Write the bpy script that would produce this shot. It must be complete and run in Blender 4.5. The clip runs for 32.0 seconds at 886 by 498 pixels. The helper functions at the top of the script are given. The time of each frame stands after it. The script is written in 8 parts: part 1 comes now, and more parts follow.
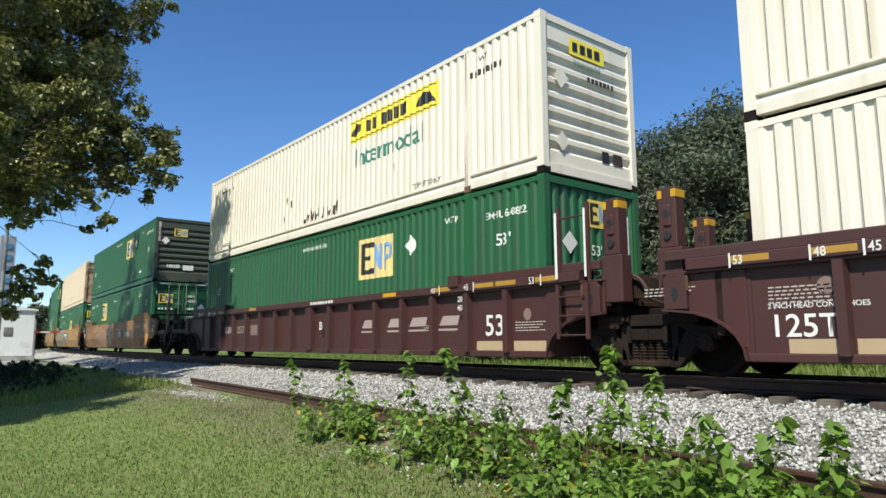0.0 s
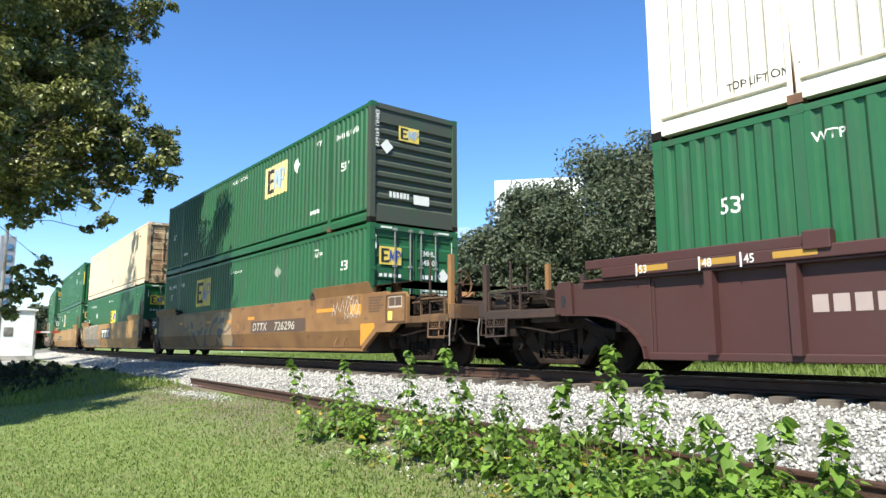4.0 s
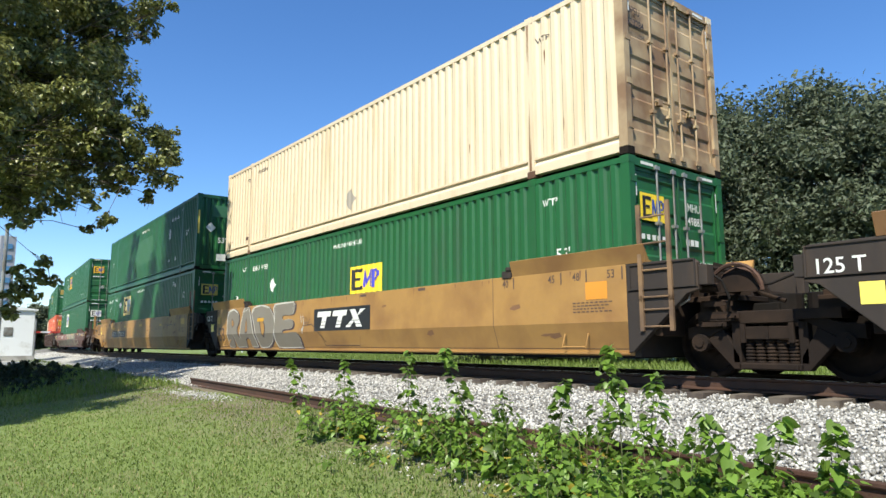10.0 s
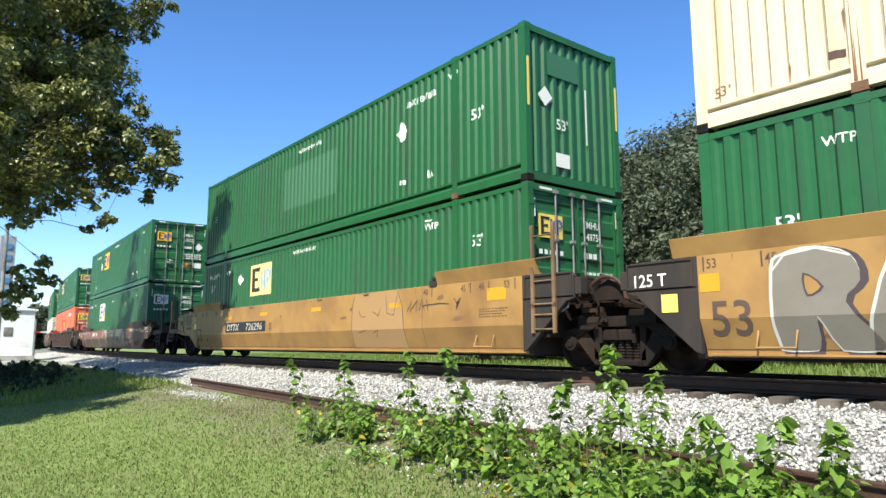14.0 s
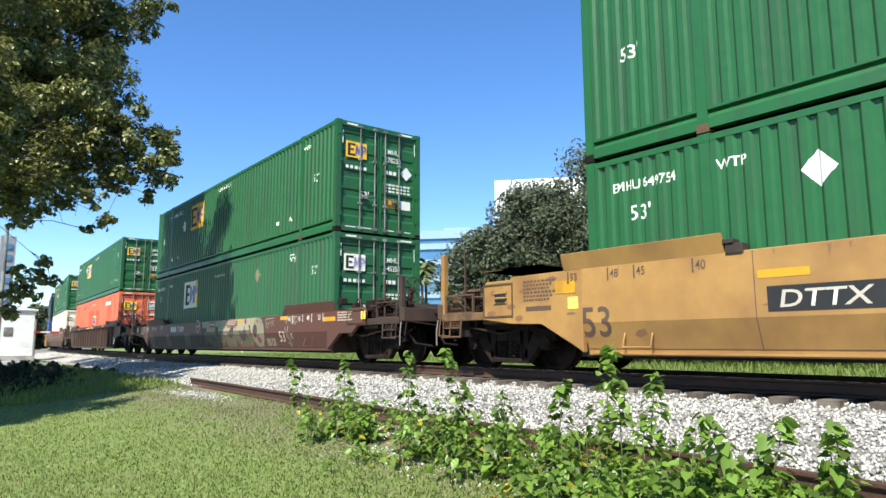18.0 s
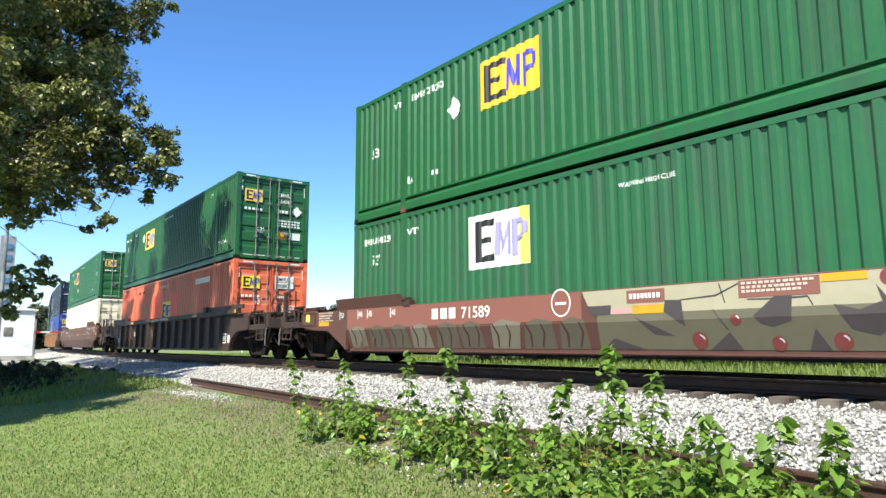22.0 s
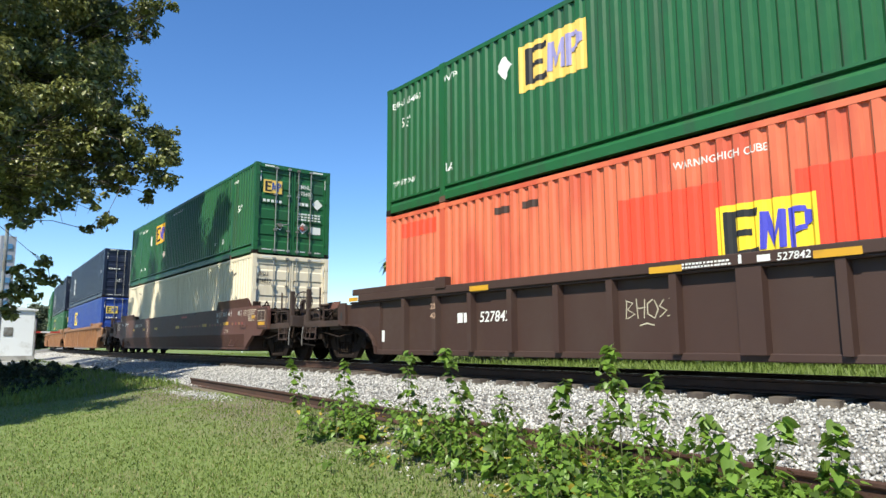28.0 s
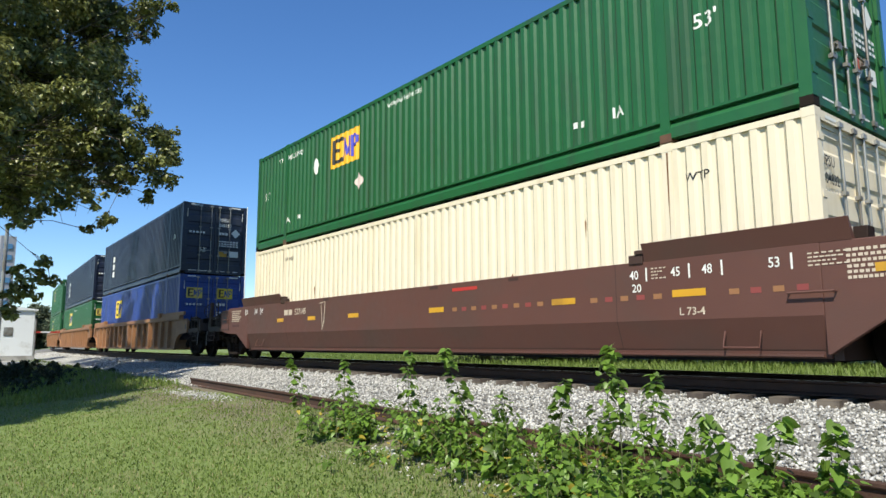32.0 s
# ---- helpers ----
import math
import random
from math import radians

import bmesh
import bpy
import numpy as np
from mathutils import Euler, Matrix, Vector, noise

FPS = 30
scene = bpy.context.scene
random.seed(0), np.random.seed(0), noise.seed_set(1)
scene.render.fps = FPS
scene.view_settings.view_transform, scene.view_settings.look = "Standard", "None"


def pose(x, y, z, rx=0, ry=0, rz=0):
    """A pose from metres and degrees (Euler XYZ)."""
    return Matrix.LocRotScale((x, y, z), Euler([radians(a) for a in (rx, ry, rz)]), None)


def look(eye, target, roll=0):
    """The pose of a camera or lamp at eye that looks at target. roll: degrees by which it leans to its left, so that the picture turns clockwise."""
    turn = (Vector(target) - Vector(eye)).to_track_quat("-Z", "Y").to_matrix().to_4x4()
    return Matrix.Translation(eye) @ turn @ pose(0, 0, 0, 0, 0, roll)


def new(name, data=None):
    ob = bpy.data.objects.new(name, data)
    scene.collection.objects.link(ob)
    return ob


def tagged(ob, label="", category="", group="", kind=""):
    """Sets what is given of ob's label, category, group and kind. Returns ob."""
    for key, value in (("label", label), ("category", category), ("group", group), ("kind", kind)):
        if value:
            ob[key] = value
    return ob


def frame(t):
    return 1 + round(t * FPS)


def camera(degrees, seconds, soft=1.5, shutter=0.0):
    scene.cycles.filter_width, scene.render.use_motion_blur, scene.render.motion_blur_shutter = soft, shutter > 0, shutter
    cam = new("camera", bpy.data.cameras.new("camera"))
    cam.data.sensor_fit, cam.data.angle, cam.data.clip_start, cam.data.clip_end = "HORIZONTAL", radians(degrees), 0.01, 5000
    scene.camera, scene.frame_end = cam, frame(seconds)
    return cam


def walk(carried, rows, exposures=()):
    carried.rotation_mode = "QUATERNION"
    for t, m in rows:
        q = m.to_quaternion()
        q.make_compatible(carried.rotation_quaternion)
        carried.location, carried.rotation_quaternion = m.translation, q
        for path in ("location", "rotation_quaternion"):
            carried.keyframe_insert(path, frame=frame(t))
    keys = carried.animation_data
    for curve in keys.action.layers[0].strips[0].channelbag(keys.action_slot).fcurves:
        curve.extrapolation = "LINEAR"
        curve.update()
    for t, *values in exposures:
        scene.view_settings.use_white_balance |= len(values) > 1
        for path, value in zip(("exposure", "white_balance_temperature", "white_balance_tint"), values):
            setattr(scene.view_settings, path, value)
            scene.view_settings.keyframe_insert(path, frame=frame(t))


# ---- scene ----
FACE = -1.295                      # near face of the containers, track centre at y = 0, rail top at z = 0
EYE = Vector((0.0, FACE - 8.11, 0.47))
YAW, PITCH, ROLL = radians(38.758), radians(8.031), 0.2
VIEW = look(EYE, EYE + Vector((-math.cos(YAW) * math.cos(PITCH), math.sin(YAW) * math.cos(PITCH), math.sin(PITCH))), -ROLL)
cam = camera(67.31, 32.0, 1.5, 0.0)
walk(cam, [(0.0, VIEW), (32.0, VIEW)], [(0.0, 0.5), (1.0, 0.72), (2.0, 0.78), (3.0, 0.92), (6.0, 1.4), (7.0, 1.2), (8.0, 1.05), (9.0, 0.8), (10.0, 0.84), (11.0, 0.74), (12.0, 0.62), (13.0, 0.82), (14.0, 1.12), (17.0, 1.1), (18.0, 1.1), (19.0, 1.3), (20.0, 1.42), (23.0, 1.1), (25.0, 1.3), (28.0, 0.80), (29.0, 0.85), (31.0, 1.0), (32.0, 0.62)])

# ---- light ----
SUN_FROM = Vector((0.30, -0.54, 0.79)).normalized()
world = bpy.data.worlds.new("sky")
scene.world = world
world.use_nodes = True
wn = world.node_tree.nodes
sky = wn.new("ShaderNodeTexSky")
sky.sky_type, sky.sun_disc = "NISHITA", False
sky.sun_elevation, sky.sun_rotation = math.asin(SUN_FROM.z), math.atan2(SUN_FROM.x, SUN_FROM.y)
sky.air_density, sky.dust_density, sky.ozone_density = 1.0, 0.0, 6.0
wn["Background"].inputs["Strength"].default_value = 0.095
deeper = wn.new("ShaderNodeHueSaturation")
deeper.inputs["Hue"].default_value = 0.504
deeper.inputs["Saturation"].default_value = 1.15
deeper.inputs["Value"].default_value = 1.14
world.node_tree.links.new(sky.outputs[0], deeper.inputs["Color"])
world.node_tree.links.new(deeper.outputs[0], wn["Background"].inputs["Color"])
sun = new("sun", bpy.data.lights.new("sun", "SUN"))
sun.data.energy, sun.data.angle, sun.data.color = 4.85, radians(0.55), (1.0, 0.957, 0.812)
sun.matrix_world = look(SUN_FROM * 60, (0, 0, 0))

# ---- the train's way: straight beside the camera, then a wide curve ----
BEND_FROM, BEND_RADIUS = -12.0, 625.0


def on_track(a, d=0.0, z=0.0):
    """The point a metres along the track, d metres to its far side."""
    if a > BEND_FROM:
        return Vector((a, d, z))
    th = (BEND_FROM - a) / BEND_RADIUS
    r = BEND_RADIUS - d
    return Vector((BEND_FROM - r * math.sin(th), BEND_RADIUS - r * math.cos(th), z))


def track_y(x):
    return 0.0 if x > BEND_FROM else BEND_RADIUS - math.sqrt(max(1.0, BEND_RADIUS ** 2 - (x - BEND_FROM) ** 2)) if x > -380 else 122 + (-380 - x) * 0.72


# the train's small surges: time, metres ahead of an even run
SURGE = ((0.0, 0.0), (13.4, 0.0), (14.0, -0.19), (14.5, -0.20), (16.0, -0.06), (17.0, 0.0), (22.0, 0.0), (23.0, -0.015), (25.0, -0.07), (26.0, -0.12), (27.0, -0.20), (28.0, -0.30), (29.0, -0.407), (30.0, -0.535), (30.5, -0.586), (31.0, -0.688), (32.0, -0.771))


def travelled(t):
    q = t - 16.0
    run = 4.30445 * q - 0.0062706 * q * q + 0.00012852 * q ** 3
    for (ta, ca), (tb, cb) in zip(SURGE, SURGE[1:]):
        if ta <= t <= tb:
            return run + ca + (cb - ca) * (t - ta) / (tb - ta)
    return run + SURGE[-1][1]


def rides(ob, u, half, z, seconds=0.5):
    """Keys ob, whose middle is u metres along the train, on its way along the track; half: half the distance of its supports."""
    rows, n = [], round(32 / seconds)
    for i in range(n + 1):
        t = 32.0 * i / n
        p, q = on_track(u - half + travelled(t)), on_track(u + half + travelled(t))
        m = (p + q) / 2
        rows.append((t, pose(m.x, m.y, z, 0, 0, math.degrees(math.atan2(q.y - p.y, q.x - p.x)))))
    walk(ob, rows)


# ---- materials ----
MATS = {}


def surf(name, col, rough=0.6, metal=0.0, var=0.15, grain=9.0, blotch=0.7, dirt=None, amount=0.35, streak=(1.0, 1.0, 1.0), bump=0.08, bscale=60.0, alpha=1.0, edge=0.12, each=0.0, translucent=0.0):
    """A surface with grain and blotches, and dirt in patches or runs (streak: how the dirt is squeezed along x, y, z)."""
    if name in MATS:
        return MATS[name]
    m = bpy.data.materials.new(name)
    m.use_nodes = True
    MATS[name] = m
    nt, ns = m.node_tree, m.node_tree.nodes
    li = nt.links.new
    b = ns["Principled BSDF"]
    tc, oi = ns.new("ShaderNodeTexCoord"), ns.new("ShaderNodeObjectInfo")
    w = ns.new("ShaderNodeMath")
    w.operation = "MULTIPLY"
    w.inputs[1].default_value = 37.0
    li(oi.outputs["Random"], w.inputs[0])

    def noise_of(scale, detail=4.0, squeeze=None):
        t = ns.new("ShaderNodeTexNoise")
        t.noise_dimensions = "4D"
        t.inputs["Scale"].default_value, t.inputs["Detail"].default_value = scale, detail
        li(w.outputs[0], t.inputs["W"])
        if squeeze:
            mp = ns.new("ShaderNodeMapping")
            mp.inputs["Scale"].default_value = squeeze
            li(tc.outputs["Object"], mp.inputs["Vector"])
            li(mp.outputs[0], t.inputs["Vector"])
        else:
            li(tc.outputs["Object"], t.inputs["Vector"])
        return t

    def mix(fac, a, c):
        x = ns.new("ShaderNodeMix")
        x.data_type = "RGBA"
        for sock, v in ((x.inputs[0], fac), (x.inputs[6], a), (x.inputs[7], c)):
            if isinstance(v, bpy.types.NodeSocket):
                li(v, sock)
            elif isinstance(v, float):
                sock.default_value = v
            else:
                sock.default_value = (*v[:3], 1.0)
        return x.outputs[2]

    lo = [c * (1 - var) for c in col]
    hi = [min(1.0, c * (1 + var)) for c in col]
    fine, coarse = noise_of(grain), noise_of(blotch)
    out = mix(coarse.outputs["Fac"], mix(fine.outputs["Fac"], lo, col), mix(fine.outputs["Fac"], col, hi))
    if each > 0:
        hs = ns.new("ShaderNodeHueSaturation")
        mr = ns.new("ShaderNodeMapRange")
        mr.inputs["To Min"].default_value, mr.inputs["To Max"].default_value = 1 - each, 1 + each
        ge = ns.new("ShaderNodeNewGeometry")
        ad = ns.new("ShaderNodeMath")
        ad.operation = "FRACT"
        ad2 = ns.new("ShaderNodeMath")
        li(oi.outputs["Random"], ad2.inputs[0])
        li(ge.outputs["Random Per Island"], ad2.inputs[1])
        li(ad2.outputs[0], ad.inputs[0])
        li(ad.outputs[0], mr.inputs["Value"])
        li(mr.outputs[0], hs.inputs["Value"])
        li(out, hs.inputs["Color"])
        out = hs.outputs[0]
    if dirt:
        dn = noise_of(1.6, 6.0, streak)
        rp = ns.new("ShaderNodeValToRGB")
        rp.color_ramp.elements[0].position, rp.color_ramp.elements[1].position = 0.62 - amount * 0.5, 0.62 - amount * 0.5 + edge
        li(dn.outputs["Fac"], rp.inputs[0])
        rp.color_ramp.elements[1].color = (0.75, 0.75, 0.75, 1)
        out = mix(rp.outputs[0], out, dirt)
    li(out, b.inputs["Base Color"])
    rn = ns.new("ShaderNodeMapRange")
    rn.inputs["To Min"].default_value, rn.inputs["To Max"].default_value = max(0.02, rough - 0.12), min(1.0, rough + 0.12)
    li(fine.outputs["Fac"], rn.inputs["Value"])
    li(rn.outputs[0], b.inputs["Roughness"])
    b.inputs["Metallic"].default_value = metal
    if bump > 0:
        bn, bp = noise_of(bscale, 3.0), ns.new("ShaderNodeBump")
        bp.inputs["Strength"].default_value, bp.inputs["Distance"].default_value = bump, 0.02
        li(bn.outputs["Fac"], bp.inputs["Height"])
        li(bp.outputs[0], b.inputs["Normal"])
    if translucent > 0:
        tr, ms = ns.new("ShaderNodeBsdfTranslucent"), ns.new("ShaderNodeMixShader")
        li(out, tr.inputs["Color"])
        ms.inputs[0].default_value = translucent
        li(b.outputs[0], ms.inputs[1])
        li(tr.outputs[0], ms.inputs[2])
        li(ms.outputs[0], ns["Material Output"].inputs["Surface"])
    return m


RUST = (0.10, 0.045, 0.022)
GRIME = (0.06, 0.055, 0.045)
green = surf("green container paint", (0.0115, 0.095, 0.0275), 0.45, var=0.20, blotch=0.5, dirt=(0.021, 0.070, 0.028), amount=0.24, streak=(2.2, 2, 0.25), bump=0.05, bscale=25)
green_faded = surf("faded green container paint", (0.0130, 0.095, 0.034), 0.5, var=0.22, blotch=0.5, dirt=(0.026, 0.075, 0.036), amount=0.26, streak=(2.2, 2, 0.25), bump=0.05, bscale=25)
green_grimy = surf("grimy olive green paint", (0.037, 0.0629, 0.037), 0.6, var=0.2, dirt=(0.0518, 0.0518, 0.0407), amount=0.5, streak=(1.5, 1.5, 0.4))
white = surf("white container paint", (0.70, 0.65, 0.56), 0.5, var=0.05, blotch=0.5, dirt=(0.5152, 0.414, 0.2576), amount=0.14, streak=(2.5, 2, 0.22), bump=0.04, bscale=25, edge=0.25)
ivory = surf("ivory container paint", (0.68, 0.60, 0.455), 0.5, var=0.05, blotch=0.5, dirt=(0.50, 0.39, 0.24), amount=0.14, streak=(2.5, 2, 0.22), bump=0.04, bscale=25, edge=0.25)
cream = surf("cream container paint", (0.64, 0.525, 0.375), 0.5, var=0.06, blotch=0.5, dirt=(0.44, 0.308, 0.1584), amount=0.16, streak=(2.5, 2, 0.22), bump=0.04, bscale=25, edge=0.25)
rusty_cream = surf("rust stained cream paint", (0.444, 0.3404, 0.2072), 0.65, var=0.15, dirt=(0.1184, 0.0444, 0.0185), amount=0.55, streak=(0.9, 0.9, 0.8), edge=0.25)
orange = surf("orange container paint", (0.60, 0.140, 0.065), 0.5, var=0.14, blotch=0.4, dirt=(0.4884, 0.074, 0.037), amount=0.3, streak=(0.8, 1, 0.2), bump=0.04)
navy = surf("navy container paint", (0.00888, 0.01332, 0.0333), 0.4, var=0.2, dirt=(0.0222, 0.0259, 0.037), amount=0.25, streak=(2, 2, 0.3))
blue = surf("blue container paint", (0.0148, 0.0481, 0.2516), 0.45, var=0.2, dirt=(0.037, 0.0518, 0.148), amount=0.25, streak=(2, 2, 0.3))
tan = surf("tan well car paint", (0.345, 0.190, 0.056), 0.6, var=0.26, blotch=0.8, dirt=(0.17, 0.078, 0.030), amount=0.40, streak=(0.9, 1, 0.8), bump=0.08, edge=0.3)
tan_dusty = surf("dusty orange tan car paint", (0.27, 0.130, 0.058), 0.65, var=0.22, blotch=0.6, dirt=(0.14, 0.062, 0.032), amount=0.36, streak=(0.6, 1, 1.1), bump=0.08, edge=0.4)
rusty_tan = surf("rust eaten tan paint", (0.17, 0.088, 0.036), 0.7, var=0.35, grain=16, blotch=1.5, dirt=(0.045, 0.026, 0.017), amount=0.62, streak=(2.0, 2.0, 1.2), bump=0.15, edge=0.22)
tan_worn = surf("tan worn car paint", (0.245, 0.126, 0.047), 0.65, var=0.26, blotch=0.8, dirt=(0.135, 0.062, 0.028), amount=0.42, streak=(0.9, 1, 0.8), bump=0.08, edge=0.3)
maroon = surf("maroon brown car paint", (0.052, 0.0155, 0.0135), 0.62, var=0.25, blotch=0.5, dirt=(0.046, 0.024, 0.019), amount=0.35, streak=(0.8, 1, 0.5), edge=0.3)
oxide = surf("oxide red brown car paint", (0.094, 0.0365, 0.0260), 0.62, var=0.2, blotch=0.5, dirt=(0.0666, 0.0407, 0.03108), amount=0.35, streak=(0.6, 1, 0.6), edge=0.3)
umber = surf("dark umber car paint", (0.042, 0.019, 0.013), 0.66, var=0.28, blotch=0.5, dirt=(0.055, 0.033, 0.024), amount=0.3, streak=(0.8, 1, 0.4), edge=0.3)
black_steel = surf("grimy black steel", (0.0075, 0.006, 0.0052), 0.85, var=0.3, dirt=(0.028, 0.017, 0.011), amount=0.3, edge=0.3, bump=0.2)
primer_dark = surf("dark soot brown paint", (0.017, 0.0115, 0.009), 0.85, var=0.4, blotch=1.5, dirt=(0.06, 0.033, 0.02), amount=0.34, edge=0.3, bump=0.15)
soot = surf("sooty brown car steel", (0.034, 0.020, 0.0155), 0.75, var=0.35, blotch=1.5, dirt=(0.075, 0.038, 0.025), amount=0.3, edge=0.3, bump=0.12)
hose_grey = surf("dusty grey hose", (0.16, 0.15, 0.14), 0.7, var=0.25)
brown_steel = surf("dusty brown steel", (0.014, 0.0095, 0.0075), 0.88, var=0.4, dirt=(0.050, 0.030, 0.019), amount=0.28, edge=0.3, bump=0.2)
wheel_steel = surf("dark wheel steel", (0.007, 0.0045, 0.0032), 0.95, 0.1, var=0.3, dirt=(0.0296, 0.0185, 0.01332), amount=0.3, bump=0.15)
tread_steel = surf("bright worn steel", (0.45, 0.42, 0.4), 0.28, 1.0, var=0.15, bump=0.03)
for m in (black_steel, brown_steel, wheel_steel, primer_dark):
    m.node_tree.nodes["Principled BSDF"].inputs["Specular IOR Level"].default_value = 0.18
galv = surf("galvanised rod", (0.3108, 0.3108, 0.296), 0.45, 0.5, var=0.15, dirt=(0.148, 0.1184, 0.0888), amount=0.3)
pad_yellow = surf("yellow reflective sheet", (0.5328, 0.2812, 0.0148), 0.5, var=0.12, dirt=(0.296, 0.148, 0.0222), amount=0.2)
logo_yellow = surf("logo yellow", (0.68, 0.51, 0.102), 0.5, var=0.08, dirt=(0.425, 0.34, 0.119), amount=0.2, streak=(2, 2, 0.3))
logo_cream = surf("sun bleached logo", (0.72, 0.54, 0.21), 0.5, var=0.08, dirt=(0.45, 0.396, 0.252), amount=0.2, streak=(2, 2, 0.3))
ink_black = surf("black lettering paint", (0.0148, 0.0148, 0.01628), 0.55, var=0.2)
ink_blue = surf("blue lettering paint", (0.0296, 0.074, 0.3108), 0.55, var=0.2)
ink_pale = surf("faded pale blue paint", (0.2812, 0.3848, 0.5032), 0.55, var=0.2)
ink_white = surf("white lettering paint", (0.666, 0.666, 0.63), 0.55, var=0.1)
weathered = surf("weathered white stencil", (0.44, 0.40, 0.34), 0.6, var=0.2, grain=14, blotch=3)
ink_teal = surf("green lettering paint", (0.037, 0.1776, 0.1332), 0.55, var=0.15)
silver = surf("silver spray paint", (0.190, 0.168, 0.135), 0.55, var=0.22, blotch=2.0, dirt=(0.17, 0.136, 0.102), amount=0.2, edge=0.4)
spray_white = surf("white spray paint", (0.527, 0.51, 0.4675), 0.6, var=0.15)
spray_olive = surf("olive spray paint", (0.088, 0.074, 0.050), 0.6, var=0.25, blotch=2.0)
spray_dark = surf("dark spray paint", (0.0592, 0.0407, 0.0444), 0.6, var=0.2)
primer = surf("matt grey brown primer", (0.023, 0.0165, 0.0135), 0.8, var=0.3, blotch=1.5, dirt=(0.055, 0.034, 0.022), amount=0.3, streak=(2.5, 2, 0.5), edge=0.3)
rail_rust = surf("rusty rail", (0.066, 0.030, 0.0175), 0.75, 0.1, var=0.3, grain=20, dirt=(0.0444, 0.0222, 0.0148), amount=0.4, bump=0.25)
tie_wood = surf("weathered tie wood", (0.1258, 0.1036, 0.0814), 0.85, var=0.3, grain=14, dirt=(0.0518, 0.037, 0.0296), amount=0.4, streak=(3, 0.4, 3), bump=0.3, each=0.25)
stone = surf("pale limestone ballast", (0.335, 0.326, 0.306), 0.85, var=0.2, grain=30, bump=0.2, each=0.62)
gravel = surf("gravel bed", (0.150, 0.143, 0.130), 0.9, var=0.6, grain=26, blotch=6, bump=0.9, bscale=30)
lawn = surf("lawn soil and turf", (0.125, 0.168, 0.040), 0.9, var=0.3, grain=16, blotch=0.35, dirt=(0.165, 0.150, 0.070), amount=0.14, bump=0.5, bscale=45, edge=0.25)
blade = surf("grass blade", (0.172, 0.238, 0.052), 0.6, var=0.34, grain=2.5, blotch=0.5, bump=0, each=0.25, translucent=0.55)
straw = surf("dry grass blade", (0.30, 0.265, 0.125), 0.7, var=0.25, grain=1.5, blotch=0.35, bump=0, each=0.25, translucent=0.4)
yellow_leaf = surf("yellowed leaf", (0.42, 0.33, 0.05), 0.5, var=0.25, grain=20, bump=0.05, each=0.3, translucent=0.45)
bush_leaf = surf("bush leaf", (0.140, 0.235, 0.036), 0.42, var=0.25, grain=20, bump=0.05, each=0.55, translucent=0.45)
tree_leaf = surf("broad tree leaf", (0.180, 0.192, 0.058), 0.36, var=0.25, grain=12, bump=0, each=0.6, translucent=0.36)
oak_leaf = surf("dark oak leaf", (0.098, 0.122, 0.070), 0.62, var=0.25, grain=6, bump=0, each=0.40, translucent=0.4)
# near-black colour for the groove shade drawn beside the container ribs
rib_shade = surf("dark rib shade line", (0.020, 0.030, 0.018), 0.8, var=0.4, grain=14)
rust_cast = surf("rusty corner casting", (0.16, 0.075, 0.04), 0.8, var=0.35, grain=20, dirt=(0.07, 0.035, 0.022), amount=0.4)
# leaf colour darkened to stand for the shade under the lawn tree
shaded_shrub_leaf = surf("shrub leaf darkened for shade", (0.030, 0.042, 0.014), 0.5, var=0.25, grain=12, bump=0, each=0.4, translucent=0.25)
palm_leaf = surf("palm frond", (0.074, 0.0962, 0.0296), 0.5, var=0.25, each=0.3)
bark = surf("grey brown bark", (0.0888, 0.0703, 0.0518), 0.9, var=0.35, grain=18, bump=0.6, bscale=30)
stem = surf("green stem", (0.0814, 0.0962, 0.037), 0.7, var=0.2)
hut_paint = surf("white hut paint", (0.648, 0.666, 0.675), 0.45, var=0.05, dirt=(0.45, 0.45, 0.432), amount=0.12)
concrete = surf("pale concrete", (0.3108, 0.3034, 0.2812), 0.85, var=0.15, dirt=(0.185, 0.1776, 0.1628), amount=0.3)
glass_blue = surf("blue office glazing", (0.08, 0.192, 0.336), 0.15, 0.2, var=0.2, grain=0.3, bump=0)
facade_white = surf("white facade", (0.648, 0.657, 0.675), 0.6, var=0.06, grain=0.5, bump=0)
facade_grey = surf("lilac grey facade", (0.2664, 0.2664, 0.3108), 0.7, var=0.08, grain=0.5, bump=0)
red_stripe = surf("red reflective stripe", (0.407, 0.0296, 0.0222), 0.5, var=0.1)


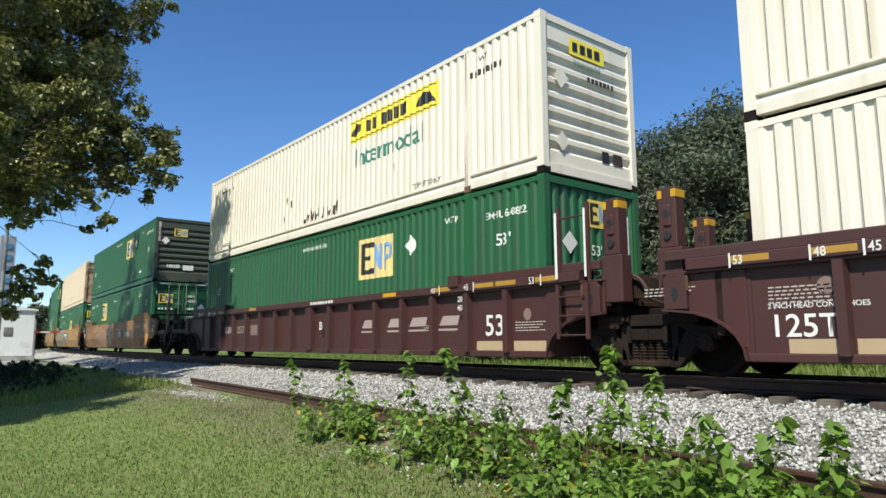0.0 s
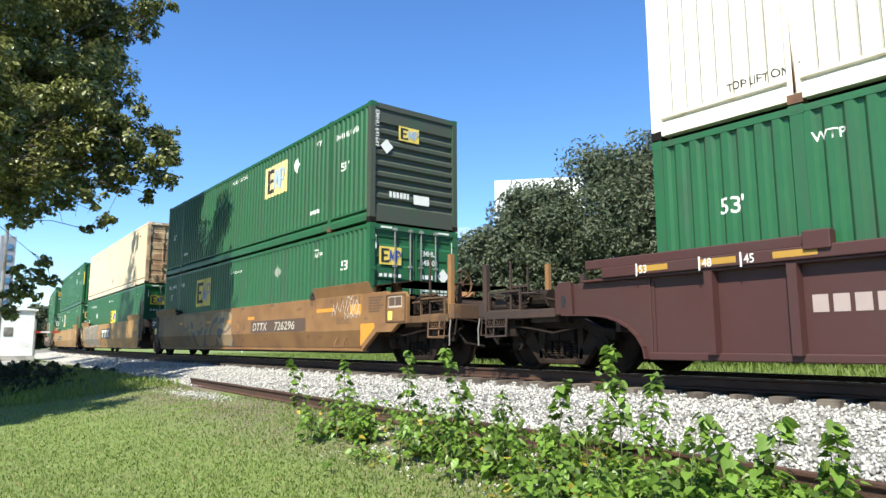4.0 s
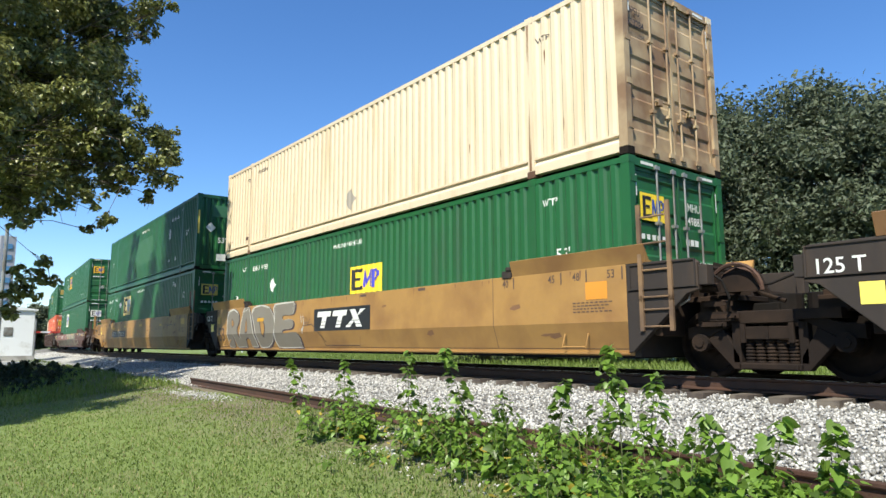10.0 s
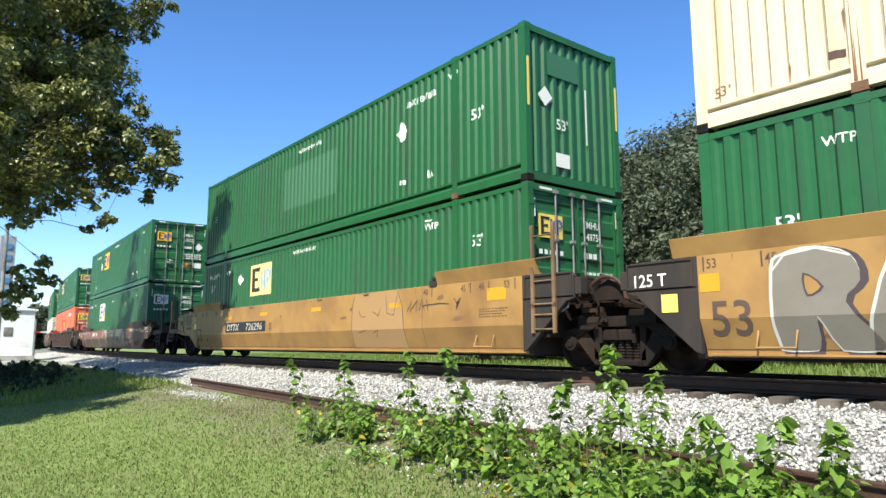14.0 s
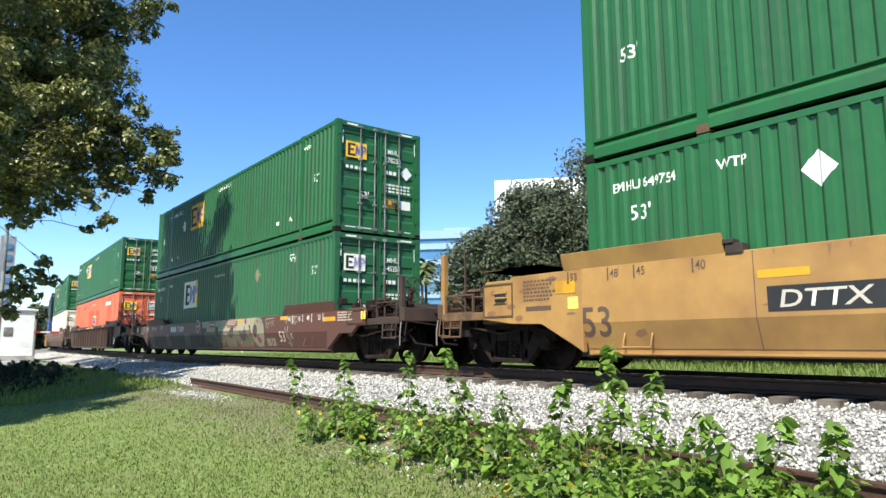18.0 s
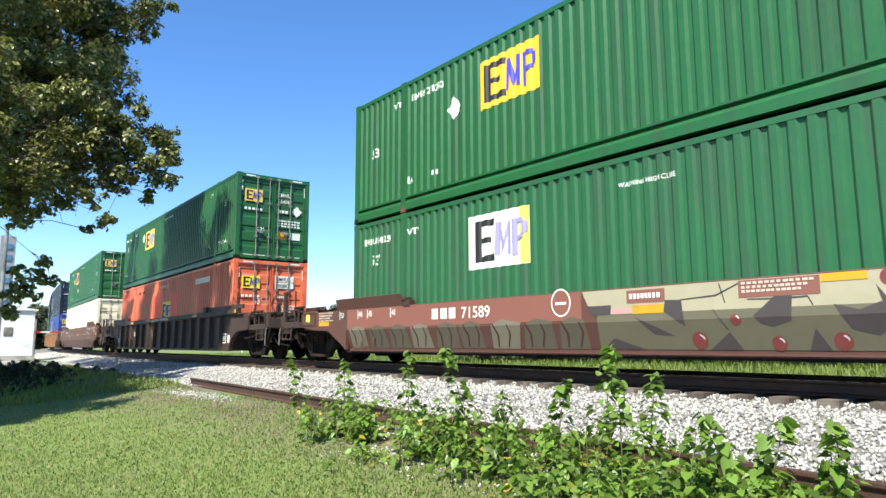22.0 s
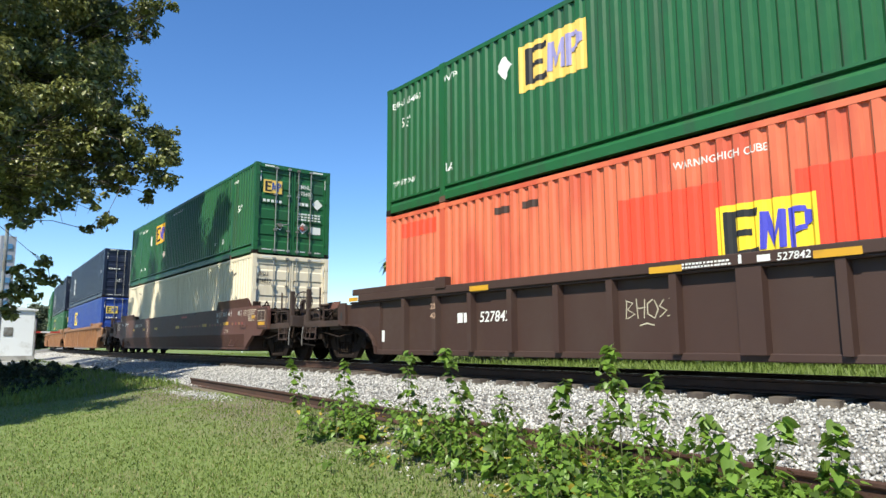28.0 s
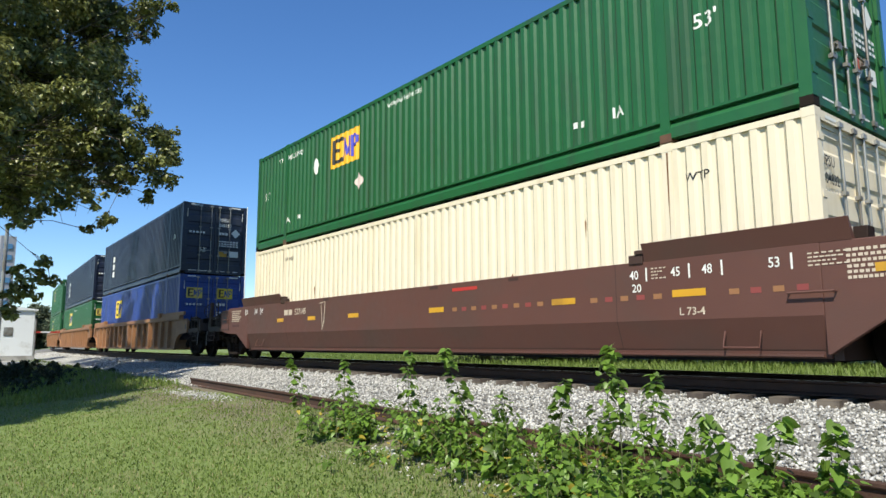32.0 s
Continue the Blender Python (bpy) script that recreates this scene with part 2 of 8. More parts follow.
# ---- mesh building ----
class Form:
    """Gathers corners and faces of one mesh."""

    def __init__(self):
        self.v, self.f = [], []

    def add(self, v, f):
        n = len(self.v)
        self.v += [tuple(p) for p in v]
        self.f += [tuple(i + n for i in q) for q in f]
        return self

    def box(self, x0, x1, y0, y1, z0, z1):
        return self.add([(x, y, z) for z in (z0, z1) for y in (y0, y1) for x in (x0, x1)],
                        [(0, 2, 3, 1), (4, 5, 7, 6), (0, 1, 5, 4), (1, 3, 7, 5), (3, 2, 6, 7), (2, 0, 4, 6)])

    def prism(self, pts, a, b, axis="x"):
        """pts: an outline, counter-clockwise seen from the axis' positive end; in (y, z) along x, or (x, z) along y."""
        n = len(pts)
        if axis == "x":
            v = [(a, p, q) for p, q in pts] + [(b, p, q) for p, q in pts]
        elif axis == "y":
            v = [(p, b, q) for p, q in pts] + [(p, a, q) for p, q in pts]
        else:
            v = [(p, q, a) for p, q in pts] + [(p, q, b) for p, q in pts]
        return self.add(v, [tuple(range(n))[::-1], tuple(range(n, 2 * n))] + [(i, (i + 1) % n, n + (i + 1) % n, n + i) for i in range(n)])

    def rod(self, p, q, r, n=8, r2=None):
        p, q = Vector(p), Vector(q)
        d = (q - p).normalized()
        a = d.orthogonal().normalized()
        c = d.cross(a)
        r2 = r if r2 is None else r2
        ring = [(math.cos(2 * math.pi * i / n), math.sin(2 * math.pi * i / n)) for i in range(n)]
        v = [p + a * (r * s) + c * (r * t) for s, t in ring] + [q + a * (r2 * s) + c * (r2 * t) for s, t in ring]
        return self.add(v, [tuple(range(n))[::-1], tuple(range(n, 2 * n))] + [(i, (i + 1) % n, n + (i + 1) % n, n + i) for i in range(n)])

    def tube(self, pts, radii, n=7):
        """A bent tapering tube through pts."""
        v, f = [], []
        for k, p in enumerate(pts):
            p = Vector(p)
            d = (Vector(pts[min(k + 1, len(pts) - 1)]) - Vector(pts[max(k - 1, 0)])).normalized()
            a = d.cross(Vector((0.31, 0.17, 0.93))).normalized()
            c = d.cross(a)
            v += [p + (a * math.cos(2 * math.pi * i / n) + c * math.sin(2 * math.pi * i / n)) * radii[k] for i in range(n)]
        for k in range(len(pts) - 1):
            f += [(k * n + i, k * n + (i + 1) % n, (k + 1) * n + (i + 1) % n, (k + 1) * n + i) for i in range(n)]
        f += [tuple(range(n))[::-1], tuple(range((len(pts) - 1) * n, len(pts) * n))]
        return self.add(v, f)

    def wheel(self, cx, cz, y0, y1, outline, n=28):
        """A turned body round the axis through (cx, cz) along y; outline: (share of y0 to y1, radius)."""
        v, f = [], []
        for s, r in outline:
            y = y0 + (y1 - y0) * s
            v += [(cx + r * math.cos(2 * math.pi * i / n), y, cz + r * math.sin(2 * math.pi * i / n)) for i in range(n)]
        m = len(outline)
        for k in range(m - 1):
            f += [(k * n + i, (k + 1) * n + i, (k + 1) * n + (i + 1) % n, k * n + (i + 1) % n) for i in range(n)]
        f += [tuple(range(n)), tuple(range((m - 1) * n, m * n))[::-1]]
        return self.add(v, f)

    def rim(self, x0, x1, y0, y1, z0, z1, w):
        """An upright rectangular rim of width w, from y0 to y1 thick."""
        c = [(x0, z0), (x1, z0), (x1, z1), (x0, z1), (x0 + w, z0 + w), (x1 - w, z0 + w), (x1 - w, z1 - w), (x0 + w, z1 - w)]
        f = []
        for i in range(4):
            j = (i + 1) % 4
            f += [(i, j, 4 + j, 4 + i), (8 + i, 12 + i, 12 + j, 8 + j), (i, 8 + i, 8 + j, j), (4 + i, 4 + j, 12 + j, 12 + i)]
        return self.add([(x, y0, z) for x, z in c] + [(x, y1, z) for x, z in c], f)

    def mesh(self, name, material, smooth=False):
        me = bpy.data.meshes.new(name)
        me.from_pydata(self.v, [], self.f)
        me.materials.append(material)
        if smooth:
            me.shade_smooth()
        me.update()
        return me


SHARED = {}


def shared(key, make):
    """The mesh of that key, made once."""
    if key not in SHARED:
        SHARED[key] = make()
    return SHARED[key]


def part(name, body, material, parent, label="", bevel=0.0, smooth=False, key=None, at=None):
    """Links one mesh as a part of parent. body: a Form, a mesh, or a function that gives a Form (made once for each key)."""
    if key is not None:
        me = shared((key, material.name), lambda: body().mesh(name, material, smooth))
    else:
        me = body.mesh(name, material, smooth) if isinstance(body, Form) else body
    ob = new(name, me)
    ob.parent = parent
    if at is not None:
        ob.matrix_basis = at
    if bevel:
        bv = ob.modifiers.new("edges", "BEVEL")
        bv.width, bv.segments, bv.limit_method, bv.angle_limit = bevel, 2, "ANGLE", radians(50)
    if label:
        ob["label"] = label
    return ob


def thing(name, label, category, group="", kind=""):
    return tagged(new(name), label, category, group, kind)


LETTERS = {}


def lettering(text, size, material, stretch=1.0, slant=0.0):
    key = (text, size, material.name, stretch, slant)
    if key not in LETTERS:
        cu = bpy.data.curves.new("lettering", "FONT")
        cu.body, cu.size, cu.align_x, cu.align_y, cu.shear, cu.resolution_u = text, size, "LEFT", "BOTTOM_BASELINE", slant, 3
        cu.offset = 0.010 * size
        tmp = bpy.data.objects.new("lettering", cu)
        me = bpy.data.meshes.new_from_object(tmp)
        me.transform(Matrix.Diagonal((stretch, 1, 1, 1)))
        me.materials.clear()
        me.materials.append(material)
        bpy.data.objects.remove(tmp)
        bpy.data.curves.remove(cu)
        LETTERS[key] = me
    return LETTERS[key]


def on_ribs(me, lift=0.003):
    """Lays flat upright writing on the near side's pressed sheet."""
    bm = bmesh.new()
    bm.from_mesh(me)
    lo, hi = min(v.co.x for v in bm.verts), max(v.co.x for v in bm.verts)
    for a, b in SPANS:
        for x, _ in rib_stops(a, b):
            if lo < x < hi:
                bmesh.ops.bisect_plane(bm, geom=bm.verts[:] + bm.edges[:] + bm.faces[:], plane_co=(x, 0, 0), plane_no=(1, 0, 0))
    for v in bm.verts:
        v.co.y = -(CW / 2 - 0.012 - rib_depth(v.co.x)) - lift
    out = bpy.data.meshes.new(me.name)
    bm.to_mesh(out)
    bm.free()
    for m in me.materials:
        out.materials.append(m)
    return out


def write(text, x, z, size, material, parent, y=-1.30, stretch=1.0, slant=0.0, end=False, upright=False):
    """Lettering on the side that faces the camera's lawn, or on the leading end (end: x then counts along y, y is the end's x)."""
    m = pose(x, y, z, 90, 0, 0) if not end else pose(y, x, z, 90, 0, 90)
    if upright:
        m = m @ pose(0, 0, 0, 0, 0, -90)
    me = lettering(text, size, material, stretch, slant)
    if not end and parent.name.startswith("shipping_container"):
        me = me.copy()
        me.transform(m)
        return part("lettering", on_ribs(me), None, parent)
    return part("lettering", me, None, parent, at=m)


# ---- containers ----
CL, CW, CH = 16.154, 2.591, 2.896
PITCH_RIB, RIB_DEEP = 0.228, 0.038
SPANS = ((-7.95, -6.17), (-6.03, 6.03), (6.17, 7.95))


def rib_stops(a, b):
    """Breaks of the pressed side sheet between a and b: (x, how deep)."""
    n = max(1, round((b - a) / PITCH_RIB))
    p = (b - a) / n
    out = []
    for i in range(n):
        s = a + i * p
        out += [(s, 0.0), (s + 0.40 * p, 0.0), (s + 0.57 * p, RIB_DEEP), (s + 0.83 * p, RIB_DEEP)]
    return out + [(b, 0.0)]


def rib_depth(x):
    for a, b in SPANS:
        if a <= x <= b:
            st = rib_stops(a, b)
            for (x0, d0), (x1, d1) in zip(st, st[1:]):
                if x0 <= x <= x1:
                    return d0 + (d1 - d0) * (x - x0) / max(1e-6, x1 - x0)
    return 0.0


def sheet_form(side, z0=0.33, z1=2.80):
    g = Form()
    for a, b in SPANS:
        st = rib_stops(a, b)
        y = [side * (CW / 2 - 0.012 - d) for _, d in st]
        v = [(s, q, z0) for (s, _), q in zip(st, y)] + [(s, q, z1) for (s, _), q in zip(st, y)]
        n = len(st)
        g.add(v, [(i, i + 1, n + i + 1, n + i) if side < 0 else (i + 1, i, n + i, n + i + 1) for i in range(n - 1)])
    return g


def rib_shade_form(side, w):
    """Thin dark lines beside each rib, painted on for the shade in the grooves."""
    g = Form()
    for a, b in SPANS:
        for x, d in rib_stops(a, b)[4::4]:
            y = side * (CW / 2 - 0.0105)
            q = [(x - 0.002, y, 0.34), (x + w, y, 0.34), (x + w, y, 2.79), (x - 0.002, y, 2.79)]
            g.add(q if side < 0 else q[::-1], [(0, 1, 2, 3)])
    return g


def patch_form(x0, x1, z0, z1, lift=0.004, edge=None):
    """A painted patch that follows the ribs of the near side. edge: corners (x, z) of a slanted outline instead of a rectangle."""
    xs = {x0, x1}
    for a, b in SPANS:
        xs |= {x for x, _ in rib_stops(a, b) if x0 < x < x1}
        xs |= {q for q in (a, b) if x0 < q < x1}
    xs = sorted(xs)
    g = Form()

    def reach(x):
        if edge is None:
            return z0, z1
        zs = []
        for (ax, az), (bx, bz) in zip(edge, edge[1:] + edge[:1]):
            if min(ax, bx) <= x <= max(ax, bx) and abs(ax - bx) > 1e-9:
                zs.append(az + (bz - az) * (x - ax) / (bx - ax))
        return (min(zs), max(zs)) if zs else (z0, z0)
    if edge:
        xs = sorted(set(xs) | {p[0] for p in edge})
    v = []
    for x in xs:
        lo, hi = reach(x)
        y = -(CW / 2 - 0.012 - rib_depth(x)) - lift
        v += [(x, y, lo), (x, y, hi)]
    return g.add(v, [(2 * i, 2 * i + 2, 2 * i + 3, 2 * i + 1) for i in range(len(xs) - 1)])


def door_leaf_form(y0, y1):
    g = Form()
    x = CL / 2 - 0.06
    zs = [(0.20, 0.0)]
    for c in (0.52, 1.02, 1.52, 2.02, 2.50):
        zs += [(c - 0.11, 0.0), (c - 0.07, -0.022), (c + 0.07, -0.022), (c + 0.11, 0.0)]
    zs += [(2.74, 0.0)]
    v = [(x + d, y, z) for z, d in zs for y in (y0, y1)]
    g.add(v, [(2 * i, 2 * i + 1, 2 * i + 3, 2 * i + 2) for i in range(len(zs) - 1)])
    for a, b, c, d in ((y0, y0 + 0.06, 0.18, 2.76), (y1 - 0.06, y1, 0.18, 2.76), (y0 + 0.06, y1 - 0.06, 0.18, 0.24), (y0 + 0.06, y1 - 0.06, 2.70, 2.76)):
        g.box(x - 0.02, x + 0.016, a, b, c, d)
    return g


def end_ribs_form(level):
    """The closed end: ribs that run level or upright."""
    g = Form()
    if level:
        zs, z = [(0.15, 0.0)], 0.42
        while z < 2.5:
            zs += [(z, 0.0), (z + 0.05, -0.05), (z + 0.13, -0.05), (z + 0.18, 0.0)]
            z += 0.262
        zs += [(2.78, 0.0)]
        x = CL / 2 - 0.04
        v = [(x + d, y, z) for z, d in zs for y in (-1.20, 1.20)]
        return g.add(v, [(2 * i, 2 * i + 1, 2 * i + 3, 2 * i + 2) for i in range(len(zs) - 1)])
    ys, y = [(-1.22, 0.0)], -1.16
    while y < 1.1:
        ys += [(y, 0.0), (y + 0.04, -0.04), (y + 0.12, -0.04), (y + 0.16, 0.0)]
        y += 0.235
    ys += [(1.22, 0.0)]
    x = CL / 2 - 0.04
    v = [(x + d, q, z) for q, d in ys for z in (0.2, 2.80)]
    return g.add(v, [(2 * i, 2 * i + 2, 2 * i + 3, 2 * i + 1) for i in range(len(ys) - 1)])


def roof_form():
    g = Form()
    st, x = [], -8.0
    while x < 7.9:
        st += [(x, 2.862), (x + 0.12, 2.862), (x + 0.15, 2.845), (x + 0.26, 2.845)]
        x += 0.29
    st.append((8.0, 2.862))
    n = len(st)
    return g.add([(a, -1.27, z) for a, z in st] + [(a, 1.27, z) for a, z in st], [(i, i + 1, n + i + 1, n + i) for i in range(n - 1)])


def bar_row(g, x0, x1, z0, z1, y, n, seed, end=False):
    """n plain bars of a line of writing too small to read."""
    rng = random.Random(seed)
    w = (x1 - x0) / n
    for i in range(n):
        a, b = x0 + i * w, x0 + (i + rng.uniform(0.6, 0.85)) * w
        if end:
            g.add([(y, a, z0), (y, b, z0), (y, b, z1), (y, a, z1)], [(0, 1, 2, 3)])
        else:
            g.add([(a, y, z0), (b, y, z0), (b, y, z1), (a, y, z1)], [(0, 1, 2, 3)])
    return g


def bars(parent, x0, x1, z0, z1, n, material=None, y=-1.300, end=False, seed=3):
    me = bar_row(Form(), x0, x1, z0, z1, y, n, seed, end).mesh("lettering", material or ink_white)
    if not end and parent.name.startswith("shipping_container"):
        me = on_ribs(me)
    return part("lettering", me, None, parent, "row of small unreadable painted characters")


# strokes of the square emblem, in tenths of its sides: dark or blue, corners
EMBLEM = ((1, ((0.9, 1.2), (2.1, 1.2), (2.1, 8.9), (0.9, 8.9))), (1, ((2.1, 7.8), (4.4, 7.6), (4.5, 8.9), (2.1, 8.9))), (1, ((2.1, 1.2), (4.5, 1.2), (4.4, 2.6), (2.1, 2.2))), (1, ((2.1, 4.7), (3.7, 4.6), (3.7, 5.7), (2.1, 5.6))),
          (0, ((4.5, 2.1), (5.1, 2.1), (5.4, 7.9), (4.7, 8.1))), (0, ((4.7, 8.1), (5.45, 8.1), (6.15, 3.7), (5.75, 2.4))), (0, ((5.75, 2.4), (6.1, 3.7), (7.0, 8.1), (6.5, 8.1))), (0, ((6.4, 2.1), (7.0, 2.1), (7.1, 8.0), (6.5, 8.1))),
          (0, ((7.35, 1.6), (7.95, 1.6), (8.0, 8.1), (7.3, 8.1))), (0, ((8.0, 7.3), (9.1, 7.2), (8.9, 8.1), (8.0, 8.2))), (0, ((8.8, 4.9), (9.5, 5.6), (9.5, 7.3), (8.8, 7.6))), (0, ((8.0, 4.1), (9.0, 4.6), (8.9, 5.3), (8.0, 5.0))))


def logo(parent, x0, z0, w, h, ground=None, dark=None, light=None):
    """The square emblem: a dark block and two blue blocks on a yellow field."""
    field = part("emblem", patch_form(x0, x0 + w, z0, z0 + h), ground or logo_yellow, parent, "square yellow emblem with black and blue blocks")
    b, c = dark or ink_black, light or ink_blue
    sx, sz = w / 10, h / 10

    def sub(material, lift, *corners):
        e = [(x0 + a * sx, z0 + q * sz) for a, q in corners]
        xs = [p[0] for p in e]
        part("emblem_block", patch_form(min(xs), max(xs), 0, 0, lift, e), material, field)
    for k, (m, quad) in enumerate(EMBLEM):
        sub(b if m else c, 0.007 + 0.0012 * k, *quad)


def end_logo(parent, y0, z0, w, h, ground=None, dark=None, light=None, x=CL / 2 - 0.03):
    g = Form().add([(x, y0, z0), (x, y0 + w, z0), (x, y0 + w, z0 + h), (x, y0, z0 + h)], [(0, 1, 2, 3)])
    field = part("emblem", g, ground or logo_yellow, parent, "small square yellow emblem on the end")
    for k, (m, quad) in enumerate(EMBLEM):
        part("emblem_block", Form().add([(x + 0.004 + 0.0012 * k, y0 + p * w / 10, z0 + q * h / 10) for p, q in quad], [(0, 1, 2, 3)]), (dark or ink_black) if m else (light or ink_blue), field)


def diamond(parent, x, z, r, material=None):
    me = Form().add([(x - r, -1.3, z), (x, -1.3, z - r * 1.15), (x + r, -1.3, z), (x, -1.3, z + r * 1.15)], [(0, 1, 2, 3)]).mesh("placard", material or ink_white)
    return part("placard", on_ribs(me, 0.006), None, parent, "diamond hazard placard")


def end_diamond(parent, y, z, r, x=CL / 2 + 0.012, material=None):
    return part("placard", Form().add([(x, y - r, z), (x, y, z - r), (x, y + r, z), (x, y, z + r)], [(0, 1, 2, 3)]), material or ink_white, parent, "white diamond placard on the end")


def container(label, paint, lead="door", rods=None, trail="ribs", rail=None, end_paint=None, hairline=0.005):
    """A 53-foot box: ribbed sides, rails, posts at the corners and at the lifting points, castings, a closed end and two doors."""
    c = thing("shipping_container", label, "shipping container", "containers on the train")
    rail = rail or paint
    ep = end_paint or paint
    for s in (-1, 1):
        part("side_wall", lambda s=s: sheet_form(s), paint, c, key=("sheet", s))
        # strips of this width paint the shade along the ribs
        part("panel_seams", lambda s=s, w=hairline: rib_shade_form(s, w), rib_shade, c, "thin dark lines painted for shade beside the ribs", key=("hairlines", s, hairline))
        part("bottom_rail", lambda s=s: Form().prism([(s * 1.290, 0.045), (s * 1.290, 0.19), (s * 1.225, 0.285), (s * 1.286, 0.302), (s * 1.286, 0.338), (s * 1.15, 0.338), (s * 1.15, 0.045)][::(1 if s > 0 else -1)], -7.93, 7.93), rail, c, key=("low rail", s))
        part("top_rail", lambda s=s: Form().box(-7.93, 7.93, min(s * 1.22, s * 1.288), max(s * 1.22, s * 1.288), 2.795, 2.880), rail, c, key=("top rail", s))
        for x in (-6.10, 6.10):
            part("lift_post", lambda s=s, x=x: Form().box(x - 0.075, x + 0.075, min(s * 1.2, s * 1.292), max(s * 1.2, s * 1.292), 0.15, 2.78), rail, c, key=("post", s, x))
            for z in (0.0, 2.78):
                part("casting", lambda s=s, x=x, z=z: Form().box(x - 0.09, x + 0.09, min(s * 1.13, s * 1.2955), max(s * 1.13, s * 1.2955), z, z + 0.116).box(x - 0.04, x + 0.04, min(s * 1.2955, s * 1.298), max(s * 1.2955, s * 1.298), z + 0.03, z + 0.085), rust_cast if z == 0 else rail, c, key=("mid casting", s, x, z))
        for x in (-8.0, 8.0):
            part("corner_post", lambda s=s, x=x: Form().box(x - 0.077, x + 0.077, min(s * 1.16, s * 1.2945), max(s * 1.16, s * 1.2945), 0.10, 2.79), ep if x > 0 else paint, c, key=("corner", s, x))
            for z in (0.0, 2.78):
                part("casting", lambda s=s, x=x, z=z: Form().box(x - 0.083, x + 0.077, min(s * 1.13, s * 1.297), max(s * 1.13, s * 1.297), z, z + 0.118), black_steel if z == 0 else rail, c, key=("casting", s, x, z))
    part("roof", roof_form, paint, c, key="roof")
    part("floor", lambda: Form().box(-8.0, 8.0, -1.22, 1.22, 0.12, 0.20), black_steel, c, key="container floor")
    for q, kind in ((1, lead), (-1, trail)):
        at = pose(0, 0, 0, 0, 0, 0 if q > 0 else 180)
        p = ep if q > 0 else paint
        part("end_header", lambda: Form().box(8.0, 8.068, -1.16, 1.16, 2.76, 2.885), p, c, key="header", at=at)
        part("end_sill", lambda: Form().box(8.0, 8.068, -1.16, 1.16, 0.03, 0.18), p, c, key="sill", at=at)
        if kind != "door":
            part("end_wall", lambda k=kind: end_ribs_form(k == "level"), p, c, key=("end", kind), at=at)
            continue
        for s in (-1, 1):
            leaf = part("door", lambda s=s: door_leaf_form(min(s * 0.012, s * 1.15), max(s * 0.012, s * 1.15)), p, c, key=("leaf", s), at=at)
            for y in (0.16, 0.60):
                part("lock_rod", lambda s=s, y=y: Form().rod((8.075, s * y, 0.06), (8.075, s * y, 2.84), 0.017).box(8.03, 8.10, s * y - 0.06, s * y + 0.06, 0.10, 0.17).box(8.03, 8.10, s * y - 0.06, s * y + 0.06, 2.76, 2.82).box(8.04, 8.10, s * y - 0.05, s * y + 0.05, 0.75, 0.80).box(8.04, 8.10, s * y - 0.05, s * y + 0.05, 1.9, 1.95), rods or galv, leaf, key=("rod", s, y))
            part("door_handle", lambda s=s: Form().rod((8.09, s * 0.16, 0.98), (8.09, s * 0.58, 0.95), 0.016, 6).box(8.04, 8.11, min(s * 0.38, s * 0.50), max(s * 0.38, s * 0.50), 0.90, 1.0), rods or galv, leaf, key=("handle", s))
            for z in (0.4, 1.1, 1.8, 2.5):
                part("hinge", lambda s=s, z=z: Form().box(8.05, 8.085, min(s * 1.12, s * 1.26), max(s * 1.12, s * 1.26), z, z + 0.09), p, leaf, key=("hinge", s, z))
    return c


def usual_marks(c, number, fifty=(6.55, 1.55), flip=False, ink=None, high=True, wtp=True, n_at=(5.0, 2.30), digits=True):
    """The writing that most of the boxes carry on the side."""
    ink = ink or ink_white
    if number:
        write(number, n_at[0], n_at[1], 0.21, ink, c, stretch=0.85)
    write("53'", fifty[0], fifty[1], 0.30, ink, c)
    if wtp:
        write("WTP", 5.15, 2.42, 0.16, ink, c)
        bars(c, 5.2, 5.55, 2.58, 2.60, 1, ink)
    if high:
        write("WARNING HIGH CUBE", -1.2, 2.52, 0.14, ink, c, stretch=0.9)


# ---- trucks ----
WHEEL_R = 0.455


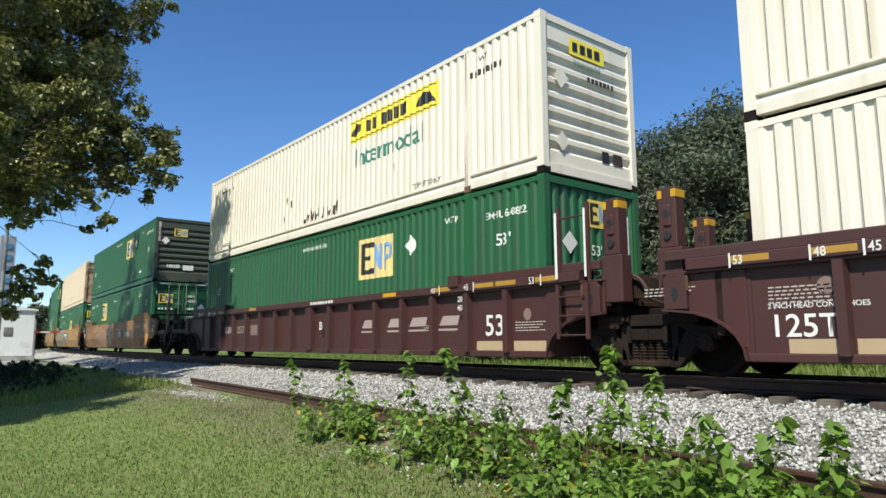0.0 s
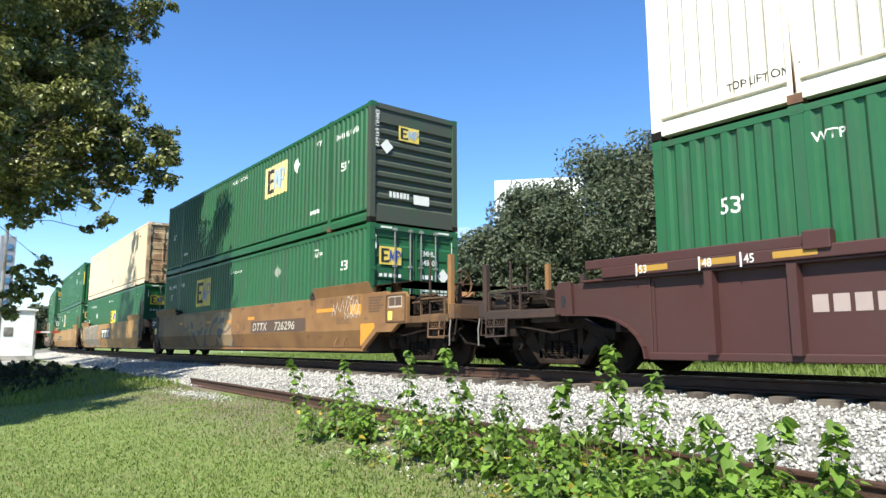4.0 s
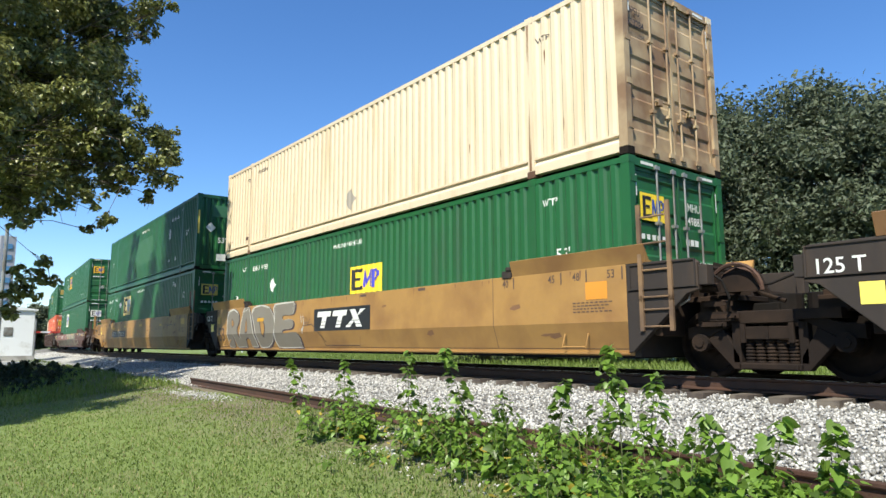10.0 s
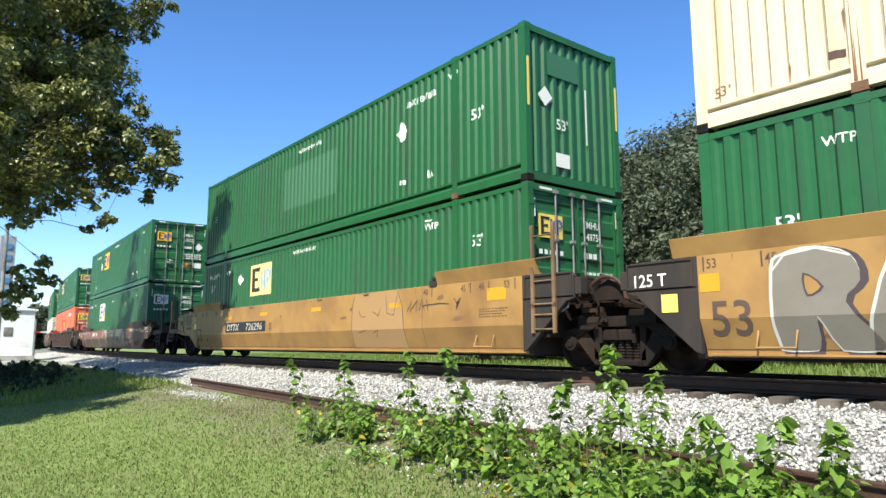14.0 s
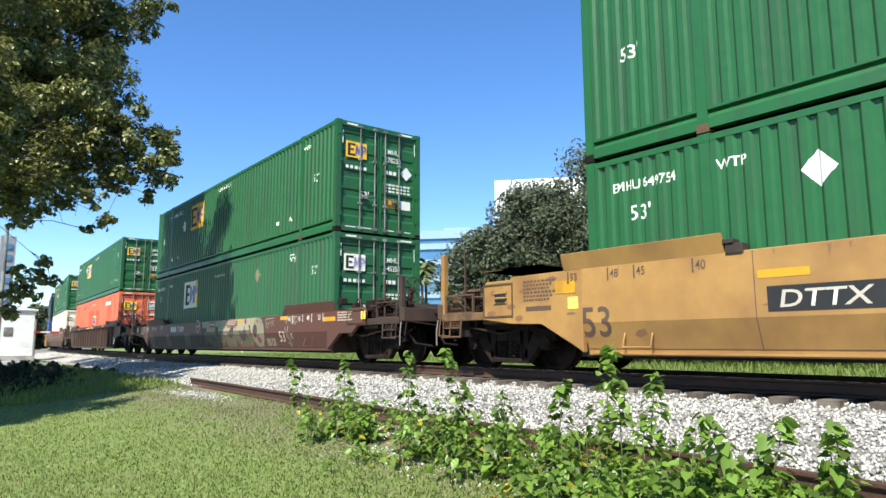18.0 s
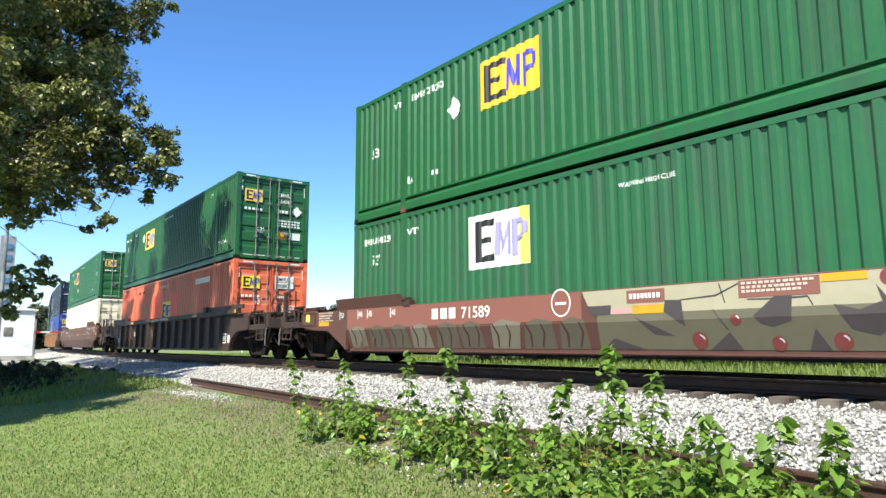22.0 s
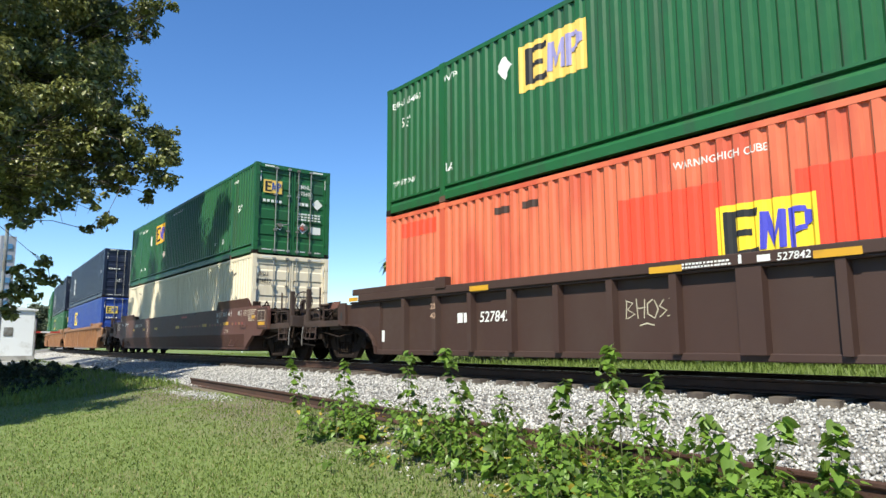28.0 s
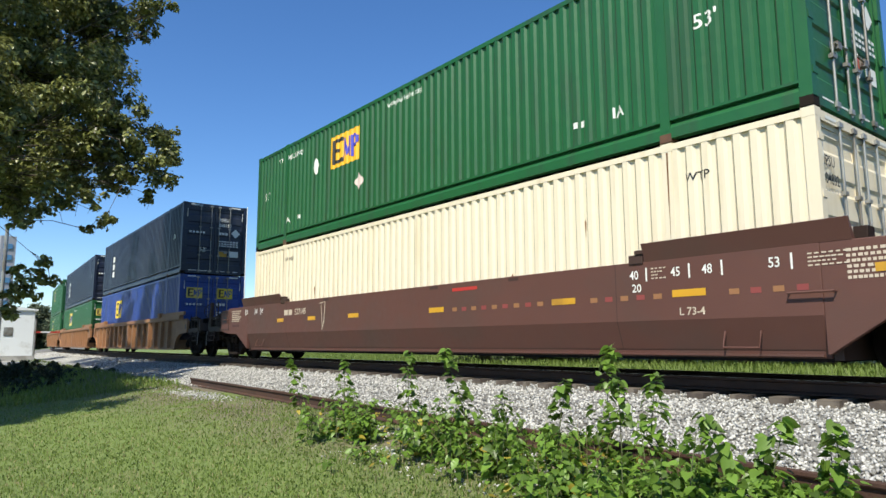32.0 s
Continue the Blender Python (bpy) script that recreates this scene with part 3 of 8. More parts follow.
def truck_at(u, base=1.78):
    """A two-axle freight truck; returns the truck and its wheelsets."""
    b = thing("bogie", "dark grimy two-axle freight bogie under the well cars", "bogie", "bogies of the train")
    h = base / 2

    def frame_form(s):
        g = Form()
        y0, y1 = (0.93, 1.07) if s > 0 else (-1.07, -0.93)
        up = [(-h - 0.20, 0.50), (-h - 0.20, 0.66), (-h + 0.10, 0.70), (-0.42, 0.86), (0.42, 0.86), (h - 0.10, 0.70), (h + 0.20, 0.66), (h + 0.20, 0.50), (h - 0.12, 0.54), (0.46, 0.70), (-0.46, 0.70), (-h + 0.12, 0.54)]
        g.prism(up, y0, y1, "y")
        for m in (-1, 1):
            lower = [(m * (h - 0.08), 0.50), (m * (h - 0.30), 0.64), (m * 0.38, 0.30), (m * 0.36, 0.13), (m * 0.46, 0.12)]
            g.prism(lower if m < 0 else lower[::-1], y0, y1, "y")
            g.box(min(m * 0.36, m * 0.47), max(m * 0.36, m * 0.47), y0, y1, 0.20, 0.74)
        g.box(-0.40, 0.40, y0, y1, 0.12, 0.21)
        g.box(-0.34, 0.34, y0 - 0.03, y1 + 0.03, 0.13, 0.20)
        return g

    def spring_form(x, s):
        g, r = Form(), 0.062
        out = []
        for k in range(7):
            out += [(k / 7, r * 0.72), ((k + 0.25) / 7, r), ((k + 0.6) / 7, r), ((k + 0.85) / 7, r * 0.72)]
        v, f, n = [], [], 12
        for q, rr in out:
            v += [(x + rr * math.cos(2 * math.pi * i / n), s * 1.0 + rr * math.sin(2 * math.pi * i / n), 0.20 + 0.30 * q) for i in range(n)]
        for k in range(len(out) - 1):
            f += [(k * n + i, k * n + (i + 1) % n, (k + 1) * n + (i + 1) % n, (k + 1) * n + i) for i in range(n)]
        return g.add(v, f)
    for s in (-1, 1):
        part("side_frame", lambda s=s: frame_form(s), brown_steel, b, key=("side frame", s, base), bevel=0.012)
        for x in (-0.27, -0.135, 0.0, 0.135, 0.27):
            part("coil_spring", lambda s=s, x=x: spring_form(x, s), brown_steel, b, key=("spring", s, x))
        part("bolster_end", lambda s=s: Form().box(-0.30, 0.30, min(s * 0.85, s * 1.10), max(s * 0.85, s * 1.10), 0.50, 0.66), brown_steel, b, key=("bolster end", s), bevel=0.01)
        part("bolster_rib", lambda s=s: Form().box(-0.33, -0.27, min(s * 1.09, s * 1.125), max(s * 1.09, s * 1.125), 0.46, 0.70).box(0.27, 0.33, min(s * 1.09, s * 1.125), max(s * 1.09, s * 1.125), 0.46, 0.70).box(-0.02, 0.02, min(s * 1.09, s * 1.12), max(s * 1.09, s * 1.12), 0.50, 0.66), brown_steel, b, key=("bolster rib", s))
        for x in (-h, h):
            part("bearing_cap", lambda s=s, x=x: Form().rod((x, s * 1.0, 0.46), (x, s * 1.13, 0.46), 0.115, 14).rod((x, s * 1.13, 0.46), (x, s * 1.15, 0.46), 0.06, 10), brown_steel, b, key=("cap", s, x))
    part("bolster", lambda: Form().box(-0.22, 0.22, -0.9, 0.9, 0.50, 0.72), black_steel, b, key="bolster", bevel=0.015)
    for x in (-h, h):
        part("brake_beam", lambda x=x: Form().box(x - 0.09 * (1 if x > 0 else -1) * 5.6 - 0.04, x - 0.09 * (1 if x > 0 else -1) * 5.6 + 0.04, -0.72, 0.72, 0.34, 0.42), black_steel, b, key=("brake", x))
    axles = []
    for x in (-h, h):
        a = part("wheelset", lambda: Form().rod((0, -1.0, 0), (0, 1.0, 0), 0.085, 12).rod((0, -0.66, 0), (0, 0.66, 0), 0.095, 12), black_steel, b, key="axle", at=pose(x, 0, WHEEL_R))
        for s in (-1, 1):
            o = [(0.0, 0.10), (0.0, 0.14), (0.30, 0.17), (0.36, 0.36), (0.0, 0.39), (0.0, WHEEL_R - 0.008), (0.05, WHEEL_R), (0.68, WHEEL_R), (0.76, WHEEL_R + 0.026), (1.0, WHEEL_R + 0.024), (1.0, 0.38), (0.62, 0.35), (0.60, 0.18), (0.95, 0.15), (0.95, 0.10)]
            part("wheel", lambda s=s, o=o: Form().wheel(0, 0, s * 0.825, s * 0.685, o), wheel_steel, a, key=("wheel", s))
        axles.append((a, x))
    return b, axles


# ---- well cars ----
def grab(g, x, z0, z1, y, w=0.42, n=3, r=0.014):
    """A ladder: two stiles and n rungs."""
    for q in (x, x + w):
        g.box(q - 0.03, q + 0.03, y - 0.02, y + 0.02, z0, z1)
    for i in range(n):
        z = z0 + 0.06 + (z1 - z0 - 0.25) * i / max(1, n - 1)
        g.rod((x, y, z), (x + w, y, z), r, 6)
    return g


def coupled_end(c, paint, q, brake, tall, clean):
    """The end of a car with its coupler, platform, steps, posts, hoses and rails; q: 1 for the leading end, -1 for the other."""
    at = pose(-0.5, 0, 0) if q > 0 else pose(0, 0, 0, 0, 0, 180)
    part("end_platform", lambda: Form().box(8.72, 11.5, -0.62, 0.62, 0.98, 1.06).box(8.72, 8.80, -1.34, 1.34, 0.62, 1.30).box(9.95, 10.55, -1.28, 1.28, 0.80, 1.0), paint, c, key="platform", at=at, bevel=0.012)
    part("end_beam", lambda: Form().box(11.56, 11.72, -1.40, 1.40, 0.92, 1.20), paint, c, key="end beam", at=at, bevel=0.012)
    part("draft_sill", lambda: Form().box(8.72, 11.7, -0.24, 0.24, 0.62, 0.98), brown_steel, c, key="draft sill", at=at)
    part("coupler", lambda: Form().box(11.65, 11.90, -0.09, 0.09, 0.74, 0.92).prism([(11.80, -0.20), (12.02, -0.16), (12.06, 0.02), (11.95, 0.04), (11.97, 0.14), (11.80, 0.20)], 0.68, 0.98, "z"), black_steel, c, "rusty knuckle coupler", key="coupler", at=at, bevel=0.02)
    part("walkway_grating", lambda: walkway_form(), brown_steel, c, key="walkway", at=at)
    part("air_hose", lambda: Form().tube([(11.7, 0.32, 0.80), (11.78, 0.38, 0.62), (11.86, 0.40, 0.42), (11.95, 0.36, 0.28), (12.05, 0.24, 0.32)], [0.03] * 5), black_steel, c, key="hose", at=at)
    part("uncoupling_lever", lambda: Form().tube([(11.76, -1.36, 0.92), (11.78, -0.6, 0.84), (11.8, -0.15, 0.98)], [0.016] * 3, 6).tube([(11.76, -1.36, 0.92), (11.77, -1.42, 0.62)], [0.016] * 2, 6), brown_steel, c, key="lever", at=at)
    for s in (-1, 1):
        part("side_beam", lambda s=s: Form().box(9.9, 11.56, min(s * 1.28, s * 1.42), max(s * 1.28, s * 1.42), 0.87, 1.01).box(9.9, 11.5, min(s * 0.62, s * 1.28), max(s * 0.62, s * 1.28), 0.97, 1.0), paint, c, key=("side beam", s), at=at, bevel=0.01)
        part("stirrup_step", lambda s=s: Form().tube([(10.97, s * 1.43, 0.90), (10.98, s * 1.45, 0.58), (11.48, s * 1.45, 0.57), (11.49, s * 1.43, 0.90)], [0.022] * 4, 6).rod((10.975, s * 1.44, 0.74), (11.485, s * 1.44, 0.74), 0.014, 6), paint, c, key=("stirrup", s), at=at)
        part("end_post", lambda s=s: Form().box(10.915, 10.945, s * 1.36 - 0.02, s * 1.36 + 0.02, 1.01, tall), soot, c, key=("end post", s, tall), at=at, bevel=0.008)
        part("end_post", lambda s=s: Form().box(11.52, 11.62, s * 1.34 - 0.05, s * 1.34 + 0.05, 1.01, tall), clean, c, key=("corner post of platform", s, tall), at=at, bevel=0.008)
        part("hand_rail", lambda s=s: Form().tube([(10.35, s * 1.37, 1.28), (10.93, s * 1.37, 1.30)], [0.018] * 2, 6).tube([(10.93, s * 1.37, 1.28), (11.5, s * 1.37, 1.28)], [0.016] * 2, 6), paint, c, key=("hand rail", s), at=at)
        part("gusset", lambda s=s: Form().prism([(11.05, 1.01), (11.42, 1.01), (11.40, 1.28), (11.3, 1.34)], min(s * 1.24, s * 1.28), max(s * 1.24, s * 1.28), "y"), paint, c, key=("gusset", s), at=at)
        part("brake_rigging", lambda s=s: Form().tube([(9.4, s * 1.3, 0.72), (10.0, s * 1.34, 0.62), (10.8, s * 1.3, 0.74), (11.4, s * 1.2, 0.70)], [0.02] * 4, 6).box(10.9, 11.1, min(s * 1.1, s * 1.3), max(s * 1.1, s * 1.3), 0.58, 0.86).rod((9.8, s * 1.15, 0.84), (10.4, s * 1.15, 0.84), 0.07, 10), brown_steel, c, key=("rigging", s), at=at)
        for k, (x, z) in enumerate(((8.95, 1.22), (9.2, 1.30), (10.55, 1.24), (11.2, 1.32))):
            part("valve_body", lambda s=s, x=x, z=z: Form().rod((x, s * 1.02, z - 0.16), (x, s * 1.02, z), 0.075, 9).rod((x - 0.12, s * 1.06, z - 0.09), (x + 0.14, s * 1.06, z - 0.09), 0.045, 8).box(x - 0.07, x + 0.07, min(s * 0.98, s * 1.14), max(s * 0.98, s * 1.14), z - 0.02, z + 0.03), black_steel, c, key=("valve body", s, k), at=at)
        part("release_rod", lambda s=s: Form().tube([(8.8, s * 1.22, 0.98), (9.4, s * 1.34, 0.94), (10.6, s * 1.36, 0.92), (11.5, s * 1.33, 0.96)], [0.013] * 4, 6), brown_steel, c, key=("release rod", s), at=at)
        for k, dy in enumerate((0.0, 0.14, 0.3)):
            part("pipe_loop", lambda s=s, dy=dy, k=k: Form().tube([(10.2 + 0.2 * k, s * (1.22 - dy), 1.06), (10.3 + 0.2 * k, s * (1.24 - dy), 1.26 + 0.06 * k), (10.65 + 0.2 * k, s * (1.26 - dy), 1.30 - 0.05 * k), (10.95 + 0.15 * k, s * (1.22 - dy), 1.12), (11.15 + 0.1 * k, s * (1.16 - dy), 0.78)], [0.02] * 5, 6), brown_steel, c, key=("pipe loop", s, k), at=at)
        for k in range(5):
            part("grille_slat", lambda s=s, k=k: Form().box(10.62 + k * 0.09, 10.66 + k * 0.09, s * 1.30 - 0.02, s * 1.30 + 0.02, 1.16, 1.40), black_steel, c, key=("grille slat", s, k), at=at)
        part("grille_frame", lambda s=s: Form().box(10.56, 11.06, s * 1.30 - 0.03, s * 1.30 + 0.03, 1.40, 1.44), paint, c, key=("grille frame", s), at=at)
        part("sill_step", lambda s=s: Form().tube([(11.3, s * 1.40, 0.95), (11.3, s * 1.44, 0.60), (11.62, s * 1.44, 0.60), (11.62, s * 1.40, 0.95)], [0.016] * 4, 6), paint, c, key=("sill step", s), at=at)
    for s in (-1, 1):
        part("step_tread", lambda s=s: tread_form(s), paint, c, key=("step tread", s), at=at)
        part("rack_frame", lambda s=s: Form().rim(10.66, 11.46, min(s * 1.37, s * 1.41), max(s * 1.37, s * 1.41), 1.0, 1.36, 0.035), paint, c, key=("rack frame", s), at=at)
        part("cut_lever", lambda s=s: Form().tube([(11.66, s * 1.43, 0.90), (11.67, s * 1.46, 0.70), (11.66, s * 1.46, 0.42)], [0.014] * 3, 6), hose_grey, c, "worn pale uncoupling handle", key=("cut lever", s), at=at)
        part("reservoir", lambda s=s: Form().rod((10.33, s * 0.98, 1.20), (10.72, s * 0.98, 1.20), 0.16, 14).rod((10.72, s * 0.98, 1.20), (10.76, s * 0.98, 1.20), 0.11, 12), primer_dark, c, key=("reservoir", s), at=at)
        for k, (x, z) in enumerate(((9.6, 1.16), (10.05, 1.22), (10.85, 0.74), (11.2, 0.84), (11.45, 0.66))):
            part("brake_lever", lambda s=s, x=x, z=z, k=k: Form().box(x - 0.05, x + 0.02, min(s * 1.16, s * 1.2), max(s * 1.16, s * 1.2), z - 0.16, z + 0.16).rod((x - 0.14, s * 1.22, z - 0.1), (x + 0.26, s * 1.18, z + 0.04 * k - 0.06), 0.022, 6), primer_dark if k % 2 else brown_steel, c, key=("brake lever", s, k), at=at)
    part("draft_cover", lambda: Form().prism([(10.3, 1.34), (11.95, 1.06), (11.95, 1.10), (10.3, 1.39)], -0.62, 0.62, "y"), primer_dark, c, "sloping dark cover over the coupler", key="draft cover", at=at)
    part("air_hose", lambda: Form().tube([(11.3, -1.05, 1.0), (11.5, -1.15, 0.72), (11.72, -1.1, 0.46), (11.9, -0.8, 0.40)], [0.028] * 4, 7).tube([(11.0, -1.2, 0.95), (11.2, -1.25, 0.66), (11.36, -1.2, 0.50), (11.5, -1.1, 0.62)], [0.02] * 4, 6), black_steel, c, key="hose bunch", at=at)
    part("signal_hose", lambda: Form().tube([(11.7, -0.5, 0.95), (11.85, -0.6, 0.66), (12.0, -0.55, 0.45), (12.1, -0.3, 0.42)], [0.026] * 4, 7), black_steel, c, key="signal hose", at=at)
    part("chain", lambda: Form().tube([(10.6, -1.40, 1.5), (10.7, -1.42, 1.28), (10.85, -1.42, 1.22), (11.0, -1.40, 1.35)], [0.014] * 4, 5), brown_steel, c, key="chain", at=at)
    if brake:
        part("brake_wheel", lambda: brake_form(), paint, c, "spoked hand brake wheel on its stand", key="brake wheel", at=at)
        part("brake_cylinder", lambda: Form().rod((8.75, 0.45, 1.22), (9.35, 0.45, 1.22), 0.15, 14), brown_steel, c, key="brake cylinder", at=at)
        part("air_tank", lambda: Form().rod((10.2, -0.75, 1.26), (10.95, -0.75, 1.26), 0.17, 14), brown_steel, c, key="air tank", at=at)
        part("valve_box", lambda: Form().box(9.95, 10.25, -1.25, -0.95, 1.04, 1.44).rod((10.35, -1.2, 1.04), (10.35, -1.2, 1.4), 0.06, 8), brown_steel, c, key="valve box", at=at, bevel=0.02)


def grid_form():
    g = Form()
    for i in range(12):
        g.box(9.25 + i * 0.08, 9.265 + i * 0.08, -1.2, 1.2, 1.43, 1.47)
    for y in (-1.2, -0.6, 0.0, 0.6, 1.2):
        g.box(9.2, 10.2, y - 0.01, y + 0.01, 1.45, 1.48)
    return g


def tread_form(s):
    """The crossed bars of an open step tread."""
    g, y = Form(), s * 1.40
    for i in range(9):
        x = 10.99 + i * 0.055
        g.rod((x, y, 0.745), (x + 0.06, y, 0.885), 0.006, 4)
        g.rod((x + 0.06, y, 0.745), (x, y, 0.885), 0.006, 4)
    return g


def walkway_form():
    g = Form()
    for i in range(9):
        y = -1.30 + i * 0.325
        g.box(10.62, 11.5, y - 0.012, y + 0.012, 1.06, 1.10)
    for i in range(6):
        g.box(8.7 + i * 0.3, 8.72 + i * 0.3, -0.6, 0.6, 1.06, 1.10)
    return g


def brake_form():
    g = Form()
    g.box(11.20, 11.30, -0.95, -0.85, 1.06, 1.60)
    n = 20
    ring = [(11.34, -0.90 + 0.26 * math.cos(2 * math.pi * i / n), 1.62 + 0.26 * math.sin(2 * math.pi * i / n)) for i in range(n + 1)]
    g.tube(ring, [0.016] * (n + 1), 6)
    for k in range(4):
        a = math.pi * k / 4
        g.rod((11.34, -0.90 + 0.26 * math.cos(a), 1.62 + 0.26 * math.sin(a)), (11.34, -0.90 - 0.26 * math.cos(a), 1.62 - 0.26 * math.sin(a)), 0.010, 5)
    return g.rod((11.26, -0.90, 1.62), (11.38, -0.90, 1.62), 0.05, 8)


def joint_end(c, paint, q, male):
    """The end that shares its bogie with the next unit."""
    at = pose(0, 0, 0, 0, 0, 0 if q > 0 else 180)
    part("end_platform", lambda: Form().box(8.45, 9.30, -0.72, 0.72, 1.02, 1.10).box(8.45, 8.56, -1.40, 1.40, 0.55, 1.40).box(8.9, 9.25, -1.0, 1.0, 0.82, 1.02), primer_dark, c, key="joint platform", at=at, bevel=0.012)
    part("joint_arm", lambda m=male: Form().box(8.45, 9.62 if m else 9.50, -0.26, 0.26, 0.70, 1.0).rod((9.6, 0, 0.72), (9.6, 0, 1.12), 0.22 if m else 0.17, 14), black_steel, c, key=("joint arm", male), at=at, bevel=0.015)
    for s in (-1, 1):
        part("side_bearing", lambda s=s: Form().box(8.95, 9.45, min(s * 0.70, s * 1.15), max(s * 0.70, s * 1.15), 0.74, 0.86), brown_steel, c, key=("side bearing", s), at=at)
    part("brake_pipe", lambda: Form().tube([(8.56, -0.85, 1.35), (8.9, -0.9, 1.52), (9.3, -0.7, 1.40), (9.5, -0.5, 1.12), (9.8, -0.45, 1.0)], [0.03] * 5), brown_steel, c, key="brake pipe", at=at)
    for y in (-0.32, 0.26):
        part("yoke", lambda y=y: Form().prism([(8.6, 1.1), (9.3, 1.1), (9.1, 1.5), (8.75, 1.62)], y, y + 0.06, "y"), brown_steel, c, key=("yoke", y), at=at)
    n = 12
    for k, (y, r) in enumerate(((-1.02, 0.36), (-0.90, 0.30))):
        part("hose_guard", lambda y=y, r=r: Form().tube([(9.42 + r * math.cos(math.pi * i / n), y, 1.12 + r * math.sin(math.pi * i / n)) for i in range(n + 1)], [0.028] * (n + 1), 6), rail_rust, c, "rusty bent guard hoop", key=("hose guard", k), at=at)
    part("guard_plate", lambda: Form().prism([(9.10, 1.12), (9.72, 1.12), (9.60, 1.36), (9.42, 1.44), (9.24, 1.36)], -0.96, -0.93, "y"), primer_dark, c, key="guard plate", at=at)
    for k, pts in enumerate((((8.95, -1.36, 1.36), (9.05, -1.42, 1.20), (9.0, -1.42, 1.02), (8.86, -1.40, 0.96)), ((9.15, -1.20, 1.40), (9.40, -1.30, 1.25), (9.48, -1.28, 1.02), (9.40, -1.2, 0.86)), ((9.2, -0.6, 1.34), (9.5, -0.8, 1.18), (9.75, -0.7, 1.22), (9.95, -0.5, 1.34)))):
        part("brake_hose", lambda p=pts: Form().tube(p, [0.018] * 4, 6), hose_grey if k == 0 else black_steel, c, key=("joint hose", k), at=at)
    for k, (x, z) in enumerate(((9.22, 0.96), (9.30, 0.80), (9.12, 0.70))):
        part("brake_lever", lambda x=x, z=z: Form().box(x - 0.16, x + 0.22, -1.16, -1.13, z - 0.03, z + 0.03).rod((x + 0.16, -1.2, z), (x + 0.16, -1.08, z), 0.03, 8), primer_dark, c, key=("joint lever", k), at=at)
    part("valve_body", lambda: Form().rod((9.0, -1.12, 1.18), (9.26, -1.12, 1.18), 0.06, 9).box(9.06, 9.18, -1.2, -1.06, 1.22, 1.34).rod((9.12, -1.18, 1.28), (9.12, -1.26, 1.28), 0.03, 8), primer_dark, c, key="joint valve", at=at)
    for s in (-1, 1):
        part("small_plate", lambda s=s: Form().box(8.90, 9.08, min(s * 1.44, s * 1.452), max(s * 1.44, s * 1.452), 1.14, 1.34).rod((8.99, s * 1.45, 1.24), (8.99, s * 1.46, 1.24), 0.03, 8), rusty_tan if male is not None else paint, c, key=("small plate", s), at=at)
    part("brake_valve", lambda: Form().rod((8.85, -1.18, 1.1), (8.85, -1.18, 1.5), 0.07, 10).box(8.74, 8.98, -1.28, -1.08, 1.5, 1.56).rod((9.05, -0.9, 1.1), (9.05, -0.9, 1.36), 0.05, 8), brown_steel, c, key="brake valve", at=at)
    part("cross_pipe", lambda: Form().rod((8.75, -1.3, 1.25), (8.75, 1.3, 1.25), 0.03).rod((9.1, -1.0, 1.18), (9.1, 1.0, 1.18), 0.045).box(8.6, 8.8, -0.5, 0.5, 1.1, 1.5), brown_steel, c, key="cross pipes", at=at)


def smooth_side_form(s, d):
    o = [(s * 1.36, 0.28), (s * 1.37, 0.36), (s * 1.50, 0.76), (s * 1.50, 1.58 - d), (s * 1.34, 1.58 - d), (s * 1.34, 0.28)]
    return Form().prism(o if s > 0 else o[::-1], -8.08, 8.08)


def smooth_end_form(s, coupled, d, lead=False, rim=False):
    y0, y1 = sorted((s * 1.40, s * 1.497))
    if coupled:
        e, h, k = d * 0.75, d, 0.5 if lead else 0.0
        foot = [(8.08, 0.32), (8.12, 0.33), (8.68, 0.70), (9.25, 0.70), (9.50, 0.86)] if lead else [(8.08, 0.32), (8.25, 0.42), (8.92, 0.76), (9.6, 0.78)]
        o = foot + [(10.30 - k, 0.87), (10.30 - k, 1.42 - e), (10.2 - k, 1.52 - e), (9.62 - k, 1.52 - e), (9.55 - k, 1.565 - h), (8.08, 1.575 - h)]
        a, b = (y1, y1 + 0.014) if s > 0 else (y0 - 0.014, y0)
        u, v, w = 9.55 - k, 10.28 - k, 1.45 - e
        return (Form().rim(u, v, a, b, 0.90, w + 0.025, 0.025) if rim else Form().prism(o, y0, y1, "y"))
    return Form().prism([(8.08, 0.32), (8.16, 0.34), (9.02, 1.10), (9.18, 1.14), (9.18, 1.50 - d), (9.10, 1.56 - d), (8.08, 1.575 - d)], y0, y1, "y")


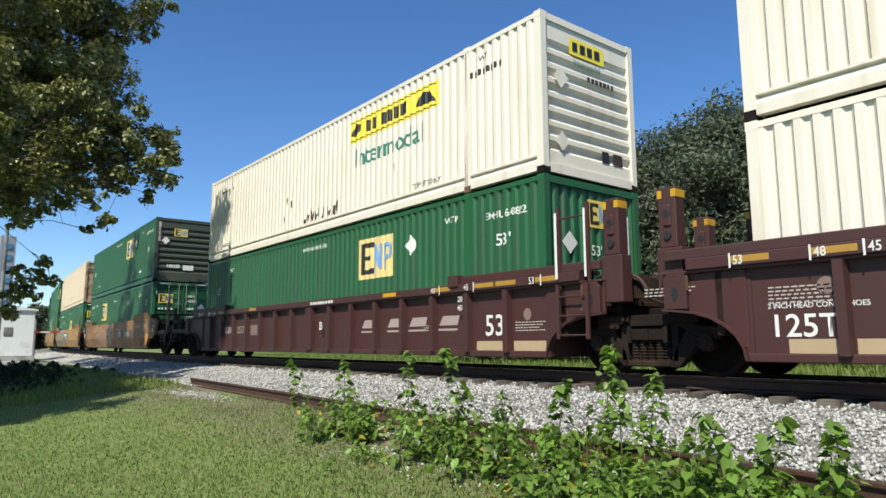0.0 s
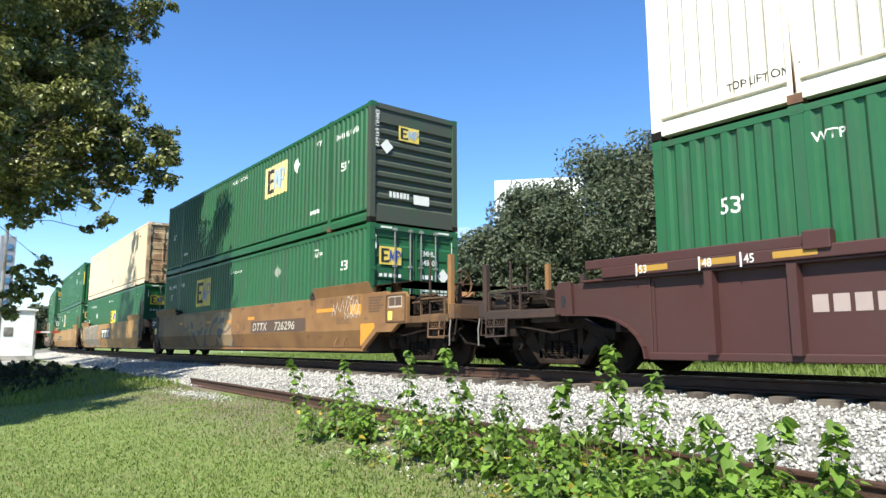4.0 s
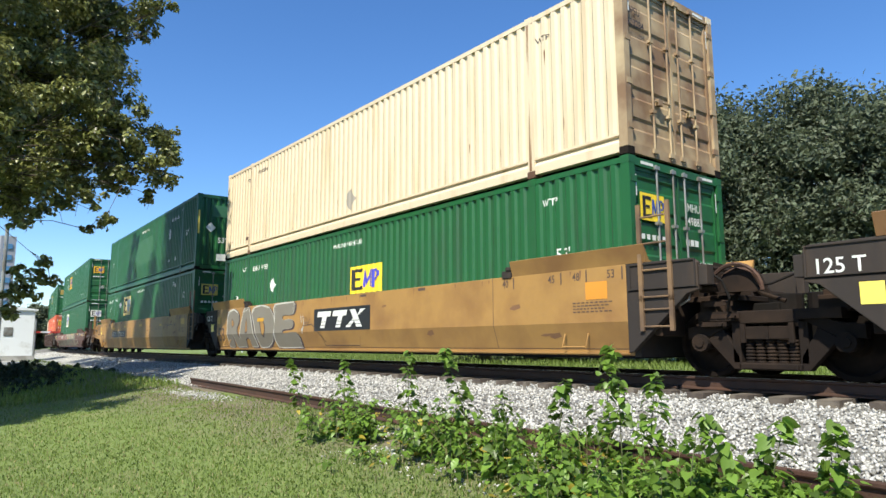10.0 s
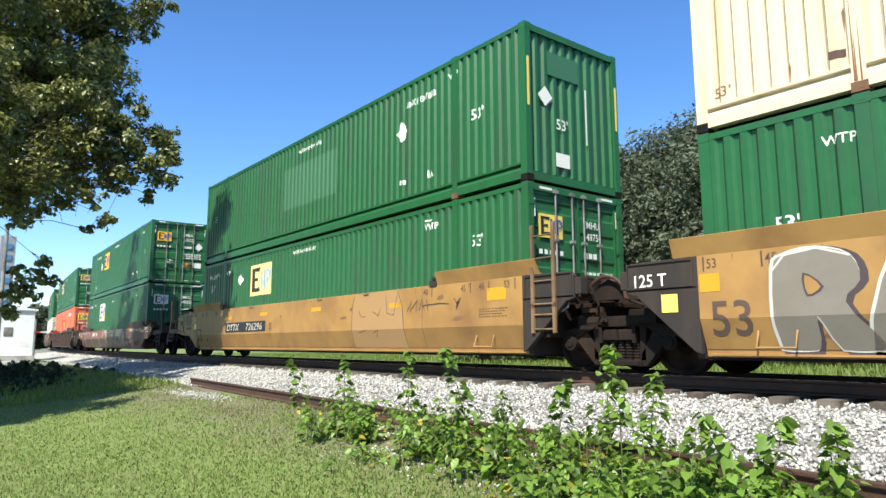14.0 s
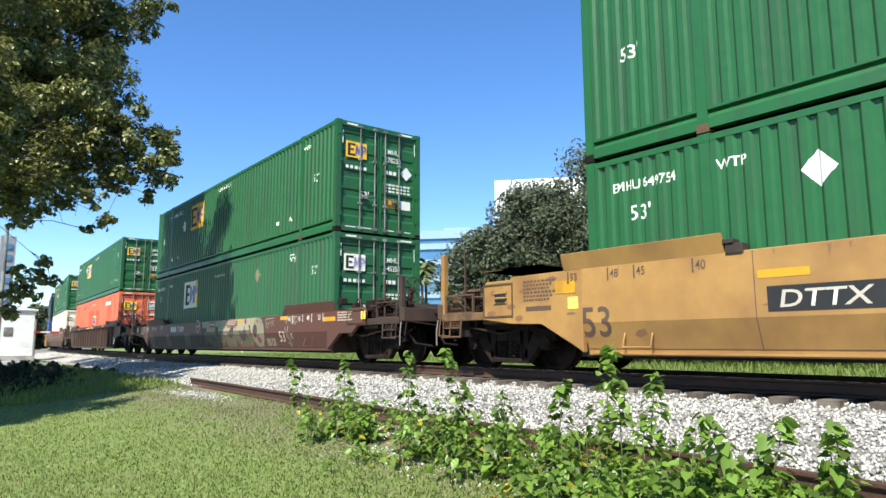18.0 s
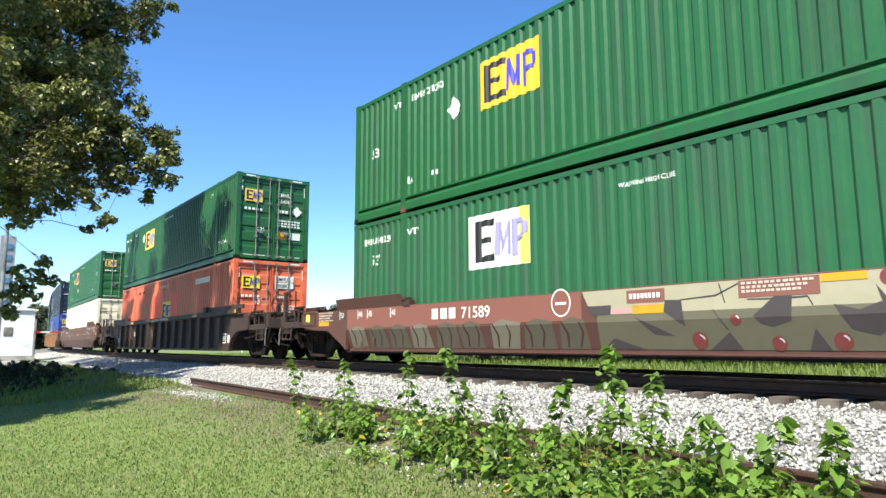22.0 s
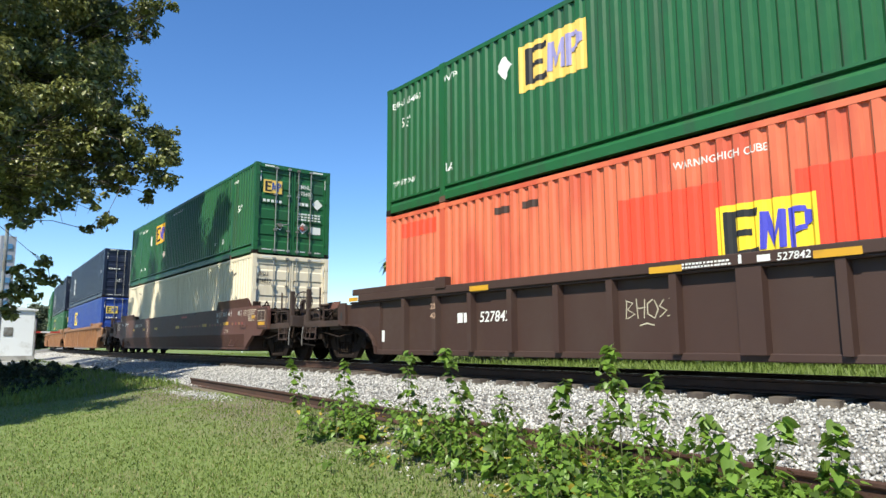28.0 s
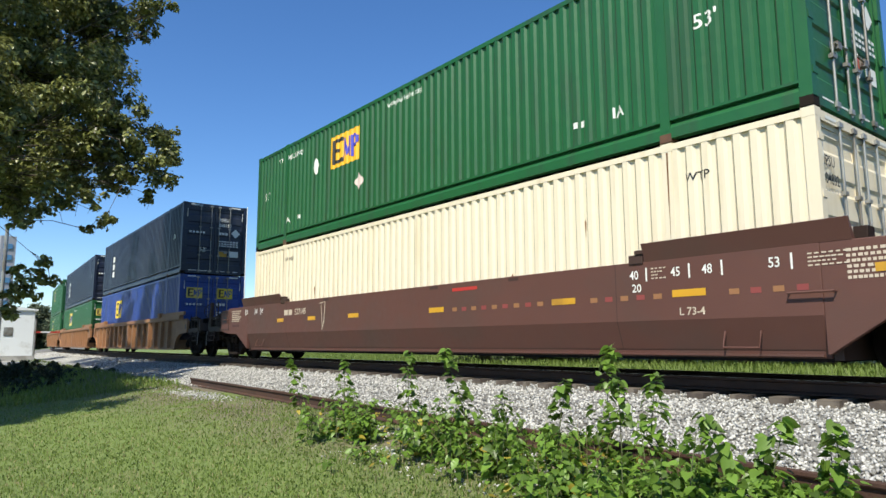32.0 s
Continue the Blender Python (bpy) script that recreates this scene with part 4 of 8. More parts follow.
def well_car(label, paint, kind, lead, trail, end_paint=None, brake=True, shift=0.0, drop=0.0):
    """One well unit, 16 m between its bulkheads. lead, trail: coupler or joint."""
    c = thing("well_car", label, "rail car", "well cars of the train")
    ep = end_paint or paint
    worn = rusty_tan if paint.name.startswith("tan") else ep
    part("well_floor", lambda: Form().box(-8.08, 8.08, -1.34, 1.34, 0.24, 0.29).box(-6.4, -5.8, -1.3, 1.3, 0.29, 0.325).box(5.8, 6.4, -1.3, 1.3, 0.29, 0.325).box(-0.3, 0.3, -1.3, 1.3, 0.29, 0.325), black_steel, c, key="well floor")
    for q in (-1, 1):
        at = pose(0, 0, 0, 0, 0, 0 if q > 0 else 180)
        part("bulkhead", lambda: Form().box(8.10, 8.20, -1.38, 1.38, 0.26, 1.30), ep, c, key="bulkhead", at=at)
    for s in (-1, 1):
        if kind == "smooth":
            part("side_sill", lambda s=s: smooth_side_form(s, drop), paint, c, key=("smooth side", s, drop), bevel=0.01)
            part("rub_strip", lambda s=s: Form().box(-8.0, 8.0, min(s * 1.36, s * 1.392), max(s * 1.36, s * 1.392), 0.30, 0.325), paint, c, key=("strip", s))
            for q in (-1, 1):
                at = pose(0, 0, 0, 0, 0, 0 if q > 0 else 180)
                k = (lead if q > 0 else trail) == "coupler"
                part("end_plate", lambda s=s, k=k: smooth_end_form(s * q, k, drop, q > 0), paint if k else ep, c, key=("end plate", s * q, k, drop, q > 0), at=at, bevel=0.01)
                if not k:
                    part("panel_rim", lambda s=s: Form().rim(8.14, 9.16, min(s * 1.497, s * 1.515), max(s * 1.497, s * 1.515), 1.19, 1.55, 0.018), ep, c, key=("joint rim", s), at=at @ pose(0, 0, -drop))
                    part("edge_strip", lambda s=s: Form().box(8.10, 9.18, min(s * 1.497, s * 1.5005), max(s * 1.497, s * 1.5005), 1.165, 1.185), black_steel, c, key=("edge strip", s), at=at)
                    part("lug", lambda s=s: Form().box(9.18, 9.30, min(s * 1.30, s * 1.47), max(s * 1.30, s * 1.47), 1.20, 1.46), ep, c, key=("lug", s), at=at, bevel=0.01)
                if k:
                    part("panel_rim", lambda s=s: smooth_end_form(s * q, True, drop, q > 0, True), worn, c, key=("panel rim", s * q, drop, q > 0), at=at)
                    part("end_box", lambda: Form().box(9.05, 10.25, -1.38, 1.38, 1.36, 1.42).box(9.1, 9.2, -1.36, 1.36, 0.9, 1.36).box(9.6, 9.75, -1.40, -1.2, 1.42, 1.58).box(8.9, 9.05, -1.40, -1.2, 1.57, 1.72), worn, c, key="end box", at=at @ pose(-0.5 if q > 0 else 0, 0, -0.55 * drop), bevel=0.01)
                    part("pull_loop", lambda: Form().tube([(9.6, -1.3, 1.42), (9.62, -1.3, 1.62), (9.72, -1.3, 1.68), (9.82, -1.3, 1.62), (9.84, -1.3, 1.42)], [0.022] * 5, 6), worn, c, key="pull loop", at=at @ pose(-0.5 if q > 0 else 0, 0, -0.55 * drop))
                    if paint.name.startswith("tan"):
                        part("cover_plate", lambda: Form().box(8.9, 10.4, -1.42, 1.42, 1.71, 1.735).box(9.65, 9.85, -1.44, -1.30, 1.48, 1.71).box(9.05, 9.25, -1.44, -1.30, 1.48, 1.71), worn, c, key="cover plate", at=at @ pose(-0.5 if q > 0 else 0, 0, -0.85 * drop))
                    part("walk_grid", lambda: grid_form(), brown_steel, c, key="walk grid", at=at @ pose(-0.5 if q > 0 else 0, 0, -0.55 * drop))
                part("guide_flange", lambda s=s: Form().prism([(s * 1.36, 1.57), (s * 1.50, 1.57), (s * 1.575, 1.815), (s * 1.545, 1.825), (s * 1.42, 1.60), (s * 1.36, 1.60)][::(1 if s > 0 else -1)], 5.80, 8.42), paint, c, key=("flange", s), at=at @ pose(0, 0, -drop))
                part("latch", lambda s=s: Form().box(5.55, 5.78, min(s * 1.36, s * 1.52), max(s * 1.36, s * 1.52), 1.55, 1.68).box(5.66, 5.80, min(s * 1.36, s * 1.54), max(s * 1.36, s * 1.54), 1.68, 1.74), ep, c, key=("latch", s), at=at @ pose(0, 0, -drop), bevel=0.01)
                part("step", lambda s=s: Form().tube([(6.9, s * 1.47, 0.60), (6.9, s * 1.54, 0.40), (7.35, s * 1.54, 0.40), (7.35, s * 1.47, 0.60)], [0.015] * 4, 6), paint, c, key=("step", s), at=at)
        else:
            part("side_panel", lambda s=s: Form().box(-8.15, 8.15, min(s * 1.345, s * 1.365), max(s * 1.345, s * 1.365), 0.28, 1.42), paint, c, key=("panel", s))
            part("top_chord", lambda s=s: Form().box(-8.9, 8.9, min(s * 1.335, s * 1.50), max(s * 1.335, s * 1.50), 1.40, 1.55).box(-9.3, 9.3, min(s * 1.335, s * 1.47), max(s * 1.335, s * 1.47), 1.36, 1.40), paint, c, key=("chord", s), bevel=0.012)
            part("bottom_chord", lambda s=s: Form().box(-8.2, 8.2, min(s * 1.34, s * 1.42), max(s * 1.34, s * 1.42), 0.23, 0.33), paint, c, key=("low chord", s), bevel=0.012)
            for i in range(-8, 9):
                x, w = i * 1.035 + shift, 0.16 if i == 0 else 0.055
                if abs(x) > 8.0:
                    continue
                part("rib", lambda s=s, x=x, w=w: Form().prism([(x - w - 0.02, s * 1.366), (x - w, s * 1.485), (x + w, s * 1.485), (x + w + 0.02, s * 1.366)][::(-1 if s > 0 else 1)], 0.31, 1.37, "z"), paint, c, key=("rib", s, i, shift))
            for q in (-1, 1):
                at = pose(0, 0, 0, 0, 0, 0 if q > 0 else 180)
                joint = (lead if q > 0 else trail) != "coupler"
                part("end_plate", lambda s=s, j=joint: arch_form(s, -0.12 if j else 0.0 if q > 0 else -0.05, j), paint, c, key=("arch plate", s, q, joint), at=at, bevel=0.01)
                part("arch_flange", lambda s=s, j=joint: arch_flange_form(s, -0.12 if j else 0.0 if q > 0 else -0.05, j), paint, c, key=("arch flange", s, q, joint), at=at)
                part("hole_bracket", lambda s=s, j=joint: bracket_form(s, 8.92 if j else 9.5), paint, c, "end bracket with a dark oval hole", key=("hole bracket", s, q, joint), at=at, bevel=0.008)
                part("bracket_hole", lambda s=s, j=joint: Form().prism([((8.92 if j else 9.5) + 0.17 + 0.05 * math.cos(a * 0.5236), 1.10 + 0.10 * math.sin(a * 0.5236)) for a in range(12)], min(s * 1.471, s * 1.474), max(s * 1.471, s * 1.474), "y"), ink_black, c, key=("bracket hole", s, q, joint), at=at)
                part("guide_flange", lambda s=s: Form().box(6.05, 9.25, min(s * 1.36, s * 1.44), max(s * 1.36, s * 1.44), 1.55, 1.69), paint, c, key=("high flange", s), at=at, bevel=0.015)
                part("latch", lambda s=s: Form().box(5.75, 6.05, min(s * 1.36, s * 1.53), max(s * 1.36, s * 1.53), 1.50, 1.72), paint, c, key=("high latch", s), at=at, bevel=0.012)
    for q, e in ((1, lead), (-1, trail)):
        (coupled_end(c, worn if paint.name.startswith("tan") else soot, q, brake and q > 0, 2.15 if paint.name.startswith("tan") else 1.34 if kind == "ribbed" and q > 0 else 1.86, paint if paint.name.startswith("tan") else soot) if e == "coupler" else joint_end(c, ep, q, q > 0))
    return c


def arch_curve(e, joint):
    return [(8.30 + e, 0.24)] + [(8.30 + e + 0.95 * (1 - math.cos(a)), 0.24 + 0.62 * math.sin(a)) for a in (0.25, 0.5, 0.75, 1.0, 1.25, 1.5)] + [(9.30 if joint else 9.75 + e * 0.6, 0.88)]


def arch_form(s, e, joint=False):
    """The plate over the bogie with its quarter-round cut."""
    curve = arch_curve(e, joint)
    pts = [(8.15, 0.24)] + curve + [(curve[-1][0], 1.36), (8.15, 1.36)]
    y0, y1 = sorted((s * 1.35, s * 1.40))
    return Form().prism(pts, y0, y1, "y")


def arch_flange_form(s, e, joint):
    """The bent strip that edges the cut."""
    g, curve = Form(), arch_curve(e, joint)
    y0, y1 = sorted((s * 1.40, s * 1.475))
    for (xa, za), (xb, zb) in zip(curve, curve[1:]):
        dx, dz = xb - xa, zb - za
        n = math.hypot(dx, dz)
        ox, oz = -dz / n * 0.03, dx / n * 0.03
        g.prism([(xa, za), (xb, zb), (xb + ox, zb + oz), (xa + ox, za + oz)], y0, y1, "y")
    return g


def bracket_form(s, x):
    y0, y1 = sorted((s * 1.40, s * 1.47))
    return Form().prism([(x, 0.90), (x + 0.34, 0.90), (x + 0.34, 1.30), (x + 0.26, 1.40), (x + 0.02, 1.40)], y0, y1, "y")


# ---- the train, unit by unit: u is where the leading end of the boxes lies along it ----
MOVERS, AXLES = [], []
LOW, HIGH = 0.330, 0.330 + CH + 0.022


def load(c, u, upper, lift=0.0):
    MOVERS.append((c, u - CL / 2, 7.5, (HIGH if upper else LOW) + lift))
    return c


def unit(u, car):
    MOVERS.append((car, u - CL / 2, 9.5, 0.0))
    return car


def truck(u):
    b, axles = truck_at(u)
    MOVERS.append((b, u, 0.9, 0.0))
    AXLES.extend(axles)


GREEN_DOOR = "green steel container with white lock rods on its doors"
U = (83.20, 63.62, 40.03, 20.37, 1.06, -22.93, -46.62, -70.14, -93.87, -113.75, -133.45)

# unit 0: two white boxes, only their tail is seen
c = load(container("white ribbed steel container stacked on another", white, hairline=0.004, lead="level", trail="door"), U[0], True)
usual_marks(c, "", high=False, ink=ink_black)
c = load(container("white ribbed steel container sitting in a maroon well car", white, hairline=0.004, lead="door", trail="level"), U[0], False)
write("WTP", -5.9, 2.35, 0.17, ink_black, c)
bars(c, -6.2, -5.2, 1.75, 1.90, 8, ink_black)
w0 = unit(U[0], well_car("maroon ribbed well car with white stencils", maroon, "ribbed", "coupler", "joint", shift=0.17))

# unit 1: white box with a yellow banner on a green box
c = load(container("white ribbed container with a yellow banner and green word", white, hairline=0.004, lead="level"), U[1], True, 0.06)
box_jb = c
c = load(container("green steel container with a bleached square emblem", green_faded, "upright"), U[1], False, 0.06)
box_1 = c
w1 = unit(U[1], well_car("maroon ribbed well car with white stencils and yellow patches", maroon, "ribbed", "joint", "coupler"))

# unit 2
c = load(container("faded green container with an olive ribbed front end", green_faded, "level", end_paint=green_grimy), U[2], True)
box_2a = c
c = load(container(GREEN_DOOR, green_faded), U[2], False)
box_2b = c
w2 = unit(U[2], well_car("dusty tan well car with curly grey graffiti", tan_worn, "smooth", "coupler", "joint", end_paint=primer))

# unit 3
c = load(container("cream container with rust-streaked doors", cream, hairline=0.004, lead="door", end_paint=rusty_cream, rods=rusty_cream), U[3], True)
box_3a = c
c = load(container(GREEN_DOOR, green), U[3], False)
box_3b = c
w3 = unit(U[3], well_car("tan well car with large silver graffiti letters", tan, "smooth", "joint", "joint", end_paint=primer))

# unit 4
c = load(container("green container with a pale repainted square on its side", green, "upright"), U[4], True)
box_4a = c
c = load(container(GREEN_DOOR, green), U[4], False)
box_4b = c
w4 = unit(U[4], well_car("tan well car with thin sprayed outlines", tan, "smooth", "joint", "coupler", end_paint=primer))

# unit 5
c = load(container(GREEN_DOOR, green), U[5], True)
box_5a = c
c = load(container("faded green container with a white square emblem", green_faded), U[5], False)
box_5b = c
w5 = unit(U[5], well_car("red-brown well car covered with olive graffiti", oxide, "smooth", "coupler", "coupler", end_paint=umber, drop=0.34))

# unit 6
c = load(container(GREEN_DOOR, green), U[6], True)
box_6a = c
c = load(container("orange container with brighter repainted patches", orange), U[6], False)
box_6b = c
w6 = unit(U[6], well_car("dark brown ribbed well car with yellow patches", umber, "ribbed", "coupler", "coupler", shift=0.07))

# unit 7
c = load(container(GREEN_DOOR, green), U[7], True)
box_7a = c
c = load(container("cream white container in a brown well car", ivory, hairline=0.004, lead="door", rods=galv), U[7], False)
box_7b = c
w7 = unit(U[7], well_car("chocolate brown well car with yellow patches", oxide, "smooth", "coupler", "coupler", end_paint=umber))

# units that follow
c = load(container("navy container with white lettering on its doors", navy), U[8], True)
box_8a = c
c = load(container("blue container with yellow emblems on its doors", blue), U[8], False)
box_8b = c
w8 = unit(U[8], well_car("tan ribbed well car under blue containers", tan_dusty, "ribbed", "coupler", "joint"))
c = load(container("navy container with white lettering on its doors", navy), U[9], True)
box_9a = c
c = load(container(GREEN_DOOR, green), U[9], False)
box_9b = c
w9 = unit(U[9], well_car("tan ribbed well car further down the train", tan_dusty, "ribbed", "joint", "joint"))
c = load(container(GREEN_DOOR, green), U[10], True)
box_10a = c
c = load(container(GREEN_DOOR, green), U[10], False)
box_10b = c
w10 = unit(U[10], well_car("tan ribbed well car further down the train", tan_dusty, "ribbed", "joint", "coupler"))

# ---- writing, emblems and graffiti ----
def side_y(z):
    """How far out the smooth car's side lies at height z."""
    return -1.50 if z >= 0.76 else -1.37 - 0.13 * max(0.0, z - 0.36) / 0.40


def conform(me, lift):
    """Lays a flat upright mesh on the smooth car's side, folded at the crease."""
    bm = bmesh.new()
    bm.from_mesh(me)
    for h in (0.76, 0.36):
        bmesh.ops.bisect_plane(bm, geom=bm.verts[:] + bm.edges[:] + bm.faces[:], plane_co=(0, 0, h), plane_no=(0, 0, 1))
    for v in bm.verts:
        v.co.y = side_y(v.co.z) - lift
    out = bpy.data.meshes.new(me.name)
    bm.to_mesh(out)
    bm.free()
    for m in me.materials:
        out.materials.append(m)
    return out


def sprayed(car, shapes, material, lift=0.004, label="sprayed graffiti shape", y=None, name="graffiti"):
    """Flat painted outlines (x, z) on a car's side."""
    for pts in shapes:
        g = Form().add([(a, y if y is not None else 0.0, b) for a, b in pts], [tuple(range(len(pts)))])
        me = g.mesh(name, material)
        part(name, conform(me, lift) if y is None else me, None, car, label)


def plate(car, x0, x1, z0, z1, material, label, y=None, lift=0.004, name="marking"):
    sprayed(car, [[(x0, z0), (x1, z0), (x1, z1), (x0, z1)]], material, lift, label, y, name)


def stroke(pts, w):
    """A brush line through pts as an outline of width w, thin at its ends."""
    up, dn = [], []
    for i, (a, b) in enumerate(pts):
        p, q = pts[max(0, i - 1)], pts[min(len(pts) - 1, i + 1)]
        dx, dz = q[0] - p[0], q[1] - p[1]
        n = math.hypot(dx, dz) or 1.0
        k = w * (0.35 if i in (0, len(pts) - 1) else 0.5)
        up.append((a - dz / n * k, b + dx / n * k))
        dn.append((a + dz / n * k, b - dx / n * k))
    return dn + up[::-1]


def arc(cx, cz, rx, rz, a0, a1, n=9):
    return [(cx + rx * math.cos(radians(a0 + (a1 - a0) * i / n)), cz + rz * math.sin(radians(a0 + (a1 - a0) * i / n))) for i in range(n + 1)]


def number(car, text, x, z, height, material, stretch=1.0, slant=0.0, lift=0.004, y=None):
    """Lettering of that height on a car's side."""
    me = lettering(text, height / 0.70, material, stretch, slant).copy()
    me.transform(pose(x, 0 if y is None else y, z, 90, 0, 0))
    return part("lettering", conform(me, lift) if y is None else me, None, car)


def lengths(car, x_of, ink, y=-1.504, up=1.40, h=0.12):
    """The marks that tell where boxes of each length end."""
    for s, marks in x_of:
        for text, x in marks:
            number(car, text, x, up, h, ink, 0.85, y=y)
            plate(car, x + s * 0.26 if s > 0 else x - 0.05, (x + s * 0.26 if s > 0 else x - 0.05) + 0.025, up - 0.04, up + h + 0.03, ink, "thin painted length mark", y)


def patches(car, spots, h=0.085, y=None, material=None):
    for x, z, w in spots:
        plate(car, x, x + w, z, z + h, material or pad_yellow, "yellow reflective strip", y)


def small_print(car, x0, x1, z0, rows, ink, y, gap=0.045, h=0.017, n=9):
    g = Form()
    for k in range(rows):
        bar_row(g, x0, x1 - (k % 3) * 0.07, z0 - k * gap, z0 - k * gap + h, y, n, k + rows)
    part("lettering", g, weathered if ink is ink_white else ink, car, "rows of small unreadable stencilling")


def door_print(c, name, number_, ink=None, logo_kw=None, extra=True, paper=True, fifty=0.92, tag=True):
    """What the doors carry: emblem, number, warnings, placard, labels."""
    ink = ink or ink_white
    x = CL / 2 - 0.028
    if logo_kw is not None:
        end_logo(c, -1.02, 1.95, 0.62, 0.42, x=x, **logo_kw)
    if name:
        write(name, 0.16, 2.22, 0.19, ink, c, y=x, end=True, stretch=0.9)
        write(number_, 0.16, 2.00, 0.19, ink, c, y=x, end=True, stretch=0.9)
    if extra:
        bars(c, -1.02, -0.35, 1.66, 1.74, 5, ink, x, True, 4)
        bars(c, 0.16, 0.55, 1.66, 1.76, 3, ink, x, True, 5)
        write("53'", -0.62, fifty, 0.26, ink, c, y=x, end=True)
        for k in range(3):
            bars(c, 0.16, 1.0, 1.36 - k * 0.09, 1.41 - k * 0.09, 7, ink, x, True, 6 + k)
        for a, b in ((-1.02, -0.70), (-0.52, -0.26), (0.26, 0.45), (0.78, 0.98)):
            part("marking", Form().add([(8.0725, a, 0.13), (8.0725, b, 0.13), (8.0725, b, 0.155), (8.0725, a, 0.155)], [(0, 1, 2, 3)]), ink_white, c, "small white reflective strip")
    for y0, y1, z0, z1 in ((-1.13, -1.10, 2.30, 2.62), (1.10, 1.13, 2.30, 2.62)):
        part("marking", Form().add([(8.0605, y0, z0), (8.0605, y1, z0), (8.0605, y1, z1), (8.0605, y0, z1)], [(0, 1, 2, 3)]), ink_white, c, "upright white reflective strip")
    for y0, y1 in ((-1.0, -0.68), (0.66, 1.02)):
        part("marking", Form().add([(8.0725, y0, 2.80), (8.0725, y1, 2.80), (8.0725, y1, 2.845), (8.0725, y0, 2.845)], [(0, 1, 2, 3)]), ink_white, c, "white reflective strip on the header")
    if paper:
        end_diamond(c, 0.86, 1.76, 0.19, 8.03)
        if not tag:
            end_diamond(c, 0.36, 0.92, 0.19, 8.03)
            end_diamond(c, 0.36, 0.92, 0.12, 8.034, MATS["dull red field"])
        for a, b, m in ((0.20, 0.52, pad_yellow), (0.62, 1.0, ink_white))[0 if tag else 1:]:
            part("marking", Form().add([(8.026, a, 0.76), (8.026, b, 0.76), (8.026, b, 1.0), (8.026, a, 1.0)], [(0, 1, 2, 3)]), m, c, "paper label on the door")


GOLD = dict(ground=logo_yellow)
PALE = dict(ground=logo_cream, light=ink_pale)

# white box with the banner
c = box_jb
ban = part("banner", patch_form(1.62, 5.22, 2.0, 2.57), surf("banner yellow", (0.82, 0.66, 0.06), 0.5, var=0.08), c, "yellow banner with black edging and plain black bars")
for z in (2.04, 2.50):
    part("banner_edge", patch_form(1.70, 5.14, z, z + 0.025, 0.007), ink_black, ban)
for a, b in ((2.42, 2.56), (2.70, 2.86), (3.06, 3.26), (3.32, 3.52), (3.58, 3.78), (3.84, 4.06)):
    part("banner_block", patch_form(a, b, 2.14, 2.42, 0.008), ink_black, ban)
part("banner_scroll", patch_form(1.72, 2.2, 0, 0, 0.008, [(1.72, 2.2), (1.95, 2.12), (2.2, 2.4), (1.9, 2.46)]), ink_black, ban)
part("banner_scroll", patch_form(4.4, 5.08, 0, 0, 0.008, [(4.4, 2.16), (5.08, 2.14), (4.9, 2.40), (4.6, 2.44)]), ink_black, ban)
write("Intermodal", 1.88, 1.38, 0.62, ink_teal, c, y=-1.292, stretch=1.02)
write("TOP LIFT ONLY", 4.30, 0.39, 0.16, ink_black, c, y=-1.30, stretch=0.85)
write("WT", 6.45, 2.50, 0.15, ink_black, c)
bars(c, 6.2, 7.1, 2.22, 2.34, 8, ink_black)
for k, x in enumerate((-0.75, -0.55, -0.36, -0.3, -0.1, 0.0, 0.22, 0.3, 0.52, 0.6, 0.85, 1.02)):
    part("rust_streak", patch_form(x, x + 0.10, 0, 0, 0.004, [(x, 0.40 + 0.1 * (k % 2)), (x + 0.07, 0.36), (x + 0.10, 0.50 + 0.06 * (k % 4)), (x + 0.03, 0.48 + 0.13 * (k % 3))]), umber, c, "dark rust run")
part("rust_streak", patch_form(-1.6, -1.54, 0.95, 1.15), umber, c, "dark rust run")
XE = CL / 2 - 0.034
part("banner", Form().add([(XE, -0.52, 2.30), (XE, 0.46, 2.30), (XE, 0.46, 2.62), (XE, -0.52, 2.62)], [(0, 1, 2, 3)]), MATS["banner yellow"], c, "small yellow company banner on the end")
bars(c, -0.44, 0.38, 2.37, 2.55, 4, ink_black, XE + 0.006, True)
write("Intermodal", -0.42, 2.12, 0.17, ink_teal, c, y=XE + 0.006, end=True)
end_diamond(c, -0.80, 1.78, 0.20, XE + 0.03, white)
end_diamond(c, -0.80, 0.62, 0.18, XE + 0.03, white)
bars(c, -0.05, 0.75, 1.88, 1.98, 7, ink_black, XE + 0.006, True)
for a, b, m in ((0.30, 0.5, ink_black), (0.62, 0.9, primer)):
    part("marking", Form().add([(XE + 0.005, a, 0.42), (XE + 0.005, b, 0.42), (XE + 0.005, b, 0.64), (XE + 0.005, a, 0.64)], [(0, 1, 2, 3)]), m, c, "paper label")

